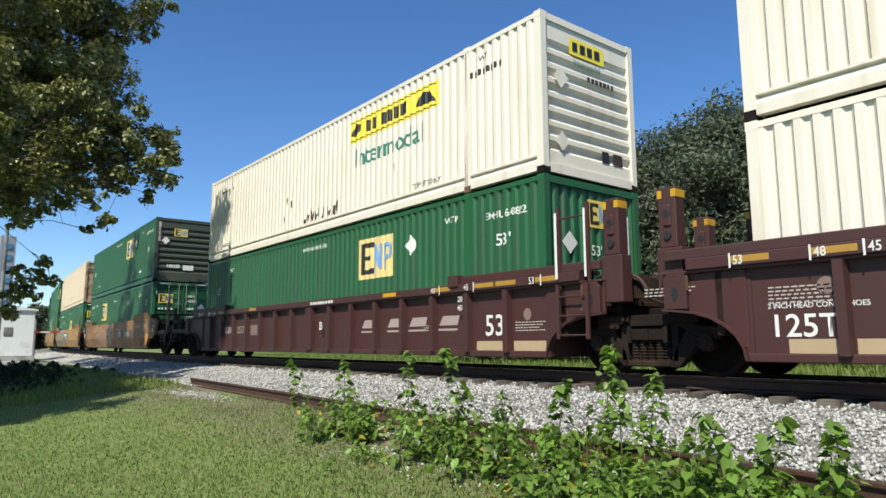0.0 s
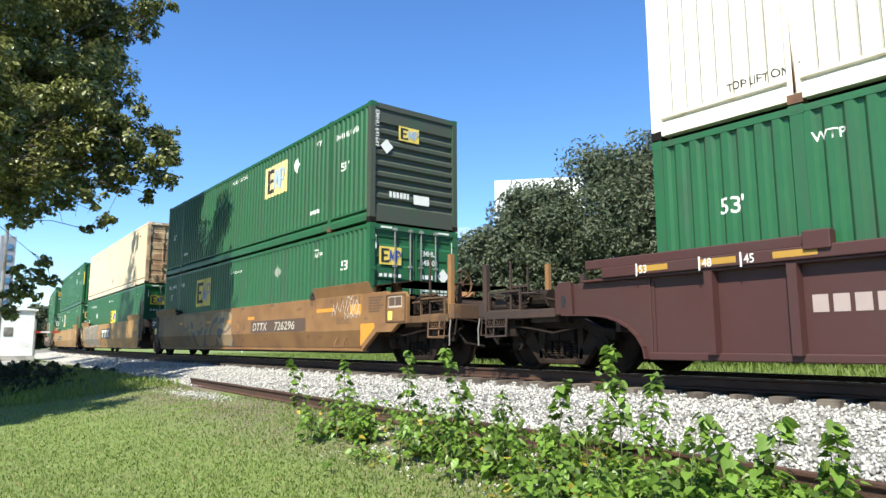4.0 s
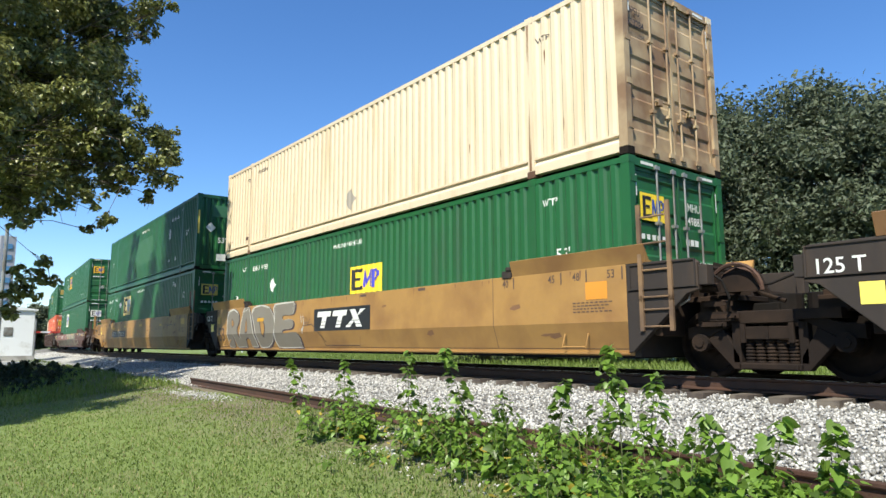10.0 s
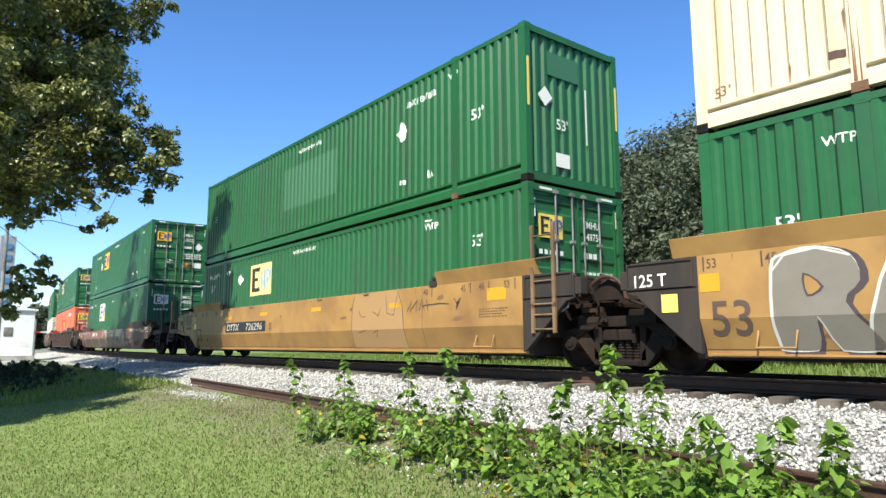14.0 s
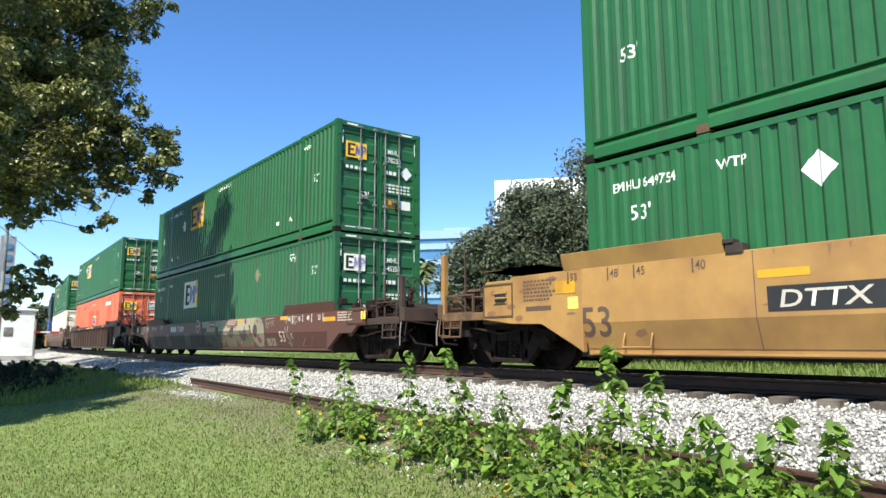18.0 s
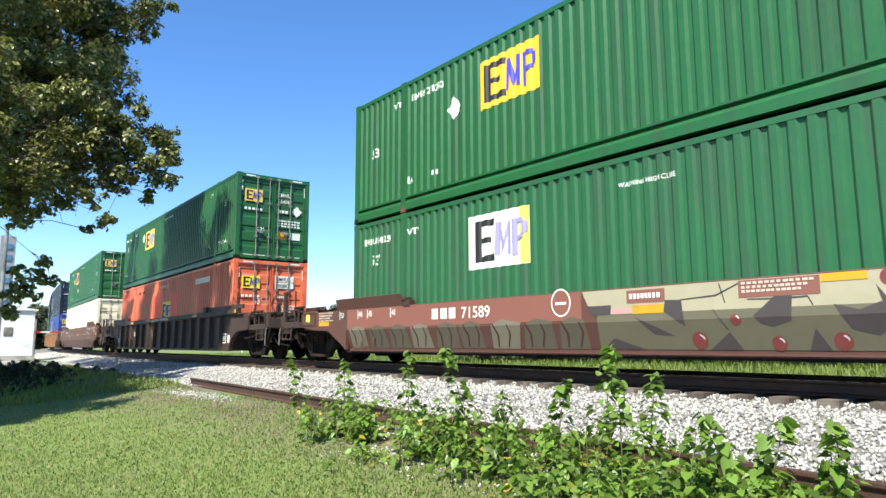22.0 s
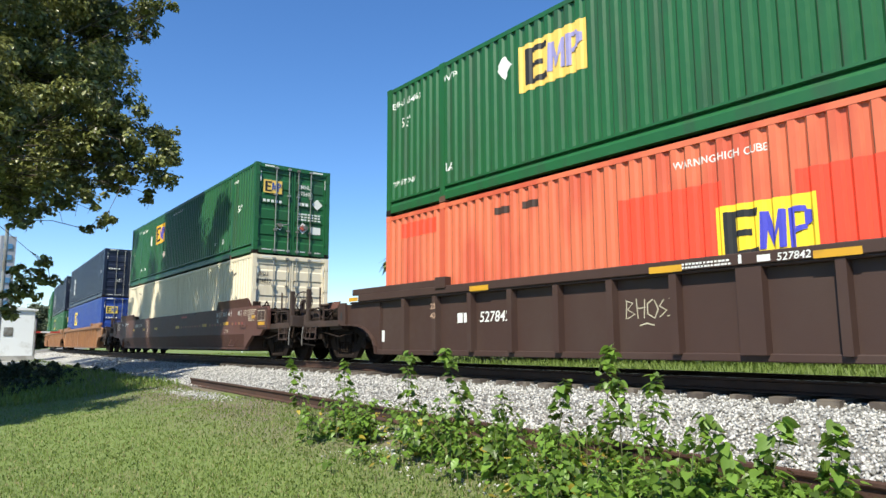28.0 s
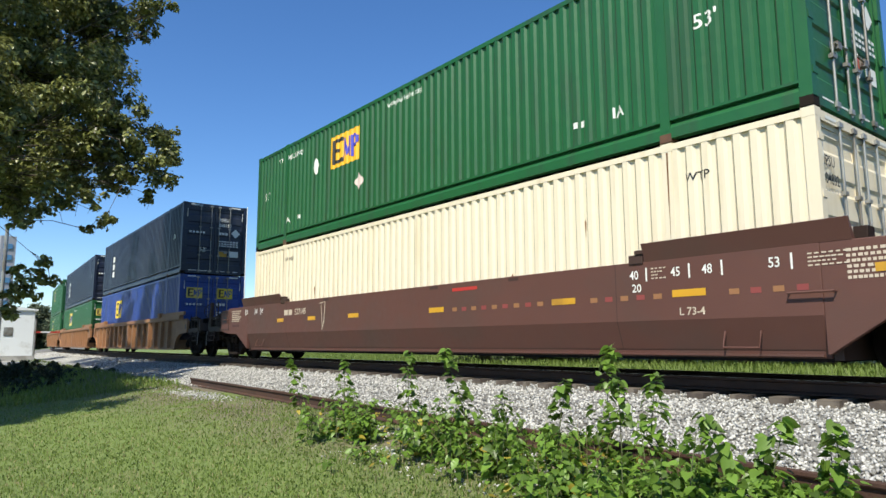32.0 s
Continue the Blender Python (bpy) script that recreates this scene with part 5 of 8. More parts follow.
c = box_1
logo(c, 2.13, 1.53, 1.46, 0.94, logo_cream, light=surf("soft blue paint", (0.16, 0.33, 0.60), 0.55))
write("WARNING HIGH CUBE", -0.73, 2.50, 0.145, ink_white, c, stretch=0.88)
diamond(c, 4.24, 2.12, 0.20)
write("WTP", 5.40, 2.40, 0.17, ink_white, c)
write("EMHU 648822", 6.58, 2.30, 0.19, ink_white, c, stretch=0.92)
write("53'", 6.86, 1.80, 0.30, ink_white, c)
write("53'", -7.15, 1.72, 0.30, ink_white, c)
write("WTP", -5.95, 2.40, 0.17, ink_white, c)
end_logo(c, -0.16, 2.10, 0.66, 0.50, logo_yellow, ink_black, MATS["soft blue paint"], XE)
end_diamond(c, -0.66, 1.78, 0.20, XE + 0.006)
write("53'", -0.10, 1.60, 0.26, ink_white, c, y=XE + 0.006, end=True)
bars(c, 0.95, 1.02, 1.2, 2.4, 1, ink_white, XE + 0.006, True)

# the maroon pair
for car, lead in ((w0, False), (w1, True)):
    small = -1 if lead else 1
    number(car, "53", 6.62 if lead else -2.0, 0.60, 0.36, ink_white, y=-1.3695)
    for x in ((6.40, 7.35) if lead else (-7.70, -6.98)):
        plate(car, x, x + (0.78 if lead else 0.56), 0.335, 0.50, surf("dull tan plate", (0.40, 0.30, 0.18), 0.6), "dull tan stencil plate", -1.3695)
    for x in (-8.3, -7.35, -6.4, 5.3, 6.5, 7.05, 8.0, 3.5, -3.8):
        plate(car, x, x + 0.5, 1.44, 1.52, pad_yellow if x > 3 and x < 4 else surf("faded yellow strip", (0.36, 0.20, 0.03), 0.6), "faded yellow reflective strip", -1.504)
    lengths(car, ((1, (("53", 7.85), ("45", 6.2), ("40", 5.2))), (-1, (("53", -8.25), ("48", -7.3), ("45", -6.75)))), ink_white, y=-1.506, up=1.42, h=0.11)
    number(car, "20", 6.0, 1.22, 0.10, ink_white, y=-1.4895)
    number(car, "40", 6.0, 1.06, 0.10, ink_white, y=-1.4895)
    small_print(car, 7.4, 8.1, 0.80, 4, ink_white, -1.3695)
    small_print(car, 4.8, 5.1, 0.80, 3, ink_white, -1.3695, n=4)
    sprayed(car, [arc(7.68, 0.94, 0.09, 0.10, 0, 360, 18)], surf("dull round stencil", (0.20, 0.14, 0.12), 0.6), 0.004, "round stencilled mark", -1.3695)
number(w1, "B", 0.62, 0.80, 0.20, ink_white, y=-1.4890)
for k, x in enumerate((2.45, 3.5, 4.3, 5.3)):
    sprayed(w1, [[(x, 0.80), (x + 0.55, 0.80), (x + 0.62, 0.98), (x + 0.12, 0.98)], [(x - 0.03, 0.70), (x + 0.55, 0.70), (x + 0.56, 0.74), (x - 0.02, 0.74)]], surf("worn stencil white", (0.34, 0.27, 0.25), 0.6), 0.004, "worn slanted company stencil", -1.3695)
number(w0, "125T", -7.92, 0.53, 0.26, ink_white, 1.02, y=-1.3695)
small_print(w0, -7.9, -7.1, 1.10, 5, ink_white, -1.3695)
write("2 INCH HEAD COND. SHOES", -7.92, 0.86, 0.085, ink_white, w0, y=-1.3695)
small_print(w0, -9.6, -8.8, 1.18, 3, ink_white, -1.404)
sprayed(w0, [arc(-7.25, 1.10, 0.10, 0.10, 0, 360, 18)], MATS["dull round stencil"], 0.004, "round stencilled mark", -1.3695)
for k in range(4):
    plate(w1, -6.05 + k * 0.22, -5.88 + k * 0.22, 0.80, 1.0, MATS["worn stencil white"], "plain worn block standing for company initials", -1.3695)
number(w1, "255733", -5.02, 0.80, 0.20, MATS["worn stencil white"], 1.0, y=-1.3695)
bars(w1, 0.15, 1.35, 1.43, 1.50, 9, ink_white, -1.5045)
plate(w1, -3.95, -3.45, 0.72, 1.02, MATS["dull round stencil"], "faded square stencil", -1.3695)
write("TOP LIFT ONLY", -6.95, 0.40, 0.16, ink_black, box_jb, y=-1.30, stretch=0.85)
bars(box_jb, -7.1, -5.9, 2.30, 2.38, 10, ink_black)
# posts that hold the box connectors at the joint
for car, q in ((w1, 1), (w0, -1)):
    at = pose(0.2 if q > 0 else 0, 0, 0, 0, 0, 0 if q > 0 else 180)
    for s in (-1, 1):
        post = part("connector_post", lambda s=s: Form().box(9.02, 9.40, s * 1.24 - 0.12, s * 1.24 + 0.12, 1.05, 1.75).box(9.08, 9.36, s * 1.24 - 0.11, s * 1.24 + 0.11, 1.75, 2.60).box(9.16, 9.28, s * 1.24 - 0.135, s * 1.24 + 0.135, 2.05, 2.35), maroon, car, "tall holed rack post for box connectors", key=("connector post", s), at=at, bevel=0.015)
        part("post_mark", lambda s=s: Form().box(9.075, 9.15, s * 1.24 - 0.114, s * 1.24 + 0.114, 2.45, 2.56).box(9.29, 9.363, s * 1.24 - 0.114, s * 1.24 + 0.114, 2.45, 2.56), pad_yellow, post, key=("post mark", s))
        for z in (1.92, 2.22):
            part("post_hole", lambda s=s, z=z: Form().rod((9.22, s * 1.24 - 0.139, z), (9.22, s * 1.24 + 0.139, z), 0.055, 12), ink_black, post, key=("post hole", s, z))
lad = part("ladder", grab(grab(Form(), 8.48, 0.52, 1.36, -1.50, 0.58, 3), 8.48, 1.30, 2.60, -1.44, 0.58, 2), maroon, w1, "maroon side ladder with pale rungs")
part("ladder_edge", Form().box(8.455, 8.505, -1.522, -1.52, 1.45, 2.5).box(9.04, 9.08, -1.522, -1.52, 1.45, 2.5), ink_white, lad)

# unit 2
c = box_2a
logo(c, 1.97, 1.56, 1.48, 0.94, logo_cream, light=ink_pale)
diamond(c, 4.13, 2.16, 0.20)
write("WARNING HIGH CUBE", -0.89, 2.52, 0.145, ink_white, c, stretch=0.9)
write("WTP", 5.25, 2.42, 0.17, ink_white, c)
write("EMHU 641649", 6.36, 2.30, 0.20, ink_white, c, stretch=0.9)
write("53'", 6.65, 1.46, 0.30, ink_white, c)
write("53'", -7.3, 1.42, 0.30, ink_white, c)
bars(c, 5.0, 5.5, 0.60, 0.70, 5)
bars(c, -5.9, -5.4, 0.64, 0.74, 5)
end_logo(c, -0.49, 2.08, 0.60, 0.36, logo_yellow, ink_black, ink_pale, XE)
end_diamond(c, -0.85, 1.85, 0.18, XE + 0.03)
write("EMHU 641649", -1.17, 2.70, 0.15, ink_white, c, y=8.0785, end=True, upright=True)
part("marking", Form().add([(XE + 0.005, -0.05, 0.55), (XE + 0.005, 0.42, 0.55), (XE + 0.005, 0.42, 0.78), (XE + 0.005, -0.05, 0.78)], [(0, 1, 2, 3)]), ink_white, c, "white paper label")
bars(c, -0.75, -0.15, 0.64, 0.78, 6, ink_white, XE + 0.006, True)
c = box_2b
logo(c, -4.10, 1.48, 1.56, 0.98, logo_yellow, light=surf("faded violet paint", (0.26, 0.24, 0.46), 0.55))
write("WARNING HIGH CUBE", -0.63, 2.40, 0.10, ink_white, c, stretch=0.9)
diamond(c, 3.05, 2.17, 0.20, surf("dull grey diamond", (0.22, 0.26, 0.22), 0.7))
write("WTP", 5.30, 2.33, 0.19, ink_white, c)
bars(c, 5.3, 5.7, 2.52, 2.55, 1)
write("53'", 6.70, 1.90, 0.32, ink_white, c)
write("EMHU 648308", -7.62, 2.33, 0.20, ink_white, c, stretch=0.9)
write("53'", -7.32, 1.88, 0.31, ink_white, c)
write("WTP", -5.95, 2.33, 0.19, ink_white, c)
door_print(c, "EMHU", "648308", logo_kw=GOLD)
DULL = surf("dull dark stencil panel", (0.09, 0.055, 0.04), 0.65)
plate(w2, 1.72, 5.28, 0.78, 1.12, DULL, "dark brown number panel")
number(w2, "DTTX", 1.84, 0.84, 0.22, weathered, 1.22, 0.15, lift=0.008)
number(w2, "726296", 3.36, 0.84, 0.22, weathered, 1.38, 0.15, lift=0.008)
number(w2, "A", 1.08, 0.85, 0.20, DULL)
patches(w2, ((1.46, 1.17, 0.5), (-0.31, 1.13, 0.36), (-2.21, 1.15, 0.38), (-5.27, 1.18, 0.36), (5.9, 1.22, 0.9)), material=surf("dull orange strip", (0.62, 0.25, 0.03), 0.6))
plate(w2, 7.55, 8.05, 1.12, 1.34, MATS["dull orange strip"], "dull orange painted square")
number(w2, "53", -8.0, 0.56, 0.42, DULL, 0.95)
lengths(w2, ((1, (("53", 7.7), ("48", 7.1), ("45", 6.6), ("40", 5.55))), (-1, (("53", -7.95), ("48", -7.3), ("45", -6.85), ("40", -5.9)))), DULL)
scr = surf("washed pale spray", (0.300, 0.172, 0.080), 0.65, var=0.25, blotch=1.5)
chalk = surf("chalky spray", (0.325, 0.222, 0.125), 0.65, var=0.3, blotch=2.5)
grey_spray = surf("grey spray", (0.105, 0.088, 0.080), 0.6, var=0.25, blotch=2)


def rounded(pts, n=4):
    """A soft closed outline through pts."""
    out, k = [], len(pts)
    for i in range(k):
        a, b, c, d = (pts[(i + j - 1) % k] for j in range(4))
        for q in range(n):
            t = q / n
            out.append(tuple(0.5 * (2 * b[m] + (c[m] - a[m]) * t + (2 * a[m] - 5 * b[m] + 4 * c[m] - d[m]) * t * t + (3 * b[m] - a[m] - 3 * c[m] + d[m]) * t ** 3) for m in (0, 1)))
    return [(x, min(1.56, max(0.37, z))) for x, z in out]


sprayed(w2, [rounded(q) for q in [[(-4.83, 1.32), (-4.66, 1.51), (-3.87, 1.53), (-3.31, 1.43), (-3.13, 1.17), (-3.23, 0.89), (-3.57, 0.77), (-4.07, 0.91), (-4.55, 1.03)],
             [(-3.2, 1.09), (-3.13, 1.34), (-2.82, 1.46), (-2.45, 1.43), (-2.27, 1.12), (-2.31, 0.78), (-2.56, 0.52), (-2.88, 0.37), (-3.25, 0.44), (-3.37, 0.73)],
             [(-2.3, 0.97), (-1.95, 1.1), (-1.61, 1.37), (-1.15, 1.51), (-1.1, 1.19), (-1.2, 0.78), (-1.41, 0.51), (-1.75, 0.37), (-2.16, 0.37), (-2.38, 0.51)]]], scr, 0.003, "washed pale graffiti fill")
sprayed(w2, [rounded(q) for q in [[(-1.17, 1.19), (-1.11, 1.47), (-0.87, 1.51), (0.01, 1.45), (0.16, 1.22), (0.08, 0.98), (0.21, 0.68), (0.1, 0.38), (-0.62, 0.37), (-0.99, 0.44), (-1.19, 0.64)]]], chalk, 0.003, "chalky white graffiti patch")
sprayed(w2, [rounded(q) for q in [[(-4.78, 1.15), (-4.55, 1.03), (-4.36, 1.05), (-4.15, 1.14), (-4.14, 1.05), (-4.3, 0.95), (-4.55, 0.96), (-4.74, 1.06)],
             [(-3.96, 1.22), (-3.88, 1.27), (-3.71, 1.22), (-3.61, 1.1), (-3.65, 1.01), (-3.78, 1), (-3.91, 1.08)],
             [(-3.85, 0.93), (-3.59, 0.86), (-3.44, 0.85), (-3.43, 0.73), (-3.36, 0.48), (-3.3, 0.37), (-3.54, 0.37), (-3.58, 0.52), (-3.69, 0.74)],
             [(-3.18, 0.97), (-3.05, 0.92), (-2.85, 0.95), (-2.56, 1.08), (-2.66, 0.87), (-2.87, 0.74), (-3.01, 0.76), (-3.15, 0.84)],
             [(-2.99, 1.11), (-2.72, 1.24), (-2.69, 1.2), (-2.96, 1.08)],
             [(-2.38, 0.99), (-2.25, 0.93), (-1.91, 1.06), (-2.17, 0.89), (-2.33, 0.7), (-2.47, 0.52), (-2.69, 0.37), (-2.88, 0.37), (-2.53, 0.59), (-2.39, 0.82)]]], grey_spray, 0.007, "grey curling graffiti shape")
sprayed(w2, [rounded(q) for q in [[(-1.88, 0.72), (-1.88, 0.88), (-1.75, 1.05), (-1.58, 1.22), (-1.31, 1.33), (-1.16, 1.35), (-1.17, 1.21), (-1.47, 1.14), (-1.67, 0.98), (-1.8, 0.73)],
             [(-1.31, 0.61), (-1.22, 0.68), (-1.27, 0.47), (-1.44, 0.37), (-1.79, 0.37), (-1.57, 0.4)],
             [(-1.05, 1.12), (-0.88, 1.24), (-0.71, 1.31), (-0.55, 1.31), (-0.51, 1.21), (-0.56, 1.14), (-0.76, 1.16), (-0.93, 1.12)],
             [(-1.16, 0.85), (-1.08, 0.95), (-0.87, 0.97), (-0.64, 0.93), (-0.33, 0.88), (-0.08, 1.02), (0.03, 1.08), (0.08, 1.01), (-0.09, 0.9), (-0.34, 0.83), (-0.72, 0.76), (-0.91, 0.65), (-1.06, 0.67)],
             [(0.16, 0.89), (0.23, 0.79), (0.24, 0.56), (0.17, 0.37), (-0.05, 0.37), (0.04, 0.5), (0.17, 0.62), (0.17, 0.77)],
             [(-4.48, 0.73), (-4.27, 0.79), (-4.13, 0.89), (-4.08, 0.74), (-4.07, 0.53), (-4.18, 0.44), (-4.32, 0.57), (-4.47, 0.66)]]], grey_spray, 0.007, "grey curling graffiti shape")
sprayed(w2, [stroke(q, 0.02) for q in [[(-4.83, 1.27), (-4.79, 1.46), (-4.66, 1.52), (-3.87, 1.52), (-3.38, 1.47), (-3.15, 1.24), (-3.17, 0.94), (-3.41, 0.81), (-3.68, 0.8)],
             [(-4.5, 0.75), (-4.55, 0.53), (-4.45, 0.37)],
             [(-2.59, 1.47), (-2.32, 1.28), (-2.27, 0.93), (-2.47, 0.52)],
             [(-2.33, 0.7), (-2.42, 0.51), (-2.29, 0.37)],
             [(-1.1, 1.19), (-1.1, 1.4), (-0.97, 1.49)],
             [(-0.83, 1.51), (-0.88, 1.24)],
             [(-1.17, 0.57), (-1.01, 0.37)],
             [(-0.84, 0.54), (-0.78, 0.37)]]], grey_spray, 0.006, "thin grey graffiti outline")
sprayed(w2, [stroke([(-0.85, 0.55), (-0.75, 0.4), (0.77, 0.39), (0.83, 0.58)], 0.018)], DULL, 0.006, "thin dark painted bracket")
sprayed(w2, [arc(0.68, 0.97, 0.17, 0.17, 0, 360, 20)], DULL, 0.004, "round stencilled ring")
sprayed(w2, [arc(0.68, 0.97, 0.15, 0.15, 0, 360, 20)], tan_worn, 0.006, "inside of the stencilled ring")
bars(w2, 0.62, 0.74, 0.90, 0.95, 2, DULL, -1.508)
sprayed(w2, [stroke(p, 0.03) for p in ([(6.75, 1.4), (6.85, 1.15), (6.95, 1.42), (7.05, 1.2)], [(7.1, 1.2), (7.2, 1.48), (7.3, 1.15), (7.4, 1.45)], [(7.42, 1.2), (7.55, 1.42), (7.62, 1.15), (7.72, 1.46)], [(7.7, 1.2), (7.85, 1.45), (7.95, 1.3), (7.85, 1.12)])], spray_white, 0.006, "thin white sprayed scrawl")
sprayed(w2, [stroke(p, 0.022) for p in ([(7.3, 1.02), (7.36, 1.16), (7.44, 1.04), (7.5, 1.18)], [(7.52, 1.05), (7.6, 1.2), (7.68, 1.1), (7.6, 1.03)], [(7.72, 1.05), (7.8, 1.22), (7.84, 1.02)], [(7.4, 1.5), (7.5, 1.54), (7.58, 1.46), (7.7, 1.55)], [(7.86, 1.1), (7.95, 1.2), (8.0, 1.06)], [(6.7, 1.12), (6.8, 1.3), (6.86, 1.1)])], spray_white, 0.006, "thin white sprayed scrawl")

# unit 3
c = box_3a
diamond(c, 0.03, 0.68, 0.24, surf("bare grey diamond", (0.30, 0.27, 0.23), 0.7))
write("UPSU 603284", -5.65, 2.46, 0.15, ink_black, c, stretch=0.8)
write("WTP", -6.5, 2.33, 0.16, ink_black, c)
write("53'", -7.83, 0.42, 0.20, surf("brown stencil", (0.20, 0.12, 0.06), 0.6), c)
write("WTP", 6.25, 2.36, 0.14, ink_black, c)
part("marking", patch_form(-6.40, -6.22, 0.46, 0.56), oxide, c, "small rust-brown label")
door_print(c, "", "", logo_kw=None, extra=False, paper=False)
write("UPSU", -1.15, 2.28, 0.17, ink_black, c, y=CL / 2 - 0.028, end=True, stretch=0.85)
write("603284", -1.15, 2.08, 0.17, ink_black, c, y=CL / 2 - 0.028, end=True, stretch=0.85)
c = box_3b
logo(c, 0.05, 1.29, 1.38, 0.64, surf("bright logo yellow", (0.82, 0.58, 0.03), 0.5), light=surf("royal blue paint", (0.06, 0.06, 0.45), 0.5))
write("WARNING HIGH CUBE", -0.75, 2.46, 0.15, ink_white, c, stretch=0.88)
diamond(c, -4.28, 1.81, 0.20)
write("EMHU 249883", -5.73, 2.34, 0.20, ink_white, c, stretch=0.9)
write("WTP", -6.55, 2.38, 0.17, ink_white, c)
write("53'", -7.17, 1.46, 0.26, ink_white, c)
write("53'", 6.6, 1.46, 0.26, ink_white, c)
write("WTP", 6.3, 2.38, 0.17, ink_white, c)
door_print(c, "EMHU", "249883", logo_kw=dict(ground=MATS["bright logo yellow"]), paper=False)
plate(w3, -1.29, 1.33, 0.77, 1.31, ink_black, "black panel with plain white blocks")
for a, strokes in ((-1.12, (((0.0, 0.27), (0.66, 0.27), (0.71, 0.40), (0.05, 0.40)), ((0.16, 0.0), (0.38, 0.0), (0.50, 0.27), (0.28, 0.27)))), (-0.36, (((0.0, 0.27), (0.66, 0.27), (0.71, 0.40), (0.05, 0.40)), ((0.16, 0.0), (0.38, 0.0), (0.50, 0.27), (0.28, 0.27)))),
                   (0.34, (((0.12, 0.40), (0.36, 0.40), (0.66, 0.0), (0.42, 0.0)), ((-0.08, 0.0), (0.14, 0.0), (0.38, 0.18), (0.27, 0.20)), ((0.38, 0.18), (0.45, 0.24), (0.80, 0.40), (0.58, 0.40))))):
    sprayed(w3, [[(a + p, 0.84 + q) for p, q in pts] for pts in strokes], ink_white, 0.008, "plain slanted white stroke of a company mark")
    for z in (0.90, 0.98):
        sprayed(w3, [[(a - 0.05, z), (a + 0.62, z), (a + 0.622, z + 0.012), (a - 0.048, z + 0.012)]], ink_black, 0.010, "thin dark line through a white stroke")
# the four fat silver letters with dark shadow and pale edge
FAT = {"R": ([(-7.10, 0.38), (-7.12, 1.30), (-6.98, 1.47), (-6.62, 1.52), (-6.28, 1.40), (-6.20, 1.12), (-6.36, 0.90), (-6.06, 0.48), (-6.10, 0.38), (-6.46, 0.38), (-6.66, 0.76), (-6.70, 0.38)], [(-6.76, 1.22), (-6.60, 1.08), (-6.74, 1.00)]),
       "A": ([(-6.16, 0.38), (-5.86, 1.42), (-5.42, 1.50), (-4.92, 0.38), (-5.34, 0.38), (-5.42, 0.62), (-5.70, 0.62), (-5.74, 0.38)], [(-5.62, 1.18), (-5.54, 0.86), (-5.68, 0.84)]),
       "D": ([(-4.98, 0.95), (-5.20, 1.36), (-4.98, 1.52), (-4.50, 1.56), (-3.98, 1.46), (-3.66, 1.14), (-3.66, 0.82), (-3.86, 0.54), (-4.24, 0.38), (-4.72, 0.38)], [(-4.62, 1.16), (-4.36, 1.06), (-4.28, 0.86), (-4.42, 0.70)]),
       "E": ([(-3.52, 0.38), (-3.60, 1.10), (-3.58, 1.54), (-2.46, 1.56), (-2.46, 1.24), (-3.06, 1.22), (-3.06, 1.10), (-2.52, 1.10), (-2.50, 0.88), (-3.04, 0.84), (-3.02, 0.74), (-2.26, 0.76), (-2.12, 0.42), (-2.2, 0.38)], None)}
for corners, hole in FAT.values():
    outline = rounded(corners, 3)
    cx, cz = sum(p[0] for p in outline) / len(outline), sum(p[1] for p in outline) / len(outline)
    sprayed(w3, [[(cx + (a - cx) * 1.09 + 0.05, min(1.57, cz + (b - cz) * 1.07 - 0.03)) for a, b in outline]], spray_dark, 0.003, "dark shadow of a sprayed letter")
    sprayed(w3, [[(cx + (a - cx) * 1.04 - 0.015, min(1.575, cz + (b - cz) * 1.035)) for a, b in outline]], spray_white, 0.005, "pale edge of a sprayed letter")
    sprayed(w3, [outline], silver, 0.007, "fat silver sprayed letter")
    sprayed(w3, [stroke(corners[1:5], 0.03)], spray_white, 0.009, "pale highlight of a sprayed letter")
    if hole:
        hx, hz = sum(p[0] for p in hole) / len(hole), sum(p[1] for p in hole) / len(hole)
        sprayed(w3, [[(hx + (a - hx) * 1.35, hz + (b - hz) * 1.25) for a, b in rounded(hole, 3)]], spray_dark, 0.009, "dark rim inside a sprayed letter")
        sprayed(w3, [rounded(hole, 3)], tan, 0.011, "bare paint inside a sprayed letter")
sprayed(w3, [stroke(p, 0.035) for p in ([(-2.05, 1.2), (-1.98, 1.0), (-1.9, 1.18), (-1.84, 0.95)], [(-2.0, 0.8), (-1.85, 0.92), (-1.95, 0.72)])], spray_white, 0.006, "small white sprayed scribble")
sprayed(w3, [stroke(p, 0.02) for p in ([(-1.9, 1.12), (-1.75, 1.14), (-1.8, 0.98), (-1.65, 1.0)], [(-1.7, 1.12), (-1.6, 0.95), (-1.5, 1.1)], [(-1.9, 0.92), (-1.4, 0.95), (-0.9, 0.62), (-0.8, 0.50)])], spray_dark, 0.007, "thin dark sprayed scribble")
sprayed(w3, [stroke([(-0.95, 0.62), (-0.85, 0.42), (0.75, 0.42), (0.85, 0.62)], 0.016)], DULL, 0.004, "thin dark painted bracket")
bars(w3, -0.4, 0.8, 1.40, 1.45, 10, DULL)
number(w3, "53", -7.95, 0.55, 0.43, DULL, 0.95)
patches(w3, ((-4.78, 1.10, 0.45),), 0.10)
plate(w3, -4.78, -4.33, 1.10, 1.20, pad_yellow, 'yellow reflective strip', lift=0.013)
plate(w3, -8.05, -7.78, 1.10, 1.33, pad_yellow, "yellow painted square")
plate(w3, 7.35, 7.75, 1.10, 1.36, MATS["dull orange strip"], "dull orange painted square")
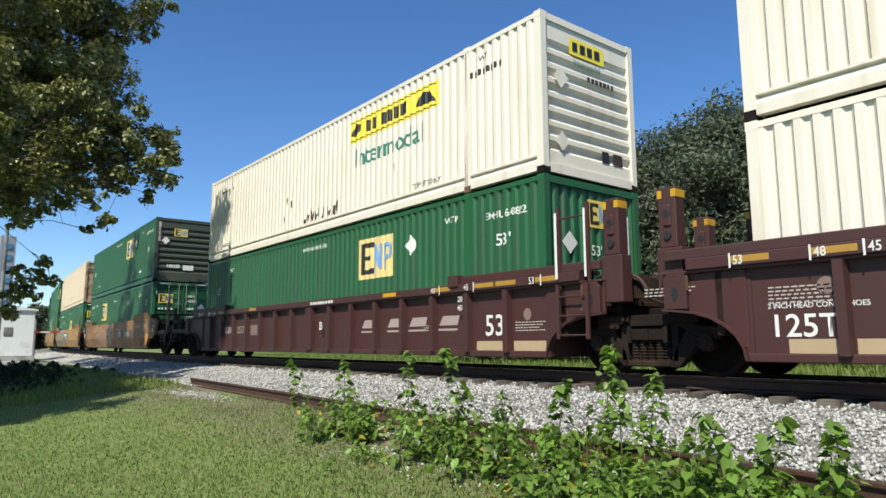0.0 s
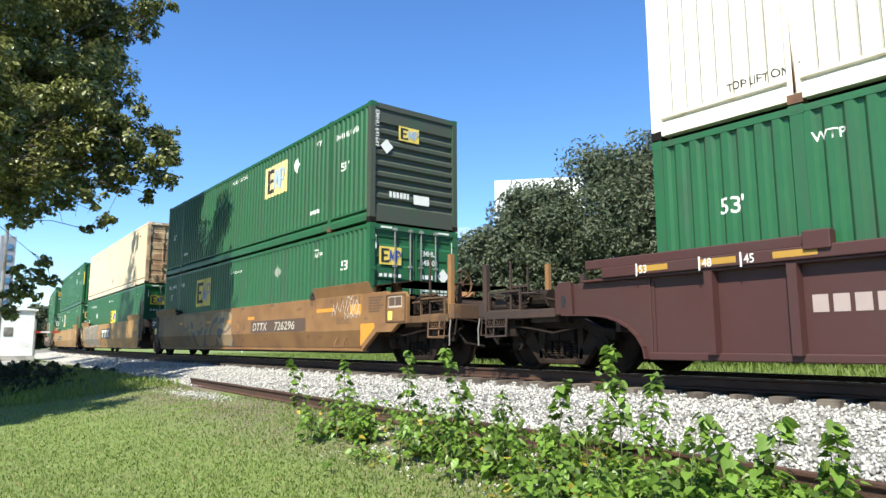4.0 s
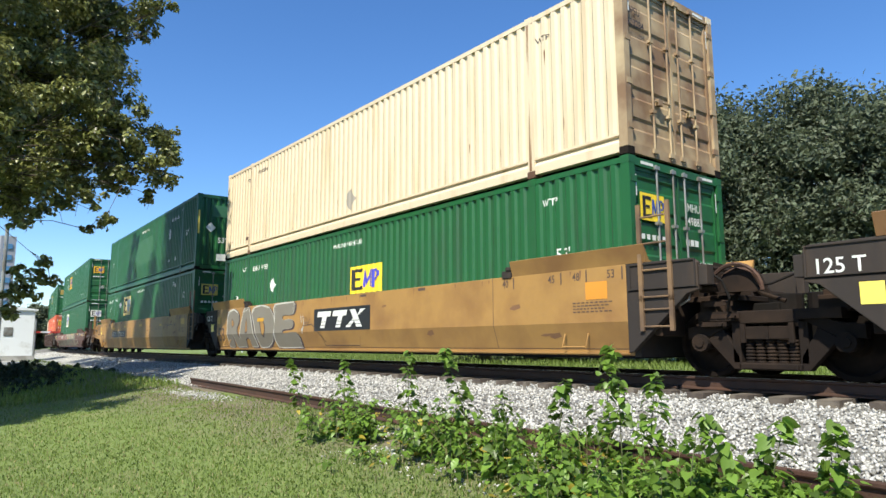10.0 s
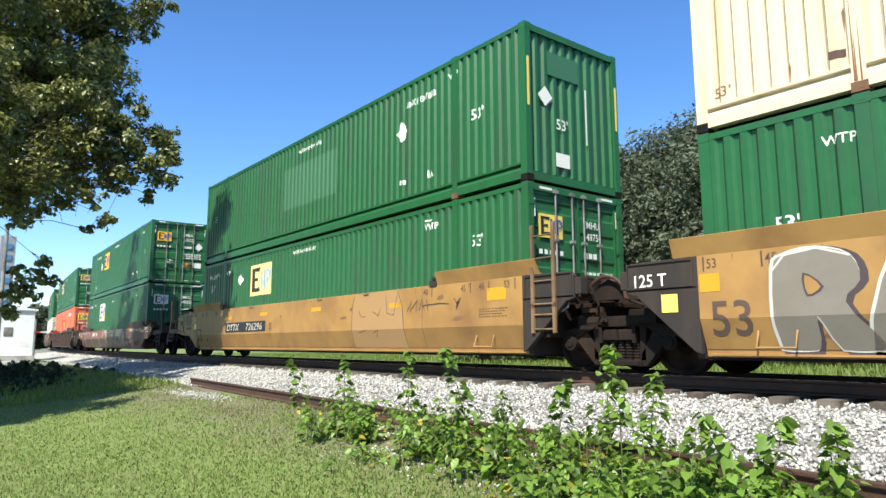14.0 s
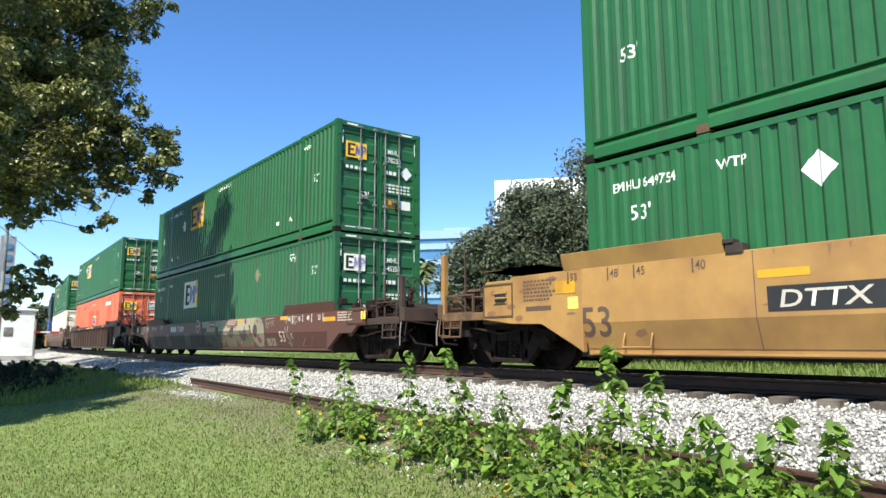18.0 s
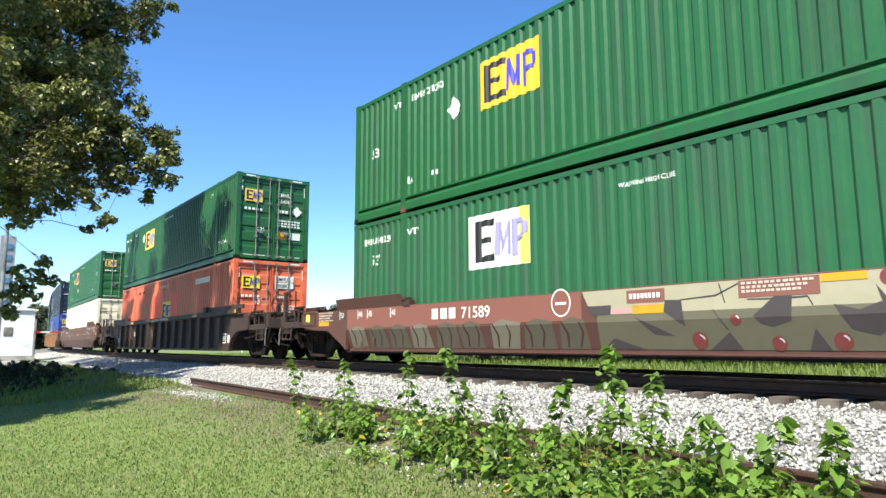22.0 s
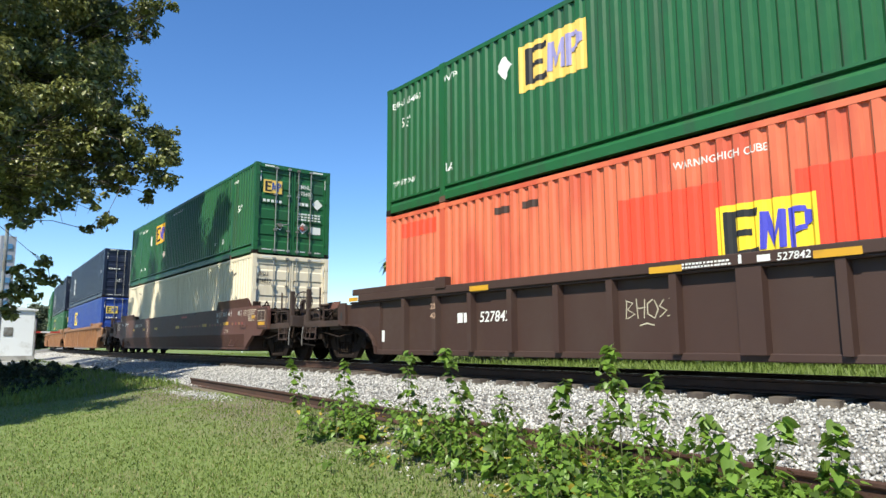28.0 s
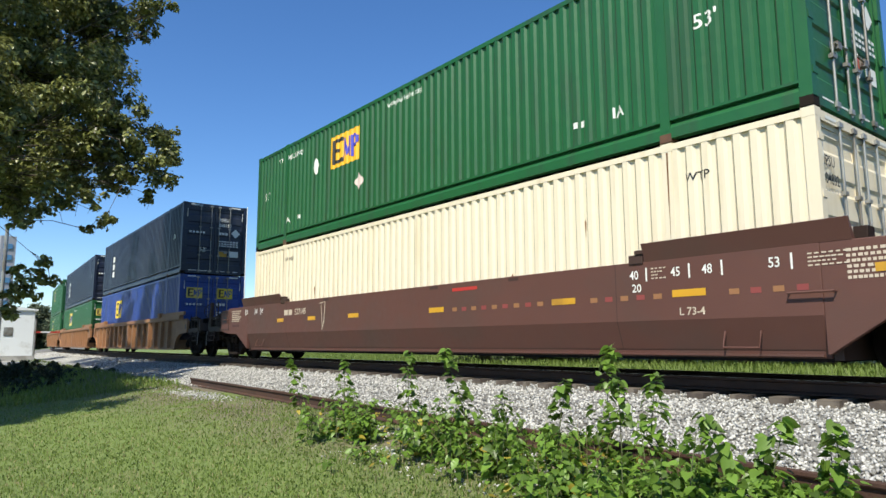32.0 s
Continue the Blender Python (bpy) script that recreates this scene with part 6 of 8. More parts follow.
lengths(w3, ((1, (("53", 7.75), ("48", 7.1), ("45", 6.6), ("40", 5.55))), (-1, (("53", -7.95), ("45", -7.2)))), DULL)

# unit 4
c = box_4a
part("repainted_square", patch_form(-1.68, 1.36, 0.97, 2.16, 0.003), surf("pale green patch", (0.034, 0.122, 0.058), 0.5, var=0.15), c, "paler repainted square where an emblem was")
write("UMXU 807803", 4.40, 2.30, 0.19, ink_white, c, stretch=0.92)
diamond(c, 4.28, 1.80, 0.21)
write("53'", 6.60, 1.44, 0.30, ink_white, c)
write("WTP", 5.9, 2.5, 0.15, ink_white, c)
write("WARNING HIGH CUBE", -0.78, 2.47, 0.145, ink_white, c, stretch=0.88)
bars(c, 4.2, 4.42, 0.62, 0.72, 2)
write("IA", 5.2, 0.60, 0.22, ink_white, c)
write("53'", -7.4, 1.44, 0.30, ink_white, c)
end_diamond(c, -0.77, 1.62, 0.19, XE + 0.006)
write("53'", -0.50, 1.06, 0.28, ink_white, c, y=XE + 0.006, end=True)
part("marking", Form().add([(XE + 0.005, -0.52, 0.36), (XE + 0.005, -0.15, 0.36), (XE + 0.005, -0.15, 0.62), (XE + 0.005, -0.52, 0.62)], [(0, 1, 2, 3)]), ink_white, c, "white paper label")
for y0 in (-1.26, 1.20):
    part("marking", Form().add([(8.0785, y0, 1.35), (8.0785, y0 + 0.06, 1.35), (8.0785, y0 + 0.06, 2.25), (8.0785, y0, 2.25)], [(0, 1, 2, 3)]), logo_yellow, c, "upright yellow strip")
bars(c, 0.33, 0.39, 0.9, 2.0, 1, ink_white, XE + 0.006, True)
part("repainted_square", Form().add([(XE + 0.004, -0.7, 2.05), (XE + 0.004, 0.15, 2.05), (XE + 0.004, 0.15, 2.5), (XE + 0.004, -0.7, 2.5)], [(0, 1, 2, 3)]), MATS["pale green patch"], c, "paler repainted square")
c = box_4b
logo(c, -3.88, 1.58, 1.55, 0.94, logo_cream, light=ink_pale)
diamond(c, -4.70, 2.15, 0.20)
write("WARNING HIGH CUBE", -0.95, 2.57, 0.145, ink_white, c, stretch=0.88)
write("WTP", 5.12, 2.42, 0.19, ink_white, c)
bars(c, 5.12, 5.5, 2.60, 2.63, 1)
write("53'", 6.55, 1.92, 0.30, ink_white, c)
write("EMHU 649754", -7.62, 2.36, 0.20, ink_white, c, stretch=0.9)
write("53'", -7.32, 1.90, 0.31, ink_white, c)
write("WTP", -5.95, 2.38, 0.19, ink_white, c)
door_print(c, "EMHU", "649754", logo_kw=GOLD, paper=False)
plate(w4, -5.30, -2.20, 0.82, 1.12, ink_black, "black number panel")
number(w4, "DTTX", -5.18, 0.87, 0.20, weathered, 1.28, 0.15, lift=0.008)
number(w4, "726296", -3.66, 0.87, 0.20, weathered, 1.42, 0.15, lift=0.008)
number(w4, "B", -1.95, 0.86, 0.20, DULL)
number(w4, "53", -8.12, 0.56, 0.43, DULL, 0.95)
patches(w4, ((4.14, 1.20, 0.45), (-2.6, 1.26, 0.5), (0.6, 1.26, 0.5), (-5.4, 1.22, 0.6)), 0.10)
plate(w4, 7.22, 7.70, 1.20, 1.42, pad_yellow, "yellow painted square")
plate(w4, -8.6, -8.2, 1.22, 1.42, pad_yellow, "yellow painted square")
plate(w4, -8.35, -8.15, 0.98, 1.16, surf("bright yellow label", (0.85, 0.68, 0.12), 0.5), "bright yellow label")
sprayed(w4, [[(2.58, 0.36), (2.62, 1.3), (2.75, 1.55), (4.45, 1.56), (4.62, 1.2), (4.7, 0.36)]], surf("tan grey spray", (0.35, 0.205, 0.085), 0.6), 0.003, "pale grey graffiti fill")
sprayed(w4, [stroke(p, 0.018) for p in ([(2.58, 0.36), (2.62, 1.3), (2.75, 1.56)], [(4.45, 1.56), (4.62, 1.2), (4.7, 0.36)], [(2.9, 1.2), (3.0, 1.05), (3.2, 1.05)], [(3.5, 1.15), (3.7, 1.05), (3.8, 1.2)], [(2.9, 0.7), (3.2, 0.75)], [(4.0, 1.5), (4.05, 1.1), (4.3, 1.05), (4.45, 1.5)], [(3.5, 0.7), (3.7, 0.75), (3.6, 0.6)])], spray_dark, 0.006, "thin dark sprayed line")
sprayed(w4, [stroke(p, 0.025) for p in ([(4.8, 1.1), (4.95, 1.32), (4.9, 1.08)], [(4.95, 1.15), (5.15, 1.32), (5.1, 1.1)], [(5.2, 1.1), (5.3, 1.32), (5.38, 1.1)], [(5.45, 1.32), (5.5, 1.1)], [(5.3, 1.2), (5.9, 1.22), (6.15, 1.2)], [(6.3, 1.3), (6.38, 1.2), (6.5, 1.3), (6.36, 1.08)])], spray_dark, 0.006, "thin dark sprayed scrawl")
lengths(w4, ((1, (("53", 7.65), ("48", 7.0), ("45", 6.5), ("40", 5.35))), (-1, (("53", -8.3), ("48", -7.55), ("45", -7.1), ("40", -6.2)))), DULL)
for car, x in ((w3, 7.1), (w4, 7.0), (w2, 6.9)):
    small_print(car, x, x + 0.75, 1.05, 4, DULL, -1.504)
# dark plates with the axle mark, and the ladders at the joints
for car, q in ((w2, -1), (w3, -1)):
    number(car, "125 T", -9.08, 1.22, 0.17, ink_white, 0.95, y=-1.5015)
    plate(car, -8.62, -8.38, 0.86, 1.10, MATS["bright yellow label"], "bright yellow label", -1.5015)
for car in (w3, w4):
    part("ladder", grab(grab(Form(), 8.34, 0.62, 1.10, -1.515, 0.46, 2), 8.34, 1.02, 2.38, -1.515, 0.46, 4), surf("dusty brown ladder paint", (0.20, 0.12, 0.06), 0.65, var=0.2, dirt=(0.08, 0.05, 0.035), amount=0.35), car, "dusty brown side ladder")

# unit 5
c = box_5a
logo(c, -3.62, 1.56, 1.55, 0.95, surf("strong yellow", (0.80, 0.42, 0.02), 0.5), light=MATS["royal blue paint"])
write("WARNING HIGH CUBE", -0.68, 2.55, 0.145, ink_white, c, stretch=0.88)
diamond(c, -4.38, 1.84, 0.21)
write("EMHU 278250", -5.8, 2.40, 0.20, ink_white, c, stretch=0.88)
write("WTP", -6.5, 2.4, 0.17, ink_white, c)
write("53'", 6.78, 1.46, 0.30, ink_white, c)
write("53'", -7.4, 1.46, 0.30, ink_white, c)
write("IA", 5.3, 0.60, 0.22, ink_white, c)
write("IA", -5.95, 0.60, 0.22, ink_white, c)
bars(c, 4.5, 4.72, 0.62, 0.72, 2)
bars(c, -5.1, -4.9, 0.62, 0.72, 2)
write("WTP", 6.2, 2.45, 0.16, ink_white, c)
door_print(c, "EMHU", "278250", logo_kw=dict(ground=MATS["strong yellow"]))
c = box_5b
logo(c, -3.96, 1.48, 1.58, 1.0, surf("white emblem field", (0.78, 0.76, 0.66), 0.5), light=MATS["faded violet paint"])
part("emblem_fade", patch_form(-2.62, -2.39, 1.49, 2.48, 0.006), logo_yellow, c, "remaining yellow edge of the emblem")
write("WARNING HIGH CUBE", -0.55, 2.42, 0.10, ink_white, c, stretch=0.92)
diamond(c, 3.23, 2.19, 0.21, surf("torn brown diamond", (0.16, 0.15, 0.10), 0.7))
write("WTP", 5.45, 2.36, 0.20, ink_white, c)
bars(c, 5.45, 5.85, 2.55, 2.58, 1)
write("53'", 6.78, 1.92, 0.31, ink_white, c)
write("EMHU 645254", -7.64, 2.36, 0.20, ink_white, c, stretch=0.9)
write("53'", -7.35, 1.88, 0.31, ink_white, c)
write("WTP", -5.95, 2.40, 0.19, ink_white, c)
door_print(c, "EMHU", "645254", logo_kw=dict(ground=MATS["white emblem field"], light=MATS["faded violet paint"]), paper=False)
OCH = surf("faded oxide band", (0.20, 0.075, 0.055), 0.6, var=0.12)
plate(w5, -8.0, -1.15, 0.80, 1.225, OCH, "repainted oxide red band", lift=0.0025)
for k, x in enumerate((-4.82, -4.55, -4.30)):
    plate(w5, x, x + 0.19, 0.92, 1.12, ink_white, "plain white block standing for company initials", lift=0.006)
number(w5, "71589", -3.95, 0.92, 0.20, ink_white, 1.1, lift=0.006)
number(w5, "53", 5.28, 0.52, 0.28, surf("worn cream stencil", (0.50, 0.42, 0.33), 0.6), 1.0)
rg = random.Random(9)
for k in range(9):
    x = -7.9 + k * 0.78
    w = 0.62 + rg.uniform(-0.05, 0.12)
    sprayed(w5, [[(x, 0.37), (x + w, 0.37), (x + w + rg.uniform(-0.1, 0.15), 0.80), (x + w * 0.5, 0.86), (x + rg.uniform(-0.05, 0.15), 0.78)]], spray_olive if k % 3 else surf("olive grey spray", (0.15, 0.135, 0.095), 0.6, var=0.2), 0.005, "olive graffiti block")
    sprayed(w5, [stroke([(x + 0.1, 0.80), (x + 0.2, 0.6), (x + 0.16, 0.40)], 0.05), stroke([(x + 0.4, 0.40), (x + 0.5, 0.62), (x + 0.45, 0.78)], 0.04)], maroon, 0.008, "red-brown graffiti line")
pale = surf("pale cream spray", (0.33, 0.30, 0.205), 0.6, var=0.2, blotch=2)
olive = surf("flat olive spray", (0.115, 0.105, 0.066), 0.6, var=0.2, blotch=2)
smoke = surf("smoky violet spray", (0.052, 0.042, 0.042), 0.6, var=0.25, blotch=2)
ball = surf("red spray", (0.17, 0.035, 0.032), 0.5, var=0.25, blotch=6)
sprayed(w5, [[(-1.13, 1.22), (4.05, 1.22), (4.20, 0.86), (-0.95, 0.86)]], pale, 0.004, "pale cream graffiti band")
sprayed(w5, [[(-0.85, 0.87), (4.15, 0.87), (4.20, 0.37), (-0.90, 0.37)]], olive, 0.005, "olive graffiti band")
sprayed(w5, [[(-0.21, 0.82), (0.37, 0.55), (0.06, 0.57)], [(0.28, 1.03), (0.52, 1.02), (0.55, 0.67), (0.25, 0.88)], [(0.83, 0.37), (1.13, 0.59), (1.26, 0.37)], [(1.46, 0.78), (1.76, 1.03), (1.93, 1.02), (1.9, 0.71), (1.67, 0.64), (1.53, 0.69)], [(2.03, 0.37), (2.14, 0.62), (2.27, 0.37)],
             [(2.36, 0.88), (2.51, 0.6), (2.76, 0.53), (2.92, 0.64), (2.83, 0.89), (2.62, 0.81)], [(2.79, 1.07), (3.15, 0.52), (2.87, 0.75)], [(3.15, 1.02), (3.3, 1.01), (3.26, 0.71)], [(3.39, 0.37), (3.43, 0.55), (3.62, 0.37)], [(-0.83, 0.37), (-0.62, 0.53), (-0.13, 0.37)]], smoke, 0.007, "smoky graffiti wedge")
sprayed(w5, [[(-1.05, 1.0), (-0.6, 1.0), (-0.62, 0.86), (-0.95, 0.86)], arc(3.65, 0.83, 0.16, 0.20, 0, 360, 18)], smoke, 0.007, "smoky graffiti shape")
for x, z, r in ((0.71, 0.49, 0.11), (1.24, 0.74, 0.07), (1.71, 0.45, 0.09), (2.4, 0.47, 0.10), (3.37, 0.78, 0.10), (3.2, 0.43, 0.09), (3.9, 0.60, 0.13), (3.82, 1.13, 0.06), (2.92, 1.14, 0.09)):
    sprayed(w5, [arc(x, z, r, r, 0, 360, 16)], ball, 0.009, "round red graffiti dot")
    sprayed(w5, [stroke(arc(x, z, r * 0.65, r * 0.65, 10, 80, 4), 0.022)], spray_white, 0.011, "pale glint of a graffiti dot")
sprayed(w5, [stroke(p, 0.02) for p in ([(0.5, 1.02), (1.0, 1.05), (1.3, 1.18)], [(1.05, 1.2), (1.12, 0.95)], [(1.4, 0.98), (1.8, 0.97), (2.1, 0.98), (2.15, 0.88)], [(0.95, 0.88), (1.12, 0.62)], [(3.3, 1.2), (3.35, 1.02), (3.5, 1.18)], [(4.0, 1.1), (4.3, 1.05)])], smoke, 0.008, "thin smoky graffiti line")
sprayed(w5, [arc(3.88, 0.80, 0.44, 0.43, 0, 360, 28)], surf("grey cream spray", (0.215, 0.195, 0.135), 0.6, var=0.3, blotch=3), 0.006, "round grey cream graffiti letter")
sprayed(w5, [stroke(arc(3.88, 0.80, 0.45, 0.44, -60, 100, 12), 0.03)], smoke, 0.007, "smoky edge of a graffiti letter")
for x, text in ((4.40, "L"), (4.72, "A")):
    plate(w5, x, x + 0.26, 0.40, 0.61, MATS["grey cream spray"], "worn pale stencil square", lift=0.006)
    number(w5, text, x + 0.07, 0.44, 0.13, umber, 0.9, lift=0.009)
sprayed(w5, [stroke(p, 0.02) for p in ([(4.42, 1.1), (4.5, 0.92), (4.56, 1.08)], [(4.6, 0.92), (4.66, 1.1), (4.76, 0.96)], [(4.78, 1.1), (4.84, 0.94), (4.96, 1.12), (5.02, 0.95)], [(4.4, 1.16), (5.0, 1.17)])], weathered, 0.006, "thin pale sprayed scrawl")
plate(w5, -0.33, 0.28, 1.01, 1.19, OCH, "small red-brown number panel", lift=0.008)
bars(w5, -0.28, 0.22, 1.07, 1.14, 8, ink_white, -1.512)
plate(w5, 1.30, 2.24, 1.0, 1.21, OCH, "red-brown panel with small print", lift=0.008)
small_print(w5, 1.34, 2.2, 1.16, 3, ink_white, -1.512, 0.05, 0.03, 12)
plate(w5, -0.60, -0.24, 0.87, 0.94, surf("pink spray", (0.55, 0.25, 0.24), 0.6), "pink graffiti bar", lift=0.008)
sprayed(w5, [stroke(p, 0.025) for p in ([(5.75, 1.2), (5.7, 1.1), (5.8, 1.0), (5.85, 1.18)], [(5.7, 0.9), (5.85, 0.6), (5.9, 0.95)], [(5.8, 0.5), (6.0, 0.4), (5.9, 0.62)], [(6.0, 0.75), (6.15, 0.6)], [(6.0, 0.6), (6.15, 0.75)])], spray_white, 0.008, "thin pale sprayed scrawl")
patches(w5, ((5.40, 1.10, 0.5), (7.9, 1.0, 0.6), (-9.35, 0.88, 0.5)), 0.10)
plate(w5, -0.24, 0.25, 0.86, 0.98, pad_yellow, "yellow reflective strip", lift=0.010)
plate(w5, 2.25, 2.72, 1.13, 1.22, pad_yellow, "yellow reflective strip", lift=0.010)
lengths(w5, ((1, (("53", 7.6), ("48", 7.0), ("45", 6.5), ("40", 5.9))), (-1, (("53", -8.3), ("48", -7.5), ("45", -7.1), ("40", -6.2)))), ink_white, up=1.05)
small_print(w5, 6.1, 6.45, 1.16, 5, ink_white, -1.504, n=4)
sprayed(w5, [arc(-1.55, 1.08, 0.20, 0.22, 0, 360, 20)], ink_white, 0.006, "round white inspection ring")
sprayed(w5, [arc(-1.55, 1.08, 0.175, 0.195, 0, 360, 20)], OCH, 0.008, "inside of the inspection ring")
plate(w5, -1.66, -1.44, 1.05, 1.09, ink_white, "small stencil bar", lift=0.010)

# unit 6
c = box_6a
logo(c, -3.92, 1.58, 1.50, 0.86, surf("browned yellow", (0.70, 0.46, 0.10), 0.55, var=0.15), light=MATS["faded violet paint"])
diamond(c, -4.30, 2.20, 0.20)
write("WTP", -6.05, 2.48, 0.18, ink_white, c)
write("EMHU 654067", -7.88, 2.40, 0.19, ink_white, c, stretch=0.9)
write("53'", -7.55, 1.90, 0.30, ink_white, c)
write("IA", -6.0, 0.60, 0.24, ink_white, c)
write("TOP LIFT ONLY", -7.85, 0.62, 0.15, ink_white, c, stretch=0.8)
write("53'", 6.72, 1.92, 0.30, ink_white, c)
write("WTP", 5.25, 2.45, 0.18, ink_white, c)
write("TOP LIFT ONLY", 6.42, 0.62, 0.15, ink_white, c, stretch=0.8)
write("IA", 5.25, 0.60, 0.24, ink_white, c)
write("WARNING HIGH CUBE", -0.8, 2.53, 0.145, ink_white, c, stretch=0.88)
door_print(c, "EMHU", "654067", logo_kw=dict(ground=MATS["browned yellow"]))
c = box_6b
bright = surf("fresh orange patch", (0.80, 0.065, 0.028), 0.45, var=0.05)
part("repainted_square", patch_form(-1.92, -0.30, 1.25, 2.22, 0.003), bright, c, "brighter repainted patch")
part("repainted_square", patch_form(0.62, 1.9, 1.25, 2.18, 0.003), bright, c, "brighter repainted patch")
part("repainted_square", patch_form(-7.55, -6.3, 2.35, 2.66, 0.003), bright, c, "brighter repainted patch")
logo(c, -0.42, 1.10, 1.26, 0.78, MATS["bright logo yellow"], light=MATS["royal blue paint"])
write("WARNING HIGH CUBE", -0.98, 2.50, 0.145, ink_white, c, stretch=0.86)
part("number_field", patch_form(4.03, 5.66, 2.32, 2.52, 0.004), ink_white, c, "white strip behind the number")
bars(c, 4.1, 5.6, 2.35, 2.49, 9, surf("dull orange ink", (0.42, 0.12, 0.06), 0.6), -1.302)
for a in (-4.6, -3.9):
    part("scrape", patch_form(a, a + 0.35, 2.42, 2.55), umber, c, "dark scrape in the paint")
door_print(c, "", "", logo_kw=dict(ground=MATS["bright logo yellow"]), paper=False, fifty=1.45)
for z in (2.20, 1.98):
    part("number_field", Form().add([(8.047, 0.13, z), (8.047, 0.80, z), (8.047, 0.80, z + 0.20), (8.047, 0.13, z + 0.20)], [(0, 1, 2, 3)]), ink_white, c, "white strip behind the number")
write("EMHU", 0.16, 2.23, 0.18, ink_black, c, y=8.053, end=True, stretch=0.9)
write("200893", 0.16, 2.01, 0.18, ink_black, c, y=8.053, end=True, stretch=0.9)
for a, b in ((-5.92, -5.77), (-5.74, -5.59)):
    plate(w6, a + 0.36, b + 0.36, 0.84, 1.02, ink_white, "plain white block standing for company initials", -1.3695)
number(w6, "527842", -4.95, 0.84, 0.185, ink_white, 1.0, 0.15, y=-1.3695)
number(w6, "527842", 0.43, 1.415, 0.09, ink_white, 1.0, 0.15, y=-1.5045)
bars(w6, -0.80, -0.14, 1.465, 1.49, 13, ink_white, -1.5045)
bars(w6, -0.80, -0.12, 1.42, 1.445, 15, ink_white, -1.5045)
plate(w6, -0.03, 0.01, 1.42, 1.53, ink_white, "thin white upright mark", -1.5045)
plate(w6, 0.20, 0.36, 1.42, 1.50, ink_white, "plain white block standing for company initials", -1.5045)
patches(w6, ((-5.06, 1.39, 0.5), (-1.30, 1.395, 0.5), (0.84, 1.395, 0.5), (-9.3, 1.41, 0.4), (4.5, 1.42, 0.5)), 0.09, -1.5045)
plate(w6, 8.72, 8.89, 1.43, 1.52, pad_yellow, "yellow reflective strip", -1.5045)
sprayed(w6, [stroke([(x - 1.80 + a, z) for a, z in p], 0.022) for x, p in (
    (0.0, [(0.02, 1.06), (0.0, 0.80)]), (0.0, [(0.0, 1.06), (0.12, 1.02), (0.03, 0.93), (0.15, 0.86), (0.02, 0.80)]), (0.0, [(0.18, 1.08), (0.20, 0.80)]), (0.0, [(0.32, 1.07), (0.30, 0.80)]), (0.0, [(0.18, 0.94), (0.33, 0.95)]),
    (0.0, [(0.45, 1.06), (0.36, 1.00), (0.36, 0.86), (0.47, 0.80), (0.53, 0.92), (0.47, 1.05)]), (0.0, [(0.62, 1.05), (0.55, 0.96), (0.66, 0.90), (0.55, 0.81)]), (0.0, [(0.70, 1.06), (0.80, 0.98), (0.76, 0.84), (0.66, 0.82)]), (0.0, [(0.22, 0.70), (0.34, 0.73), (0.46, 0.70)]))],
    surf("cream spray", (0.42, 0.38, 0.28), 0.6), 0.004, "cream sprayed scrawl", -1.3695)
for x in (-8.2, 7.85):
    plate(w6, x, x + 0.2, 0.50, 0.74, ink_white, "small white plate", -1.3695)
part("tag_plate", Form().box(7.36, 7.72, -1.374, -1.368, 0.48, 0.80), ink_white, w6, "white framed tag plate")
plate(w6, 7.40, 7.68, 0.52, 0.76, ink_black, "black field of the tag plate", -1.3765)
bars(w6, 7.44, 7.64, 0.56, 0.72, 3, ink_white, -1.379)
number(w6, "20", -6.24, 1.12, 0.11, surf("rusty cream stencil", (0.40, 0.26, 0.18), 0.6), y=-1.4895)
number(w6, "40", -6.24, 0.94, 0.11, MATS["rusty cream stencil"], y=-1.4895)

# unit 7
c = box_7a
logo(c, -3.58, 1.62, 1.44, 0.83, MATS["strong yellow"], light=MATS["royal blue paint"])
diamond(c, -4.34, 1.88, 0.20)
diamond(c, -2.16, 1.06, 0.19, surf("pale pink label", (0.62, 0.50, 0.46), 0.6))
write("WARNING HIGH CUBE", -0.95, 2.53, 0.145, ink_white, c, stretch=0.88)
write("EMHU 275600", -6.1, 2.42, 0.19, ink_white, c, stretch=0.88)
write("WTP", -6.7, 2.45, 0.16, ink_white, c)
write("53'", -7.55, 1.48, 0.30, ink_white, c)
write("53'", 6.60, 1.48, 0.30, ink_white, c)
write("WTP", 6.2, 2.48, 0.16, ink_white, c)
write("IA", 5.2, 0.60, 0.24, ink_white, c)
write("IA", -6.1, 0.60, 0.24, ink_white, c)
bars(c, 4.45, 4.70, 0.62, 0.72, 2)
bars(c, -5.4, -5.2, 0.62, 0.72, 2)
surf("dull red field", (0.42, 0.10, 0.08), 0.55)
door_print(c, "EMHU", "275600", logo_kw=dict(ground=MATS["browned yellow"]), fifty=0.80, tag=False)
c = box_7b
write("WTP", 6.35, 2.30, 0.17, ink_black, c)
write("UPSU 604832", -6.2, 2.42, 0.15, ink_black, c, stretch=0.8)
door_print(c, "", "", logo_kw=None, extra=False, paper=False)
write("UPSU", -1.15, 2.22, 0.19, ink_black, c, y=CL / 2 - 0.028, end=True, stretch=0.85)
write("604832", -1.15, 2.00, 0.19, ink_black, c, y=CL / 2 - 0.028, end=True, stretch=0.85)
for a, b in ((-5.57, -5.35), (-5.30, -5.1)):
    plate(w7, a, b, 1.22, 1.36, MATS["worn cream stencil"], "plain worn block standing for company initials")
number(w7, "527145", -4.95, 1.22, 0.15, MATS["worn cream stencil"], 1.0)
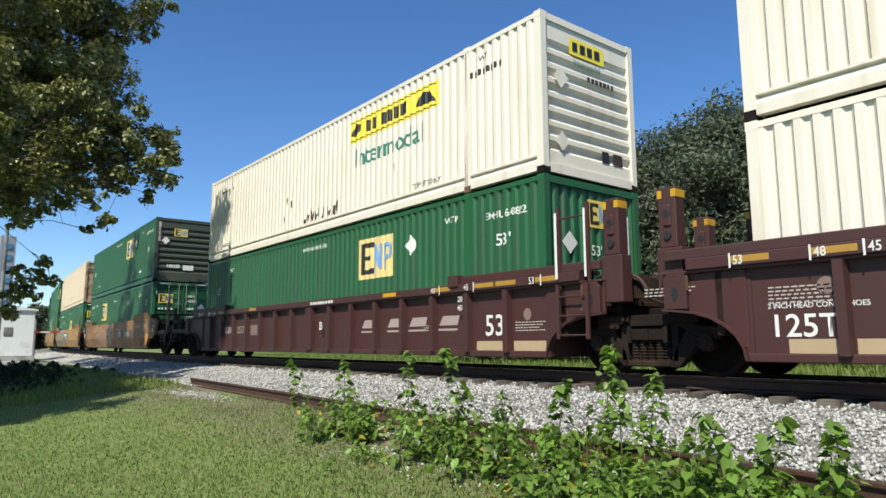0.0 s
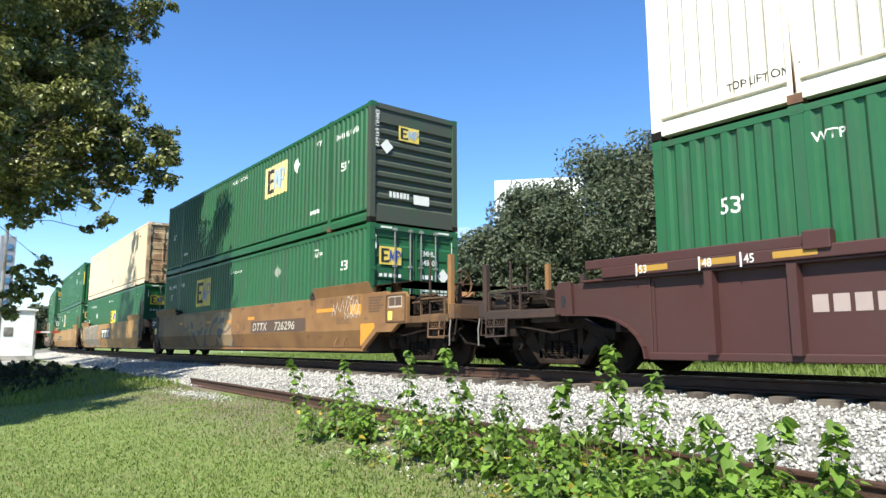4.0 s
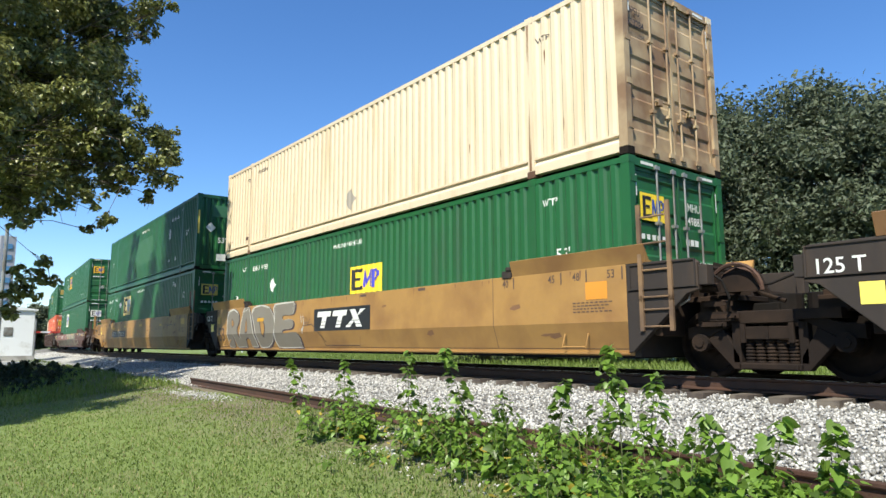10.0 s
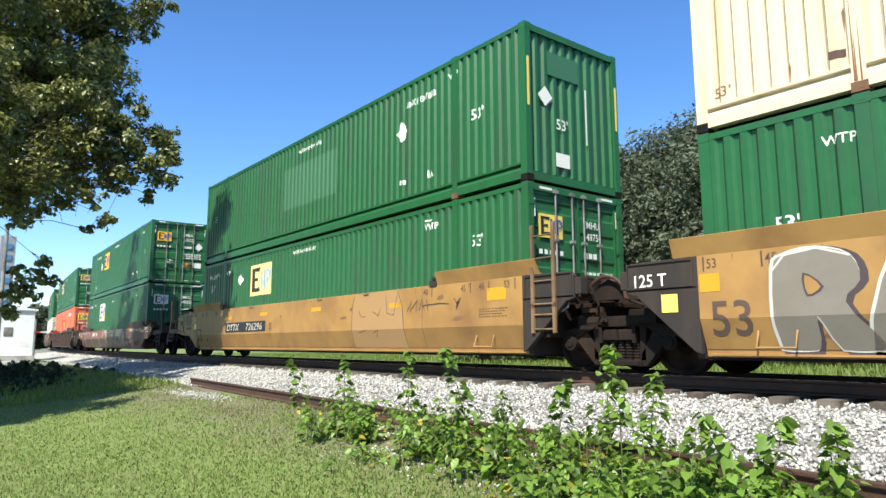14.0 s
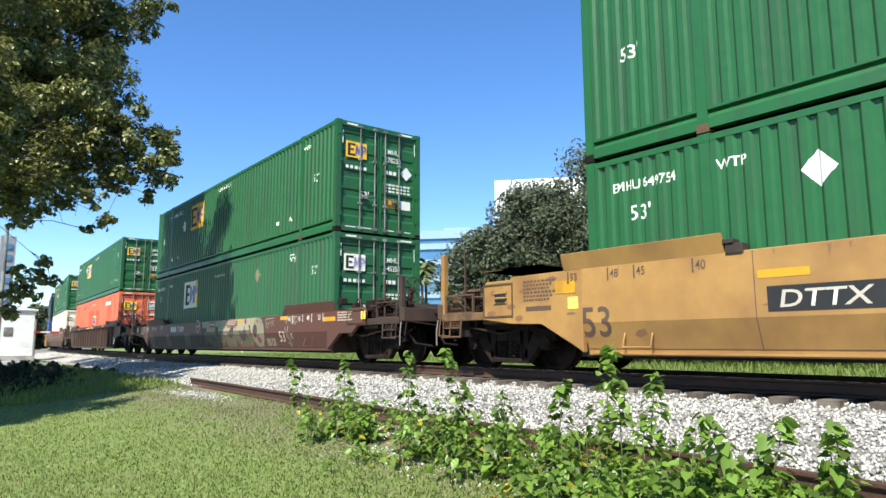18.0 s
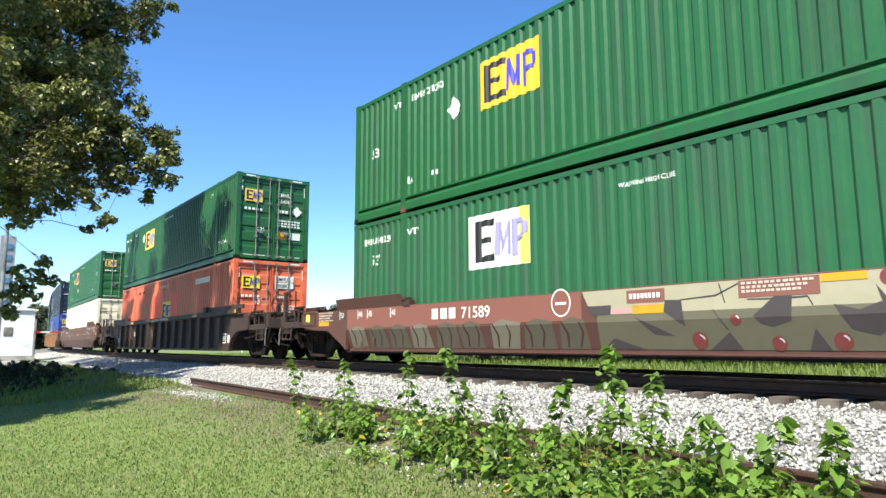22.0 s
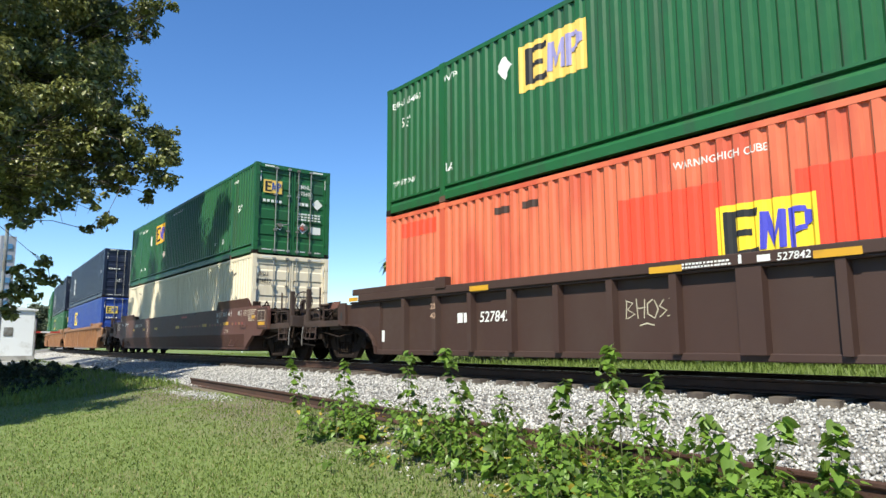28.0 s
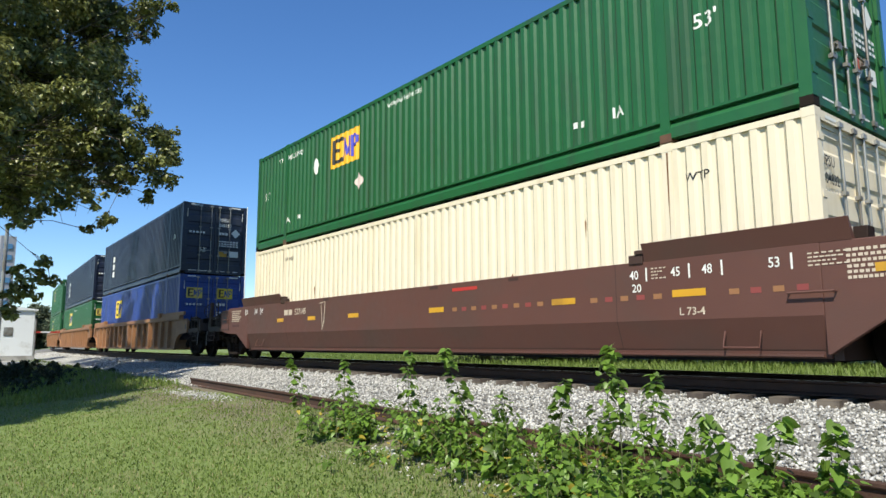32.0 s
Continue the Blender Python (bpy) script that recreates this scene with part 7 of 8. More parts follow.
patches(w7, ((4.07, 1.05, 0.48), (6.21, 1.06, 0.48), (0.88, 1.05, 0.46), (-2.2, 1.05, 0.46), (-4.2, 1.05, 0.4), (-6.0, 1.05, 0.4), (8.62, 1.2, 0.24)), 0.095)
plate(w7, 9.12, 9.60, 1.0, 1.09, pad_yellow, "yellow reflective strip", -1.5015)
plate(w7, 1.6, 2.3, 1.42, 1.48, red_stripe, "small dull red strip")
for k in range(24):
    x = 1.6 + k * 0.27
    if not 4.0 < x < 4.6 and not 6.1 < x < 6.75:
        plate(w7, x, x + 0.13, 1.05, 1.12, surf("dull red square", (0.22, 0.045, 0.04), 0.6) if k % 2 else surf("dull ochre square", (0.26, 0.12, 0.05), 0.6), "worn reflective square")
lengths(w7, ((1, (("53", 7.5), ("48", 6.65), ("45", 6.2), ("40", 5.55))), (-1, (("53", -8.2), ("48", -7.5), ("45", -7.1)))), ink_white, up=1.34)
number(w7, "20", 5.58, 1.16, 0.11, ink_white)
number(w7, "L 73-4", 6.3, 0.82, 0.10, MATS["worn cream stencil"])
small_print(w7, 7.95, 8.4, 1.45, 4, MATS["worn cream stencil"], -1.504, n=6)
small_print(w7, 5.9, 6.15, 1.46, 4, MATS["worn cream stencil"], -1.504, n=4)
plate(w7, 9.08, 9.62, 1.12, 1.42, MATS["worn cream stencil"], "white framed data box", -1.5015)
plate(w7, 9.10, 9.34, 1.14, 1.40, umber, "dark half of the data box", -1.5045)
plate(w7, 9.36, 9.60, 1.14, 1.40, umber, "dark half of the data box", -1.5045)
sprayed(w7, [stroke([(-3.6, 1.45), (-3.3, 1.48), (-3.35, 1.0), (-3.45, 0.8)], 0.03), stroke([(-3.5, 1.42), (-3.42, 0.85)], 0.03)], MATS["worn cream stencil"], 0.005, "faded chalk scrawl")
part("grab_iron", Form().tube([(7.72, -1.50, 1.02), (7.72, -1.56, 1.02), (8.22, -1.56, 1.02), (8.22, -1.50, 1.02)], [0.014] * 4, 6), oxide, w7)

# units that follow
for c in (box_8a, box_9a):
    door_print(c, "XFEU", "666130", logo_kw=None)
    write("53'", 6.7, 1.5, 0.28, ink_white, c)
    for k in range(3):
        part("company_block", patch_form(-5.6, -5.2, 0.9 + k * 0.42, 1.2 + k * 0.42), ink_white, c, "plain white company block")
door_print(box_8b, "", "", logo_kw=GOLD, paper=False)
logo(box_8b, -4.0, 1.5, 1.4, 0.9, MATS["bright logo yellow"], light=ink_blue)
end_logo(box_8b, 0.2, 1.95, 0.62, 0.42, MATS["bright logo yellow"], x=CL / 2 - 0.028)
for c in (box_9b, box_10a, box_10b):
    logo(c, -3.9, 1.55, 1.5, 0.92)
    usual_marks(c, "")
    door_print(c, "EMHU", "278250", logo_kw=GOLD)

# fittings of the tan end bodies, and seams of the smooth sides
for car, q in ((w2, 1), (w4, -1), (w5, 1), (w5, -1), (w7, 1), (w7, -1)):
    ep = tan if car in (w2, w4) else oxide
    x = 9.72 if q > 0 else -9.98
    if car is w5:
        small_print(car, -9.35 if q < 0 else 8.6, -8.65 if q < 0 else 9.3, 1.17, 4, MATS["worn cream stencil"], -1.5015, 0.06, 0.034)
        plate(car, x - 0.05, x + 0.14, 1.0, 1.18, MATS["bright yellow label"], "bright yellow label", -1.5015)
        continue
    if q > 0:
        if car is w2:
            plate(car, 9.15, 9.65, 1.20, 1.44, MATS["worn cream stencil"], "white framed data box", -1.5015)
            plate(car, 9.17, 9.39, 1.24, 1.42, DULL, "dark half of the data box", -1.5045)
            plate(car, 9.41, 9.63, 1.24, 1.42, DULL, "dark half of the data box", -1.5045)
            plate(car, 9.13, 9.29, 0.95, 1.13, MATS["bright yellow label"], "bright yellow label", -1.5015)
            sprayed(car, [[(8.02, 0.40), (8.02, 0.90), (8.60, 0.90), (8.60, 0.80)]], MATS["dull orange strip"], 0.004, "yellow painted corner along the slope", -1.5015)
        small_print(car, 8.35, 8.95, 1.44, 6, DULL if car is w2 else MATS["worn cream stencil"], -1.5015, 0.06, 0.034)
        continue
    part("window_recess", Form().box(x, x + 0.26, -1.5145, -1.4985, 1.16, 1.30), ink_black, car, "small dark recess in the end body")
    part("recess_frame", Form().box(x - 0.03, x + 0.29, -1.5165, -1.4985, 1.30, 1.33).box(x - 0.03, x + 0.29, -1.5165, -1.4985, 1.13, 1.16), ep, car)
    part("grab_iron", Form().tube([(x - 0.16 * q - 0.1, -1.50, 1.22), (x - 0.16 * q - 0.1, -1.56, 1.22), (x - 0.16 * q + 0.12, -1.56, 1.22), (x - 0.16 * q + 0.12, -1.50, 1.22)], [0.016] * 4, 6), ep, car)
    x = 8.55 if q > 0 else -9.30
    small_print(car, x, x + 0.72, 1.44, 6, DULL if car in (w2, w4) else MATS["worn cream stencil"], -1.5015, 0.06, 0.034)
    plate(car, x + 0.05, x + 0.6, 0.98, 1.05, DULL if car in (w2, w4) else maroon, "dull painted strip", -1.5015)
for car in (w2, w3, w4, w5, w7):
    ink = DULL if car in (w2, w3, w4) else umber
    for x in (-5.45, 5.30):
        plate(car, x, x + 0.012, 0.37, 1.22 if car is w5 else 1.57, ink, "thin dark weld seam", lift=0.002)
    plate(car, -8.05, 8.05, 0.372, 0.380, ink, "thin dark line along the sill", lift=0.003)
    for k, (x, z, w) in enumerate(() if car is w5 else ((-3.4, 1.50, 0.28), (0.9, 1.50, 0.26), (3.1, 1.50, 0.24))):
        plate(car, x, x + w, z, z + 0.055, ink, "small worn plate", lift=0.003)

rgs = random.Random(77)
stain = surf("brown rust stain", (0.19, 0.095, 0.045), 0.75, var=0.3, blotch=3)
for car in (w2, w3, w4):
    for k in range(22):
        x, z = rgs.uniform(-7.9, 7.7), 1.57 - 0.02
        h, w = rgs.uniform(0.06, 0.22), rgs.uniform(0.012, 0.035)
        sprayed(car, [[(x, z), (x + w * 0.4, z - h), (x + w, z - h * 0.4), (x + w * 1.3, z)]], stain, 0.0015, "short rust run from the top edge")
    for k in range(7):
        x, z = rgs.uniform(-7.5, 7.0), rgs.uniform(0.5, 1.4)
        w, h = rgs.uniform(0.12, 0.38), rgs.uniform(0.03, 0.09)
        sprayed(car, [[(x, z), (x + w * 0.4, z - 0.4 * h), (x + w, z + 0.1 * h), (x + w * 0.9, z + h), (x + w * 0.3, z + 0.8 * h)]], stain, 0.0015, "worn brown scuff")

for car, spots in ((w2, ((8.15, 1.0), (8.5, 1.4), (8.8, 0.85), (9.0, 1.25), (9.35, 0.95), (9.6, 1.1), (8.3, 0.75))), (w4, ((-8.4, 0.9), (-8.8, 1.45), (-9.1, 1.0), (-9.4, 1.3), (-9.7, 1.05), (-10.1, 1.3), (-10.2, 0.95), (-9.5, 0.85)))):
    for x, z in spots:
        w, h = rgs.uniform(0.10, 0.26), rgs.uniform(0.03, 0.10)
        sprayed(car, [[(x, z), (x + w * 0.4, z - 0.5 * h), (x + w * 0.8, z - 0.2 * h), (x + w, z + 0.4 * h), (x + w * 0.6, z + h), (x + w * 0.15, z + 0.7 * h)]], stain, 0.0, "rust bloom on the end body", -1.4995)

# rust that runs down from the castings of the pale boxes
for box in (box_jb, box_3a, box_7b):
    for x in (-6.1, 6.1):
        for k in range(3):
            a, z1 = x + rgs.uniform(-0.07, 0.02), rgs.uniform(0.7, 1.5)
            part("rust_streak", Form().add([(a, -1.2935, 0.13), (a + 0.022, -1.2935, 0.12), (a + 0.014, -1.2935, z1 - 0.2), (a + 0.008, -1.2935, z1)], [(0, 1, 2, 3)]), stain, box, "thin brown rust run")
        for k in range(2):
            a, z0 = x + rgs.uniform(-0.07, 0.02), rgs.uniform(1.5, 2.2)
            part("rust_streak", Form().add([(a, -1.2935, z0), (a + 0.008, -1.2935, z0 + 0.1), (a + 0.022, -1.2935, 2.77), (a, -1.2935, 2.77)], [(0, 1, 2, 3)]), stain, box, "thin brown rust run")
    for k in range(7):
        a, z = rgs.uniform(-7.6, 7.4), rgs.uniform(0.5, 2.3)
        part("rust_streak", patch_form(a, a + 0.036, 0, 0, 0.004, [(a, z), (a + 0.018, z - rgs.uniform(0.08, 0.3)), (a + 0.036, z - 0.02), (a + 0.024, z + 0.05)]), stain, box, "small brown rust run")


for u in ((U[0] - CL + U[1]) / 2, U[1] - CL - 2.03, U[2] + 1.56, (U[2] - CL + U[3]) / 2, (U[3] - CL + U[4]) / 2, U[4] - CL - 2.03, U[5] + 1.56, U[5] - CL - 2.03, U[6] + 1.56,
          U[6] - CL - 2.03, U[7] + 1.56, U[7] - CL - 2.03, U[8] + 1.56, (U[8] - CL + U[9]) / 2, (U[9] - CL + U[10]) / 2, U[10] - CL - 2.03):
    truck(u)


# ---- ground, track and stones ----
def fall(d, table):
    for (a, za), (b, zb) in zip(table, table[1:]):
        if a <= d <= b:
            return za + (zb - za) * (d - a) / (b - a)
    return table[0][1] if d < table[0][0] else table[-1][1]


LIE = [(-60.0, -1.15), (-9.4, -0.98), (-7.0, -0.80), (-5.3, -0.60), (-4.2, -0.53), (-3.7, -0.55), (-3.2, -0.64), (-2.0, -0.52), (2.0, -0.52), (3.6, -0.46), (7.0, -0.40), (14.0, -0.42), (80.0, -0.42)]


def ground_z(x, y):
    d = y - track_y(x)
    z = fall(d, LIE)
    if abs(d) > 4.5:
        z += 0.035 * noise.noise((x * 0.25, y * 0.25, 3.1)) + 0.015 * noise.noise((x * 0.9, y * 0.9, 8.1))
    return z


def spread(stops):
    out = []
    for a, b, s in stops:
        n = max(1, round((b - a) / s))
        out += [a + (b - a) * i / n for i in range(n)]
    return out + [stops[-1][1]]


xs = spread([(-3000, -600, 300), (-600, -200, 40), (-200, -70, 8), (-70, -30, 2), (-30, 6, 0.6), (6, 30, 4), (30, 200, 40), (200, 3000, 400)])
ys = spread([(-3000, -600, 400), (-600, -60, 60), (-60, -14, 6), (-14, 10, 0.5), (10, 40, 3), (40, 140, 8), (140, 600, 60), (600, 3000, 400)])
g = Form()
g.v = [(x, y, ground_z(x, y)) for y in ys for x in xs]
nx = len(xs)
g.f = [(j * nx + i, j * nx + i + 1, (j + 1) * nx + i + 1, (j + 1) * nx + i) for j in range(len(ys) - 1) for i in range(nx - 1)]


def soil_strip(m, soil):
    """Bare stony soil shows through the turf in patches along the foot of the ballast."""
    ns, li = m.node_tree.nodes, m.node_tree.links.new
    b = ns["Principled BSDF"]
    turf = b.inputs["Base Color"].links[0].from_socket
    tc, sp = ns.new("ShaderNodeTexCoord"), ns.new("ShaderNodeSeparateXYZ")
    li(tc.outputs["Object"], sp.inputs[0])
    up, dn, pa, mul, mu2 = ns.new("ShaderNodeMapRange"), ns.new("ShaderNodeMapRange"), ns.new("ShaderNodeMapRange"), ns.new("ShaderNodeMath"), ns.new("ShaderNodeMath")
    for node, lo, hi, a, z in ((up, -6.6, -5.1, 0.0, 1.0), (dn, -3.4, -2.0, 1.0, 0.0)):
        li(sp.outputs["Y"], node.inputs["Value"])
        for key, val in (("From Min", lo), ("From Max", hi), ("To Min", a), ("To Max", z)):
            node.inputs[key].default_value = val
    no = ns.new("ShaderNodeTexNoise")
    no.inputs["Scale"].default_value, no.inputs["Detail"].default_value = 1.3, 5.0
    li(tc.outputs["Object"], no.inputs["Vector"])
    li(no.outputs["Fac"], pa.inputs["Value"])
    pa.inputs["From Min"].default_value, pa.inputs["From Max"].default_value = 0.36, 0.52
    mul.operation = mu2.operation = "MULTIPLY"
    li(up.outputs[0], mul.inputs[0])
    li(dn.outputs[0], mul.inputs[1])
    li(mul.outputs[0], mu2.inputs[0])
    li(pa.outputs[0], mu2.inputs[1])
    mx, fine = ns.new("ShaderNodeMix"), ns.new("ShaderNodeTexNoise")
    fine.inputs["Scale"].default_value = 55.0
    li(tc.outputs["Object"], fine.inputs["Vector"])
    mx.data_type = "RGBA"
    ramp = ns.new("ShaderNodeMix")
    ramp.data_type = "RGBA"
    ramp.inputs[6].default_value, ramp.inputs[7].default_value = (*[q * 0.45 for q in soil], 1), (*[q * 1.5 for q in soil], 1)
    li(fine.outputs["Fac"], ramp.inputs[0])
    li(mu2.outputs[0], mx.inputs[0])
    li(turf, mx.inputs[6])
    li(ramp.outputs[2], mx.inputs[7])
    li(mx.outputs[2], b.inputs["Base Color"])


soil_strip(lawn, (0.150, 0.122, 0.085))
tagged(new("ground", g.mesh("ground", lawn, True)), "grassy ground beside the railway", "ground", kind="structure")


def swept(outline, a0, a1, d, z, step=2.0):
    """A body of that outline (across, up) along the track."""
    g, n = Form(), len(outline)
    st = []
    a = a0
    while a < a1:
        st.append(a)
        a += step if a > -140 else 6.0
    st.append(a1)
    v = [tuple(on_track(a, d + p, z + q)) for a in st for p, q in outline]
    f = [(k * n + i, k * n + (i + 1) % n, (k + 1) * n + (i + 1) % n, (k + 1) * n + i) for k in range(len(st) - 1) for i in range(n)]
    return g.add(v, f + [tuple(range(n)), tuple(range((len(st) - 1) * n, len(st) * n))[::-1]])


bed = swept([(-3.6, -0.62), (3.7, -0.62), (3.5, -0.50), (1.95, -0.215), (-1.15, -0.235), (-1.40, -0.285), (-2.2, -0.325), (-3.45, -0.53)][::-1], -300, 60, 0, 0)
track = thing("railway_track", "railway track of rusty rails on weathered wooden ties", "railway track", kind="structure")
part("ballast_bed", bed, gravel, track, "bed of pale crushed stone")
RAIL = [(-0.035, 0.0), (-0.036, -0.03), (-0.010, -0.045), (-0.009, -0.135), (-0.07, -0.155), (-0.07, -0.172), (0.07, -0.172), (0.07, -0.155), (0.009, -0.135), (0.010, -0.045), (0.036, -0.03), (0.035, 0.0)]
for d in (-0.755, 0.755):
    rl = part("rail", swept(RAIL, -280, 60, d, 0.0), rail_rust, track, "rusty rail with a worn bright head")
    part("rail_head", swept([(-0.028, -0.003), (0.028, -0.003), (0.028, 0.002), (-0.028, 0.002)], -280, 60, d, 0.0), tread_steel, rl, "bright worn running band")
rng = random.Random(5)
for i in range(150):
    a = 10.0 - i * 0.53
    p = on_track(a)
    ang = math.degrees(-(BEND_FROM - a) / BEND_RADIUS) if a < BEND_FROM else 0.0
    part("tie", lambda: Form().box(-0.115, 0.115, -1.30, 1.30, -0.38, -0.176), tie_wood, track, key="tie", at=pose(p.x, p.y + rng.uniform(-0.05, 0.05), rng.uniform(-0.008, 0.0), 0, 0, ang + rng.uniform(-1.2, 1.2)))

# stones of the shoulder
base = []
for k in range(14):
    r = random.Random(k)
    pts = []
    for q in ((1, 1, 1), (1, 1, -1), (1, -1, 1), (1, -1, -1), (-1, 1, 1), (-1, 1, -1), (-1, -1, 1), (-1, -1, -1)):
        pts.append([c * r.uniform(0.45, 1.0) * s for c, s in zip(q, (1.0, 0.75, 0.6))])
    base.append(np.array(pts))
CUBE = np.array([(0, 2, 3, 1), (4, 5, 7, 6), (0, 1, 5, 4), (1, 3, 7, 5), (3, 2, 6, 7), (2, 0, 4, 6)])


def quick_mesh(name, verts, faces, material):
    me = bpy.data.meshes.new(name)
    n, k = len(faces), faces.shape[1]
    me.vertices.add(len(verts))
    me.vertices.foreach_set("co", np.ascontiguousarray(verts, dtype=np.float32).ravel())
    me.loops.add(n * k)
    me.loops.foreach_set("vertex_index", np.ascontiguousarray(faces, dtype=np.int32).ravel())
    me.polygons.add(n)
    me.polygons.foreach_set("loop_start", np.arange(0, n * k, k, dtype=np.int32))
    me.materials.append(material)
    me.update(calc_edges=True)
    me.validate()
    return me


def turned(gen, n):
    q = gen.normal(size=(n, 4))
    q /= np.linalg.norm(q, axis=1)[:, None]
    w, x, y, z = q.T
    return np.stack([1 - 2 * (y * y + z * z), 2 * (x * y - z * w), 2 * (x * z + y * w), 2 * (x * y + z * w), 1 - 2 * (x * x + z * z), 2 * (y * z - x * w), 2 * (x * z - y * w), 2 * (y * z + x * w), 1 - 2 * (x * x + y * y)], axis=1).reshape(n, 3, 3)


def stones(name, label, places, sizes, gen, material):
    n = len(places)
    rot = turned(gen, n)
    pick = gen.integers(0, len(base), n)
    shape = np.array(base)[pick] * sizes[:, None, None]
    v = np.einsum("nij,nkj->nki", rot, shape) + places[:, None, :]
    f = CUBE[None] + (np.arange(n) * 8)[:, None, None]
    return tagged(new(name, quick_mesh(name, v.reshape(-1, 3), f.reshape(-1, 4), material)), label, "stones", kind="stuff")


BED_LIE = [(-3.9, -0.53), (-3.45, -0.522), (-2.2, -0.318), (-1.40, -0.278), (-1.15, -0.230), (1.95, -0.212), (3.5, -0.49)]
gen = np.random.default_rng(11)
pl, sz = [], []
for k in range(62000):
    a = 5.0 - 36.0 * gen.random() ** 1.25
    d = gen.uniform(-3.95, -1.0)
    p = on_track(a, d, fall(d, BED_LIE) + gen.uniform(-0.010, 0.016))
    pl.append(p)
    sz.append(gen.uniform(0.012, 0.027))
for k in range(5000):
    a = -31.0 - 40.0 * gen.random()
    d = gen.uniform(-3.7, -1.2)
    pl.append(on_track(a, d, fall(d, BED_LIE) + 0.01))
    sz.append(gen.uniform(0.03, 0.06))
stones("ballast_stones", "pale crushed limestone ballast along the track", np.array([tuple(p) for p in pl]), np.array(sz), gen, stone)
pl, sz = [], []
for k in range(5200):
    if k % 6 == 0:
        x, y = gen.normal(-13.9, 0.8), gen.normal(-4.65, 0.16)
    else:
        x = gen.uniform(-7.2, -0.5)
        y = -4.75 - gen.exponential(0.36)
        if noise.noise((x * 0.9, y * 1.3, 1.0)) < 0.02 and gen.random() < 0.9:
            continue
    if y > -4.35 or y < -6.0:
        continue
    pl.append((x, y, ground_z(x, y) + gen.uniform(-0.01, 0.012)))
    sz.append(gen.uniform(0.009, 0.024))
stones("scattered_gravel", "pale gravel scattered between rail and lawn", np.array(pl), np.array(sz), gen, stone)

# a spare rail that lies at the foot of the ballast
spare = thing("spare_rail", "rusty spare rail lying along the foot of the ballast", "rail")
p, q = Vector((-16.9, -3.80, -0.36)), Vector((2.0, -5.05, -0.36))
g, n = Form(), len(RAIL)
side = (q - p).cross(Vector((0, 0, 1))).normalized()
g.add([tuple(e + side * (-a) + Vector((0, 0, b))) for e in (p, q) for a, b in RAIL], [(i, (i + 1) % n, n + (i + 1) % n, n + i) for i in range(n)] + [tuple(range(n)), tuple(range(n, 2 * n))[::-1]])
part("rail_body", g, rail_rust, spare, bevel=0.004)

# ---- grass ----
def blades(name, label, n, where, tall, gen, material):
    pts = []
    while len(pts) < n:
        p = where(gen)
        if p is not None:
            pts.append(p)
    pts = np.array(pts)
    n = len(pts)
    ang, lean = gen.uniform(0, 2 * np.pi, n), gen.uniform(0.15, 0.95, n)
    h = gen.uniform(tall[0], tall[1], n)
    side = np.stack([np.cos(ang), np.sin(ang), np.zeros(n)], 1)
    over = np.stack([-np.sin(ang), np.cos(ang), np.zeros(n)], 1)
    w = (0.004 + 0.05 * h * gen.uniform(0.5, 1.0, n))[:, None]
    mid = pts + over * (h * lean * 0.35)[:, None] + np.array([0, 0, 1]) * (h * 0.6)[:, None]
    tip = pts + over * (h * lean)[:, None] + np.array([0, 0, 1]) * (h * (1 - 0.35 * lean))[:, None]
    v = np.stack([pts - side * w, pts + side * w, mid + side * w * 0.8, mid - side * w * 0.8, tip], 1)
    f = np.array([(0, 1, 2), (0, 2, 3), (3, 2, 4)])[None] + (np.arange(n) * 5)[:, None, None]
    return tagged(new(name, quick_mesh(name, v.reshape(-1, 3), f.reshape(-1, 3), material)), label, "grass", kind="stuff")


def lawn_place(gen):
    a = gen.uniform(-0.35, 1.35)
    r = 2.2 + 19.4 * gen.random() ** 1.5
    x, y = EYE.x - r * math.cos(a), EYE.y + r * math.sin(a)
    if y - track_y(x) > -4.25 - 0.45 * noise.noise((x * 0.8, 2.0, 0.3)):
        return None
    if y > -5.6 and x > -7.0 and gen.random() < 0.75:
        return None
    return x, y, ground_z(x, y) - 0.01


gen = np.random.default_rng(21)
blades("lawn_grass", "mown green lawn grass, slightly dry", 200000, lawn_place, (0.020, 0.060), gen, blade)
blades("dry_grass", "straw-coloured dry blades among the lawn grass", 24000, lawn_place, (0.015, 0.060), gen, straw)
blades("far_grass", "shaded grass further down the line", 34000, lambda gen: (lambda a, d: tuple(on_track(a, d, fall(d, LIE) - 0.02)))(-17 - 42 * gen.random() ** 1.2, -3.9 - 9.0 * gen.random()), (0.08, 0.24), gen, blade)
blades("verge_grass", "longer grass on the far side of the track", 36000, lambda gen: (lambda a, d: tuple(on_track(a, d, fall(d, LIE) - 0.02)))(8 - 60 * gen.random() ** 1.3, gen.uniform(3.4, 19.0)), (0.10, 0.34), gen, blade)


# ---- plants ----
def leaves(places, normals, size, gen, long=1.5, cup=0.25, toss=0.45):
    """Kite-shaped, folded leaves at the places, facing along normals."""
    n = len(places)
    nrm = normals + gen.normal(scale=toss, size=(n, 3))
    nrm /= np.linalg.norm(nrm, axis=1)[:, None]
    t = np.cross(nrm, gen.normal(size=(n, 3)))
    t /= np.linalg.norm(t, axis=1)[:, None] + 1e-9
    b = np.cross(nrm, t)
    s = (size * gen.uniform(0.6, 1.25, n))[:, None]
    o = places
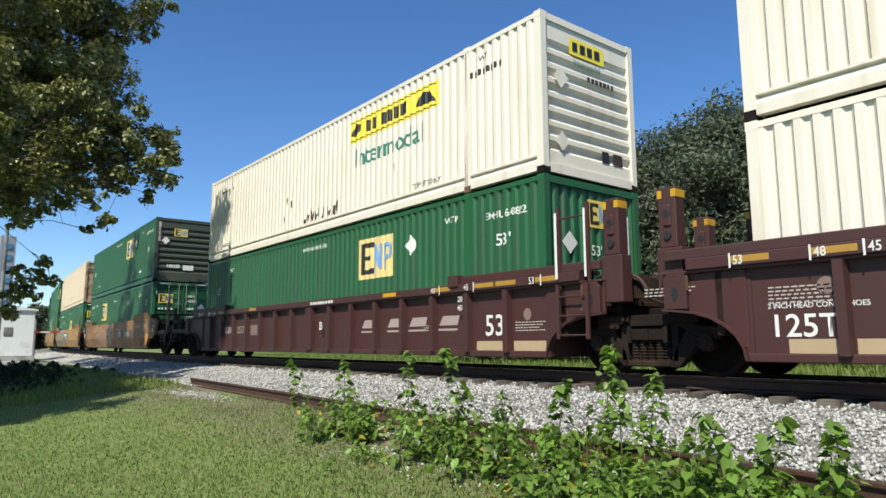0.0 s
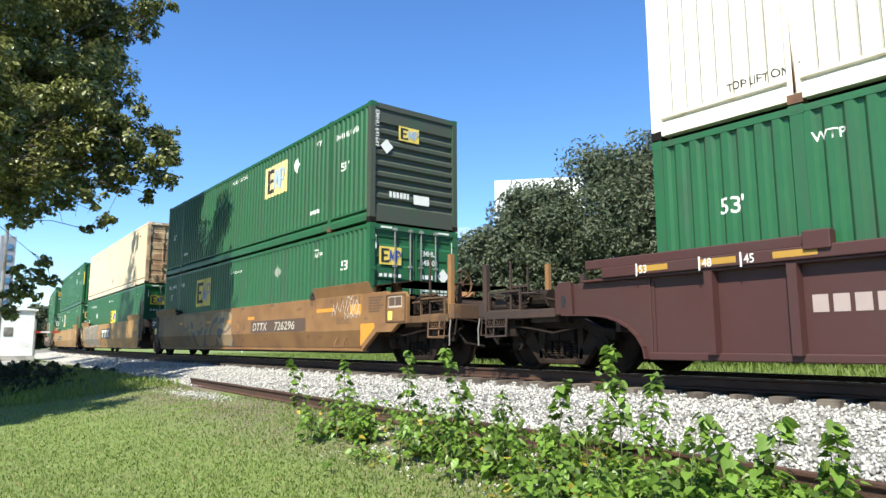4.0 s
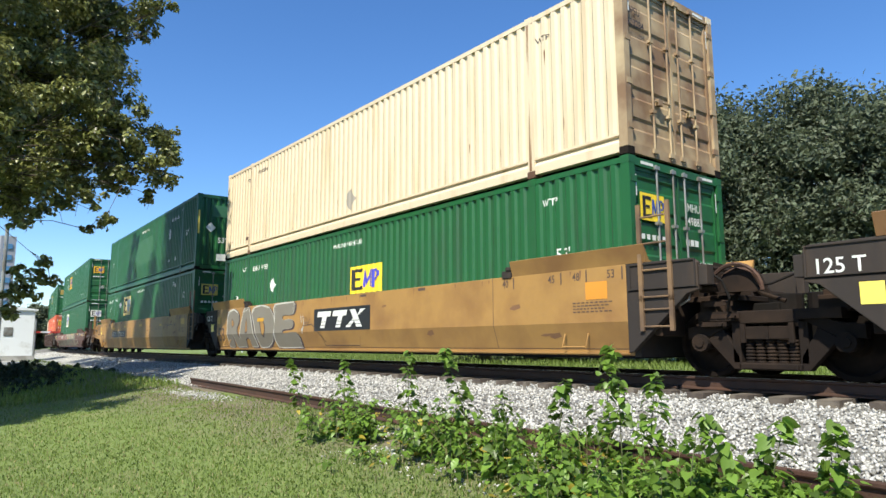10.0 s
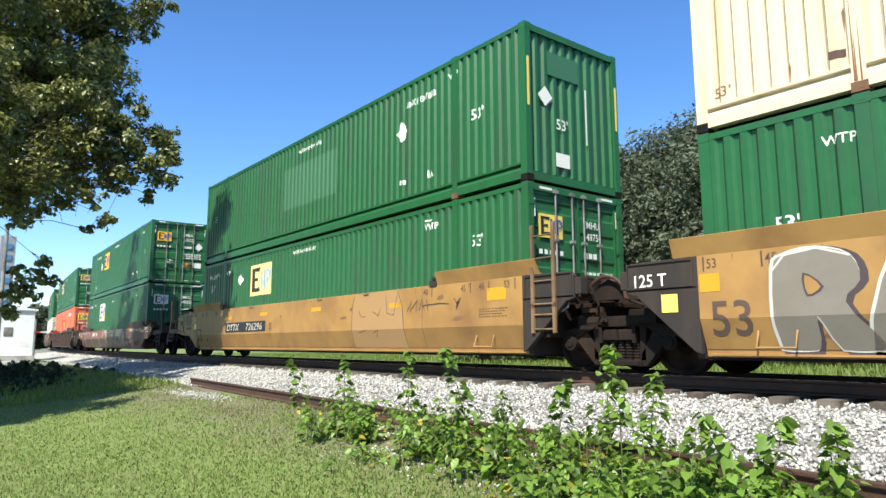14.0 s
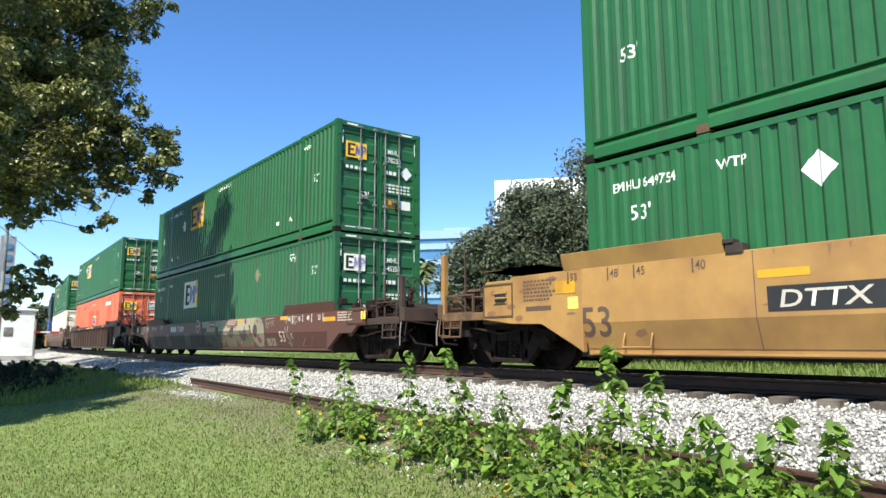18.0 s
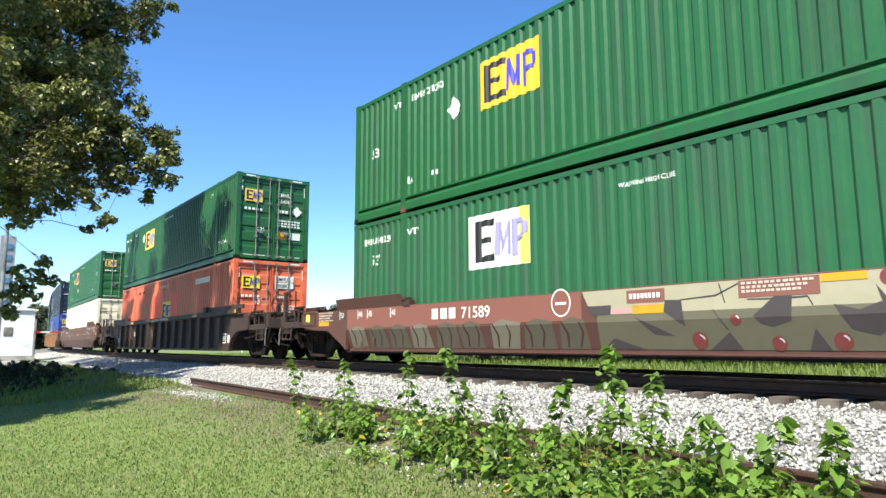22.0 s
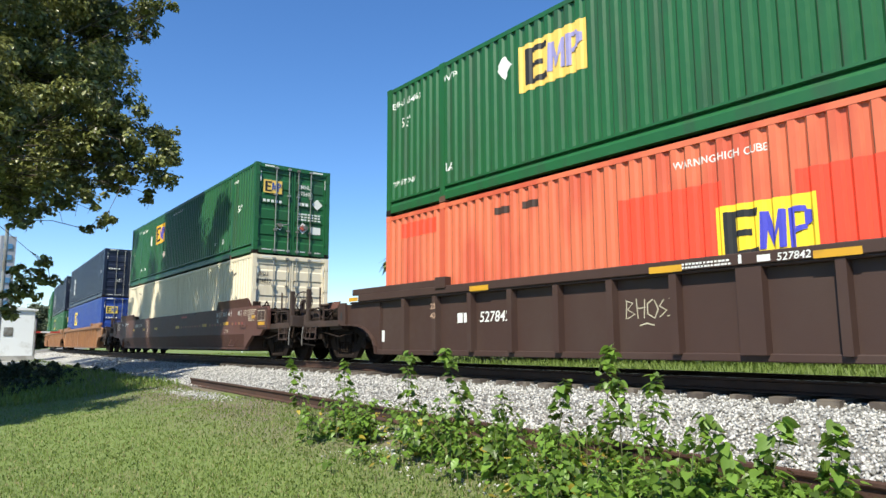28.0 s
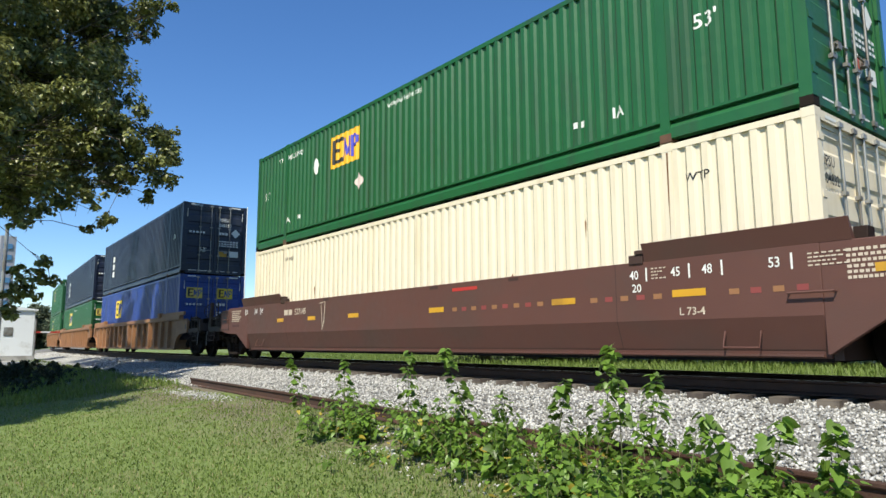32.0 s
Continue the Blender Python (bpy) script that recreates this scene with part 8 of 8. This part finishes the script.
    v = np.stack([o - t * s * 0.5 * long, o + b * s * 0.42 + nrm * s * cup * 0.6 - t * s * 0.12, o + t * s * 0.5 * long, o - b * s * 0.42 + nrm * s * cup * 0.6 - t * s * 0.12], 1)
    f = np.array([(0, 1, 2), (0, 2, 3)])[None] + (np.arange(n) * 4)[:, None, None]
    return v.reshape(-1, 3), f.reshape(-1, 3)


HEART = np.array([(0, -0.40, 0.0), (0.28, -0.50, 0.05), (0.45, -0.20, 0.10), (0.34, 0.16, 0.07), (0, 0.62, -0.10), (-0.34, 0.16, 0.07), (-0.45, -0.20, 0.10), (-0.28, -0.50, 0.05), (0, 0.05, 0.0)])
HEART_TRIS = np.array([(0, 1, 2), (0, 2, 8), (8, 2, 3), (8, 3, 4), (0, 6, 7), (0, 8, 6), (8, 5, 6), (8, 4, 5)])


def heart_leaves(places, outward, size, gen):
    """Heart-shaped drooping leaves, folded along the midrib; outward: which way each tip points."""
    n = len(places)
    t = outward / (np.linalg.norm(outward, axis=1)[:, None] + 1e-9) + gen.normal(scale=0.35, size=(n, 3)) - np.array([0, 0, 0.45])
    t /= np.linalg.norm(t, axis=1)[:, None]
    up = np.array([0, 0, 1.0]) + gen.normal(scale=0.38, size=(n, 3))
    b = np.cross(t, up)
    b /= np.linalg.norm(b, axis=1)[:, None] + 1e-9
    nr = np.cross(b, t)
    s = size * gen.uniform(0.55, 1.25, n)
    v = places[:, None, :] + s[:, None, None] * (HEART[None, :, 0:1] * b[:, None, :] + HEART[None, :, 1:2] * t[:, None, :] + HEART[None, :, 2:3] * nr[:, None, :])
    f = HEART_TRIS[None] + (np.arange(n) * len(HEART))[:, None, None]
    return v.reshape(-1, 3), f.reshape(-1, 3)


def clump(centre, radius, n, gen, flat=0.75):
    """Places and outward directions of leaves in an uneven tuft."""
    d = gen.normal(size=(n, 3))
    d /= np.linalg.norm(d, axis=1)[:, None]
    r = radius * (0.35 + 0.65 * gen.random(n) ** 0.6) * (1 + 0.35 * np.sin(3 * d[:, 0] + centre[0]) * np.cos(4 * d[:, 1] + centre[1]))
    p = d * r[:, None] * np.array([1, 1, flat]) + np.array(centre)
    return p, d + np.array([0, 0, 0.7])


def tree(name, label, foot, tufts, leaf, per, material, trunk_r, gen, fork=0.35, group="", leaf_long=1.4, loose=1.0, toss=0.45):
    """tufts: (centre, radius). A trunk, a limb to each tuft, and a crown of leaves."""
    t = thing(name, label, "tree", group)
    foot = Vector(foot)
    mid = sum((Vector(c) for c, _ in tufts), Vector()) / len(tufts)
    top = max(c[2] for c, _ in tufts)
    hub = Vector((foot.x * 0.8 + mid.x * 0.2, foot.y * 0.8 + mid.y * 0.2, foot.z + (top - foot.z) * fork))
    part("trunk", Form().tube([foot - Vector((0, 0, 0.2)), foot + Vector((0.03, 0.02, 0.5)), foot * 0.5 + hub * 0.5, hub, hub * 0.45 + mid * 0.55 + Vector((0, 0, 0.6))], [trunk_r * 1.5, trunk_r * 1.08, trunk_r * 0.9, trunk_r * 0.75, trunk_r * 0.3], 12), bark, t, smooth=True)
    pv, fv, nv = [], [], 0
    anchors = [c for c, r in tufts if r > 0.6]
    for c, r in tufts:
        limb = Form()
        c = Vector(c)
        bend = hub.lerp(c, 0.5) + Vector((gen.uniform(-0.4, 0.4), gen.uniform(-0.4, 0.4), 0.5))
        k = min(1.0, r / 1.3)
        if r < 0.43 and loose == 1.0:
            near = min((Vector(q) for q in anchors), key=lambda q: (q - c).length)
            anchors.append(tuple(c))
            bend = near.lerp(c, 0.5) + Vector((0, 0, 0.12))
            limb.tube([near, bend, c], [0.012, 0.009, 0.004], 6)
        else:
            limb.tube([hub.lerp(mid, 0.15), bend, c], [trunk_r * 0.22 * k, trunk_r * 0.08 * k, trunk_r * 0.03 * k], 6)
        for k in range(5):
            e = c + Vector(gen.normal(size=3)) * r * 0.45
            limb.tube([bend.lerp(c, 0.7), e.lerp(c, 0.4), e], [trunk_r * 0.06 * min(1.0, r), trunk_r * 0.04 * min(1.0, r), 0.004], 4)
        part("limb", limb, bark, t, smooth=True)
        subs = max(9, int(r * 9))
        for k in range(subs):
            d = gen.normal(size=3)
            d /= np.linalg.norm(d)
            q = np.array(c) + d * r * gen.uniform(0.35, 0.95) * np.array([1, 1, 0.8])
            pp, nn = clump(q, r * gen.uniform(0.22, 0.42) * loose, int(per * max(r * r, 0.30 * r) / subs), gen)
            v, f = leaves(pp, nn, leaf, gen, leaf_long, 0.25, toss)
            pv.append(v)
            fv.append(f + nv)
            nv += len(v)
    part("crown", quick_mesh("crown", np.concatenate(pv), np.concatenate(fv), material), material, t)
    return t


gen = np.random.default_rng(31)
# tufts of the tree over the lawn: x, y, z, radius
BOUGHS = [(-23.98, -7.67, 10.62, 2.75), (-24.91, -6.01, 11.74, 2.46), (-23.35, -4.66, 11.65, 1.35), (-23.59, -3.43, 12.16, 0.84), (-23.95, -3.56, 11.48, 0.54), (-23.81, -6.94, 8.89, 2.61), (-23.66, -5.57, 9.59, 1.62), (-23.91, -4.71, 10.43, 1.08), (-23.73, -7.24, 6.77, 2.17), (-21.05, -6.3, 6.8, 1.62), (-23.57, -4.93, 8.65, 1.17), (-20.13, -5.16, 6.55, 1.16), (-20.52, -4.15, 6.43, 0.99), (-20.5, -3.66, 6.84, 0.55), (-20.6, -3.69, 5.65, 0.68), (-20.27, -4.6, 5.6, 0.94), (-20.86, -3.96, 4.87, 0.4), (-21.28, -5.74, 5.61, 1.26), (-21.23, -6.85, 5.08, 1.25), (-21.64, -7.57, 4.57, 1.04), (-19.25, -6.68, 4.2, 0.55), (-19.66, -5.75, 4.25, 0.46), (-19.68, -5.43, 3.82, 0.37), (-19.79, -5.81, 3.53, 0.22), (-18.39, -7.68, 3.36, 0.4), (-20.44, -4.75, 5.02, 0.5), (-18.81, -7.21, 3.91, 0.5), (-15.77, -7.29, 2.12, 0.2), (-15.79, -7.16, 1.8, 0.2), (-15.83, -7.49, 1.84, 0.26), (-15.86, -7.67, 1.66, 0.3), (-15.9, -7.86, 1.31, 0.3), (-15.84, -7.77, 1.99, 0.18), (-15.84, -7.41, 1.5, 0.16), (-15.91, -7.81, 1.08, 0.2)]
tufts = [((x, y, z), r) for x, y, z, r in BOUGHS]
# more of its crown, largely out of view, added to shade the lawn and the train
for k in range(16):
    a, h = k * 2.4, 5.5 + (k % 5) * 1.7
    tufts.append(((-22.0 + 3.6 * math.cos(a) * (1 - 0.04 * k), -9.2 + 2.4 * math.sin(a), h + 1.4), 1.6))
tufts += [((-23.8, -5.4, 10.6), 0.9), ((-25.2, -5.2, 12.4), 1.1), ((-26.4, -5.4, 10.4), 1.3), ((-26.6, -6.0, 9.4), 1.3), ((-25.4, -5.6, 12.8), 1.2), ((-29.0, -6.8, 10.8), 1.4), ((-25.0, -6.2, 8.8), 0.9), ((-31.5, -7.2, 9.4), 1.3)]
# unseen tufts added beyond the left edge to cast shade over lawn and shrubs
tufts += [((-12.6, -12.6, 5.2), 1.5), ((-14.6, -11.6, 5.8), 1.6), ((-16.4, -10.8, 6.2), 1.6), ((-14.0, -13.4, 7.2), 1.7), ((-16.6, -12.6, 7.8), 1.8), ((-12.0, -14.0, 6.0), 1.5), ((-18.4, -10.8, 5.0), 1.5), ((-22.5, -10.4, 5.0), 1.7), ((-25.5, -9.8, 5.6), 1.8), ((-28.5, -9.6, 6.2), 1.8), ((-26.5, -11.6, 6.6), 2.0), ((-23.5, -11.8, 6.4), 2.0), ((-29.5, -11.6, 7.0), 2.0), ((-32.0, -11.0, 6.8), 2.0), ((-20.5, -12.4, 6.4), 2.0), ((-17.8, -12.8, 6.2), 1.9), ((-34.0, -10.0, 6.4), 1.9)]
# tufts added towards the sun, mostly unseen, to shade ground, ballast and twigs
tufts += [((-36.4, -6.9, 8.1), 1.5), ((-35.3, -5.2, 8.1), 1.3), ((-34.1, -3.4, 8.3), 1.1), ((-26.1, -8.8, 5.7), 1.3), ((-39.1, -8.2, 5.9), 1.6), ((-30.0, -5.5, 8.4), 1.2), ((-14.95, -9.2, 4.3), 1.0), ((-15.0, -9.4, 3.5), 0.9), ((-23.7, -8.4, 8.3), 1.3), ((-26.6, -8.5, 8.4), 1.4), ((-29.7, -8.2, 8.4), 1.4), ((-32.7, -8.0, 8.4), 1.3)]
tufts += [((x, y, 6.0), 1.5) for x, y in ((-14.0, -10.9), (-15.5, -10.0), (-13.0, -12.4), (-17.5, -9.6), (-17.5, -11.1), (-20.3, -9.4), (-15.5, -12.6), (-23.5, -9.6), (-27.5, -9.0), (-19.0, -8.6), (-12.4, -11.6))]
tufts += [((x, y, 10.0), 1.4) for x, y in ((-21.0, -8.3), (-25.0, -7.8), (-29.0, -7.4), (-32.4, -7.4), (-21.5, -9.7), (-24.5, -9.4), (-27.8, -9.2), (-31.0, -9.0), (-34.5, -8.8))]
# unseen tufts that keep the sun off the low hanging twigs
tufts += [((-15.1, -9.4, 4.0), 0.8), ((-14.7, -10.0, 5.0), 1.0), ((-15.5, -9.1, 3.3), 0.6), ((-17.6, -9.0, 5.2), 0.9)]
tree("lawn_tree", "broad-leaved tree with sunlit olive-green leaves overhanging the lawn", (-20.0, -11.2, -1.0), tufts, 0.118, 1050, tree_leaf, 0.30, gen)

# oaks beyond the track
def oak(x, y, h, r, seed, dense=820, leaf=0.118):
    gen = np.random.default_rng(seed)
    tf = []
    n = 34
    for k in range(n):
        a, q = k * 2.399, (k + 0.5) / n
        z = h * (0.05 + 0.87 * q)
        rr = r * math.sqrt(max(0.08, 1 - (1.75 * (q - 0.38)) ** 2)) * gen.uniform(0.55, 1.0)
        tf.append(((x + rr * math.cos(a), y + rr * math.sin(a) * 0.9, z), r * gen.uniform(0.28, 0.42)))
    tf.append(((x, y, h * 0.90), r * 0.36))
    tf.append(((x + 0.5, y - 0.4, h * 0.5), r * 0.5))
    return tree("oak_tree", "dense dark green oak tree beyond the track", (x, y, -0.42), tf, leaf, dense, oak_leaf, 0.24, gen, 0.2, "oaks beyond the track", 2.0, 2.1, 1.2)


for k, (x, y, h, r) in enumerate([(-21.4, 13.8, 8.4, 2.6), (-18.6, 15.0, 9.7, 3.0), (-16.0, 16.6, 10.3, 3.2), (-13.2, 16.4, 10.6, 3.3), (-10.2, 17.4, 10.6, 3.4), (-7.2, 17.6, 9.6, 3.5), (-4.0, 17.8, 9.2, 3.6), (-0.4, 18.6, 9.4, 3.6), (3.8, 19.0, 9.4, 3.6), (-24.5, 16.5, 4.6, 2.2), (-22.3, 10.9, 6.0, 1.9), (-20.9, 12.3, 8.0, 2.2)]):
    oak(x, y, h * 0.96, r * 1.12, 100 + k)


# the bushes in front of the rail
def bush(x, y, shoots, tall, seed, wide=0.30, dense=94, leaf=0.070, green=None, label="fresh green leafy weed bush at the lawn's edge", group="bushes along the spare rail"):
    green = green or bush_leaf
    gen = np.random.default_rng(seed)
    b = thing("bush", label, "bush", group)
    pv, fv, nv = [], [], 0
    z0 = ground_z(x, y)
    for k in range(max(2, round(shoots * 0.92))):
        bx, by = x + gen.normal() * wide * 0.6, y + gen.normal() * wide * 0.5
        h = min(tall, 0.60) * gen.uniform(0.35, 0.80) if k else tall
        lean = gen.normal(size=2) * 0.12 * h
        pts = [(bx + lean[0] * q * q, by + lean[1] * q * q, z0 - 0.03 + h * q) for q in (0, 0.35, 0.7, 1.0)]
        part("stem", Form().tube(pts, [0.006, 0.005, 0.004, 0.002], 5), stem, b, smooth=True)
        thin = k == 0 and tall > 0.7
        m = int(dense * h * (0.95 if thin else 1.0)) + 6
        q = gen.random(m) ** (0.6 if thin else 0.85)
        c = np.array([[bx + lean[0] * s * s, by + lean[1] * s * s, z0 + h * s] for s in q])
        ang = gen.uniform(0, 2 * np.pi, m)
        out = np.stack([np.cos(ang), np.sin(ang), np.zeros(m)], 1) * (0.035 + 0.15 * (1 - q)[:, None]) * gen.uniform(0.5, 1.3, m)[:, None]
        v, f = heart_leaves(c + out, out, leaf * (1.15 - (0.1 if thin else 0.45) * q), gen)
        pv.append(v)
        fv.append(f + nv)
        nv += len(v)
    if green is bush_leaf:
        m = 5 + shoots
        c = np.array([x, y, z0]) + np.stack([gen.normal(size=m) * wide * 0.7, gen.normal(size=m) * wide * 0.5, gen.uniform(0.03, 0.30, m) * tall], 1)
        v, f = heart_leaves(c, gen.normal(size=(m, 3)) * np.array([1, 1, 0.2]), np.full(m, leaf * 0.9), gen)
        part("yellow_leaves", quick_mesh("yellow_leaves", v, f, yellow_leaf), yellow_leaf, b, "yellowed lower leaves")
        for k in range(3):
            dx, dy = gen.normal(size=2) * wide * 0.6
            part("dry_stalk", Form().tube([(x + dx, y + dy, z0 - 0.02), (x + dx * 1.1, y + dy * 1.1, z0 + tall * 0.25), (x + dx * 1.5, y + dy * 1.4, z0 + tall * 0.45)], [0.004, 0.003, 0.002], 5), straw, b)
    part("leaves", quick_mesh("leaves", np.concatenate(pv), np.concatenate(fv), green), green, b)
    return b


for k, (x, y, n, h) in enumerate([(-6.94, -5.15, 9, 0.84), (-8.04, -5.10, 2, 0.82), (-6.45, -5.32, 10, 0.56), (-6.75, -5.40, 8, 0.46), (-5.57, -5.20, 5, 0.96), (-5.25, -5.38, 9, 0.58), (-4.52, -5.25, 9, 1.0), (-4.85, -5.45, 11, 0.64), (-4.30, -5.45, 10, 0.68), (-3.95, -5.45, 7, 0.55), (-5.65, -5.80, 4, 0.16), (-3.37, -5.30, 6, 1.04), (-3.67, -5.35, 4, 0.78), (-3.10, -5.40, 4, 0.80), (-2.63, -5.35, 3, 0.86),
                                  (-3.45, -5.80, 5, 0.46), (-3.06, -5.90, 6, 0.44), (-2.57, -6.00, 8, 0.50), (-2.75, -5.62, 11, 0.56), (-2.28, -5.90, 15, 0.70), (-2.03, -5.90, 16, 0.72), (-1.77, -5.90, 17, 0.74), (-1.54, -5.90, 15, 0.72), (-1.36, -5.97, 8, 0.52), (-2.20, -5.62, 8, 0.48), (-1.75, -5.64, 8, 0.50), (-2.15, -6.20, 12, 0.50), (-1.65, -6.20, 14, 0.56), (-1.90, -5.75, 12, 0.62), (-1.60, -5.75, 11, 0.62), (-1.42, -5.82, 9, 0.56)]):
    bush(x, y, n, h, 300 + k)
# low shrubs under the tree; part of their shade is in the leaf colour
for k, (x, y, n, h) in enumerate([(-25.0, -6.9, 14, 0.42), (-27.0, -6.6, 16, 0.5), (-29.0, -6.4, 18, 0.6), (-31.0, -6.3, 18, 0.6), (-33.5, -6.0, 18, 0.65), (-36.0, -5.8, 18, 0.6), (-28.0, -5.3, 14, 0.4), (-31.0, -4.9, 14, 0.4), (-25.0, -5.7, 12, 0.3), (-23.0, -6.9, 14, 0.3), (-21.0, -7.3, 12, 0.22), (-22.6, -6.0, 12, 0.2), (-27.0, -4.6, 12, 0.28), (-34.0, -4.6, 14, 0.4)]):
    bush(x, y, n, h, 340 + k, 1.3, 260, 0.10, shaded_shrub_leaf, "green shrub under a tree, leaf colour darkened for shade", "shrubs in the shade")

# ---- far end: crossing hut, signal mast, barrier, towers ----
hut = thing("signal_hut", "white metal signal hut on a concrete base beside the crossing", "hut")
m = pose(-47.3, -4.55, -0.55, 0, 0, -4)
hut.matrix_basis = m
part("hut_body", Form().box(-1.3, 1.3, -1.15, 1.15, 0.35, 3.0), hut_paint, hut, bevel=0.02)
part("hut_roof", Form().prism([(-1.3, 3.0), (1.3, 3.0), (1.3, 3.06), (0, 3.22), (-1.3, 3.06)], -1.42, 1.42), hut_paint, hut)
part("hut_base", Form().box(-1.4, 1.4, -1.25, 1.25, 0.0, 0.35), concrete, hut)
part("hut_vent", Form().box(1.3, 1.33, -0.35, 0.1, 1.5, 2.0).box(1.33, 1.345, -0.30, 0.05, 1.55, 1.6).box(1.33, 1.345, -0.30, 0.05, 1.7, 1.75), galv, hut)
mast = thing("light_pole", "plain grey metal pole beside the hut", "pole")
mast.matrix_basis = pose(-44.0, -5.42, -0.6, 0, 0, 0)
part("pole_shaft", Form().rod((0, 0, 0), (0, 0, 7.6), 0.10, 10), galv, mast)
part("mast_cap", Form().rod((0, 0, 7.6), (0, 0, 7.75), 0.13, 10), galv, mast)
gate = thing("crossing_gate", "white and red barrier arm lowered across the crossing", "crossing gate")
gate.matrix_basis = pose(-50.0, -2.9, -0.5)
part("gate_post", Form().rod((0, 0, 0), (0, 0, 2.6), 0.07, 8), galv, gate)
for i in range(8):
    part("arm_stripe", Form().box(-0.05, 0.05, i * 0.55 - 3.0, i * 0.55 - 2.45, 1.70, 1.80), red_stripe if i % 2 else hut_paint, gate)
tower = thing("apartment_tower", "distant lilac-grey apartment tower with balconies", "building")
tower.matrix_basis = pose(-208.0, 8.6, -0.5, 0, 0, 6)
part("tower_wall", Form().box(-7, 7, -1.7, 1.7, 0, 28.5), facade_grey, tower)
for i in range(9):
    part("window_band", Form().box(7, 7.2, -1.1, 0.9, 2.0 + i * 2.9, 3.3 + i * 2.9), glass_blue, tower)
pole = thing("flag_pole", "thin white pole beyond the train", "pole")
pole.matrix_basis = pose(-66.0, 17.4, -0.4)
part("pole_shaft", Form().rod((0, 0, 0), (0, 0, 15.0), 0.10, 8, 0.05), hut_paint, pole)

# ---- offices beyond the trees ----
def office(x, y, w, d, h, turn, storeys, wall, glass, label):
    o = thing("office_building", label, "building", "offices beyond the track")
    o.matrix_basis = pose(x, y, -0.5, 0, 0, turn)
    part("building_core", Form().box(-w / 2 + 0.4, w / 2 - 0.4, -d / 2 + 0.4, d / 2 - 0.4, 0, h - 0.3), glass, o)
    s = h / storeys
    for i in range(storeys + 1):
        z = min(i * s, h - 1.2)
        part("floor_band", Form().box(-w / 2, w / 2, -d / 2, d / 2, z, z + s * 0.36), wall, o)
    part("roof_parapet", Form().box(-w / 2 + 0.1, w / 2 - 0.1, -d / 2 + 0.1, d / 2 - 0.1, h - 0.5, h + 0.6), wall, o)
    return o


office(-116, 88, 26, 20, 24.5, 40, 7, surf("pale glass band", (0.25, 0.36, 0.50), 0.3, bump=0), glass_blue, "blue glass office block with stepped storeys")
office(-124, 104, 18, 20, 28.0, 40, 8, MATS["pale glass band"], glass_blue, "taller blue glass office block behind another")
top = office(-112, 112, 21, 20, 33.0, 40, 9, facade_white, glass_blue, "white office tower with blue window bands and a blank top")
part("plant_storey", Form().box(-10.4, 10.4, -9.9, 9.9, 33.0, 39.4), facade_white, top)
office(-30, 92, 26, 18, 26.0, 0, 10, facade_white, glass_blue, "white office tower with blue window bands behind the oaks")


def palm(x, y, h, seed):
    gen = np.random.default_rng(seed)
    p = thing("palm_tree", "tall thin palm beyond the track", "tree", "palms beyond the track")
    part("trunk", Form().tube([(x, y, -0.5), (x + 0.1, y, h * 0.5), (x, y, h)], [0.22, 0.17, 0.15], 8), bark, p, smooth=True)
    g = Form()
    for k in range(26):
        a, up = k * 2.4, gen.uniform(-0.5, 0.9)
        d = Vector((math.cos(a), math.sin(a), 0))
        side = Vector((-d.y, d.x, 0))
        pts = [Vector((x, y, h)) + d * (1.9 * s) + Vector((0, 0, up * 1.9 * s - 1.3 * s * s)) for s in (0, 0.3, 0.6, 1.0)]
        for i in range(3):
            w0, w1 = (0.05, 0.30, 0.32, 0.03)[i], (0.05, 0.30, 0.32, 0.03)[i + 1]
            g.add([pts[i] - side * w0, pts[i] + side * w0, pts[i + 1] + side * w1, pts[i + 1] - side * w1], [(0, 1, 2, 3)])
    part("fronds", g, palm_leaf, p)


for k, (x, y, h) in enumerate([(-66.0, 36.0, 10.2), (-63.4, 36.6, 9.4), (-61.8, 37.6, 9.8), (-60.4, 36.0, 8.6)]):
    palm(x, y, h, 500 + k)
for k in range(10):
    oak(-34 - k * 9.0, 27 + (k % 3) * 5 + k * 2.4, 4.6 + (k * 7 % 4) * 0.5, 3.4, 600 + k, 110, 0.36)
for k, (x, y, h, r) in enumerate([(-236, 17, 11.0, 5.0), (-244, 23, 12.5, 5.5), (-232, 28, 11.5, 5.0), (-250, 10, 11.0, 5.5), (-262, 34, 12.0, 6.0)]):
    oak(x, y, h, r, 700 + k, 60, 0.6)
# pale gravel apron of the crossing
apron = swept([(-6.6, -0.70), (-2.3, -0.70), (-2.3, -0.30), (-3.4, -0.46), (-6.6, -0.50)], -64, -34, 0, 0)
tagged(new("crossing_apron", apron.mesh("crossing_apron", surf("pale packed gravel", (0.30, 0.29, 0.26), 0.9, var=0.3, grain=12, blotch=1.2, bump=0.5, bscale=30))), "pale packed gravel apron of the level crossing", "road", kind="structure")



def motions():
    for ob, u, half, z in MOVERS:
        rides(ob, u, half, z)
    # wheels roll without slipping
    turns = [(i / 10, math.degrees(travelled(i / 10) / WHEEL_R)) for i in range(321)]
    for a, x in AXLES:
        walk(a, [(t, pose(x, 0, WHEEL_R, 0, d, 0)) for t, d in turns])


motions()
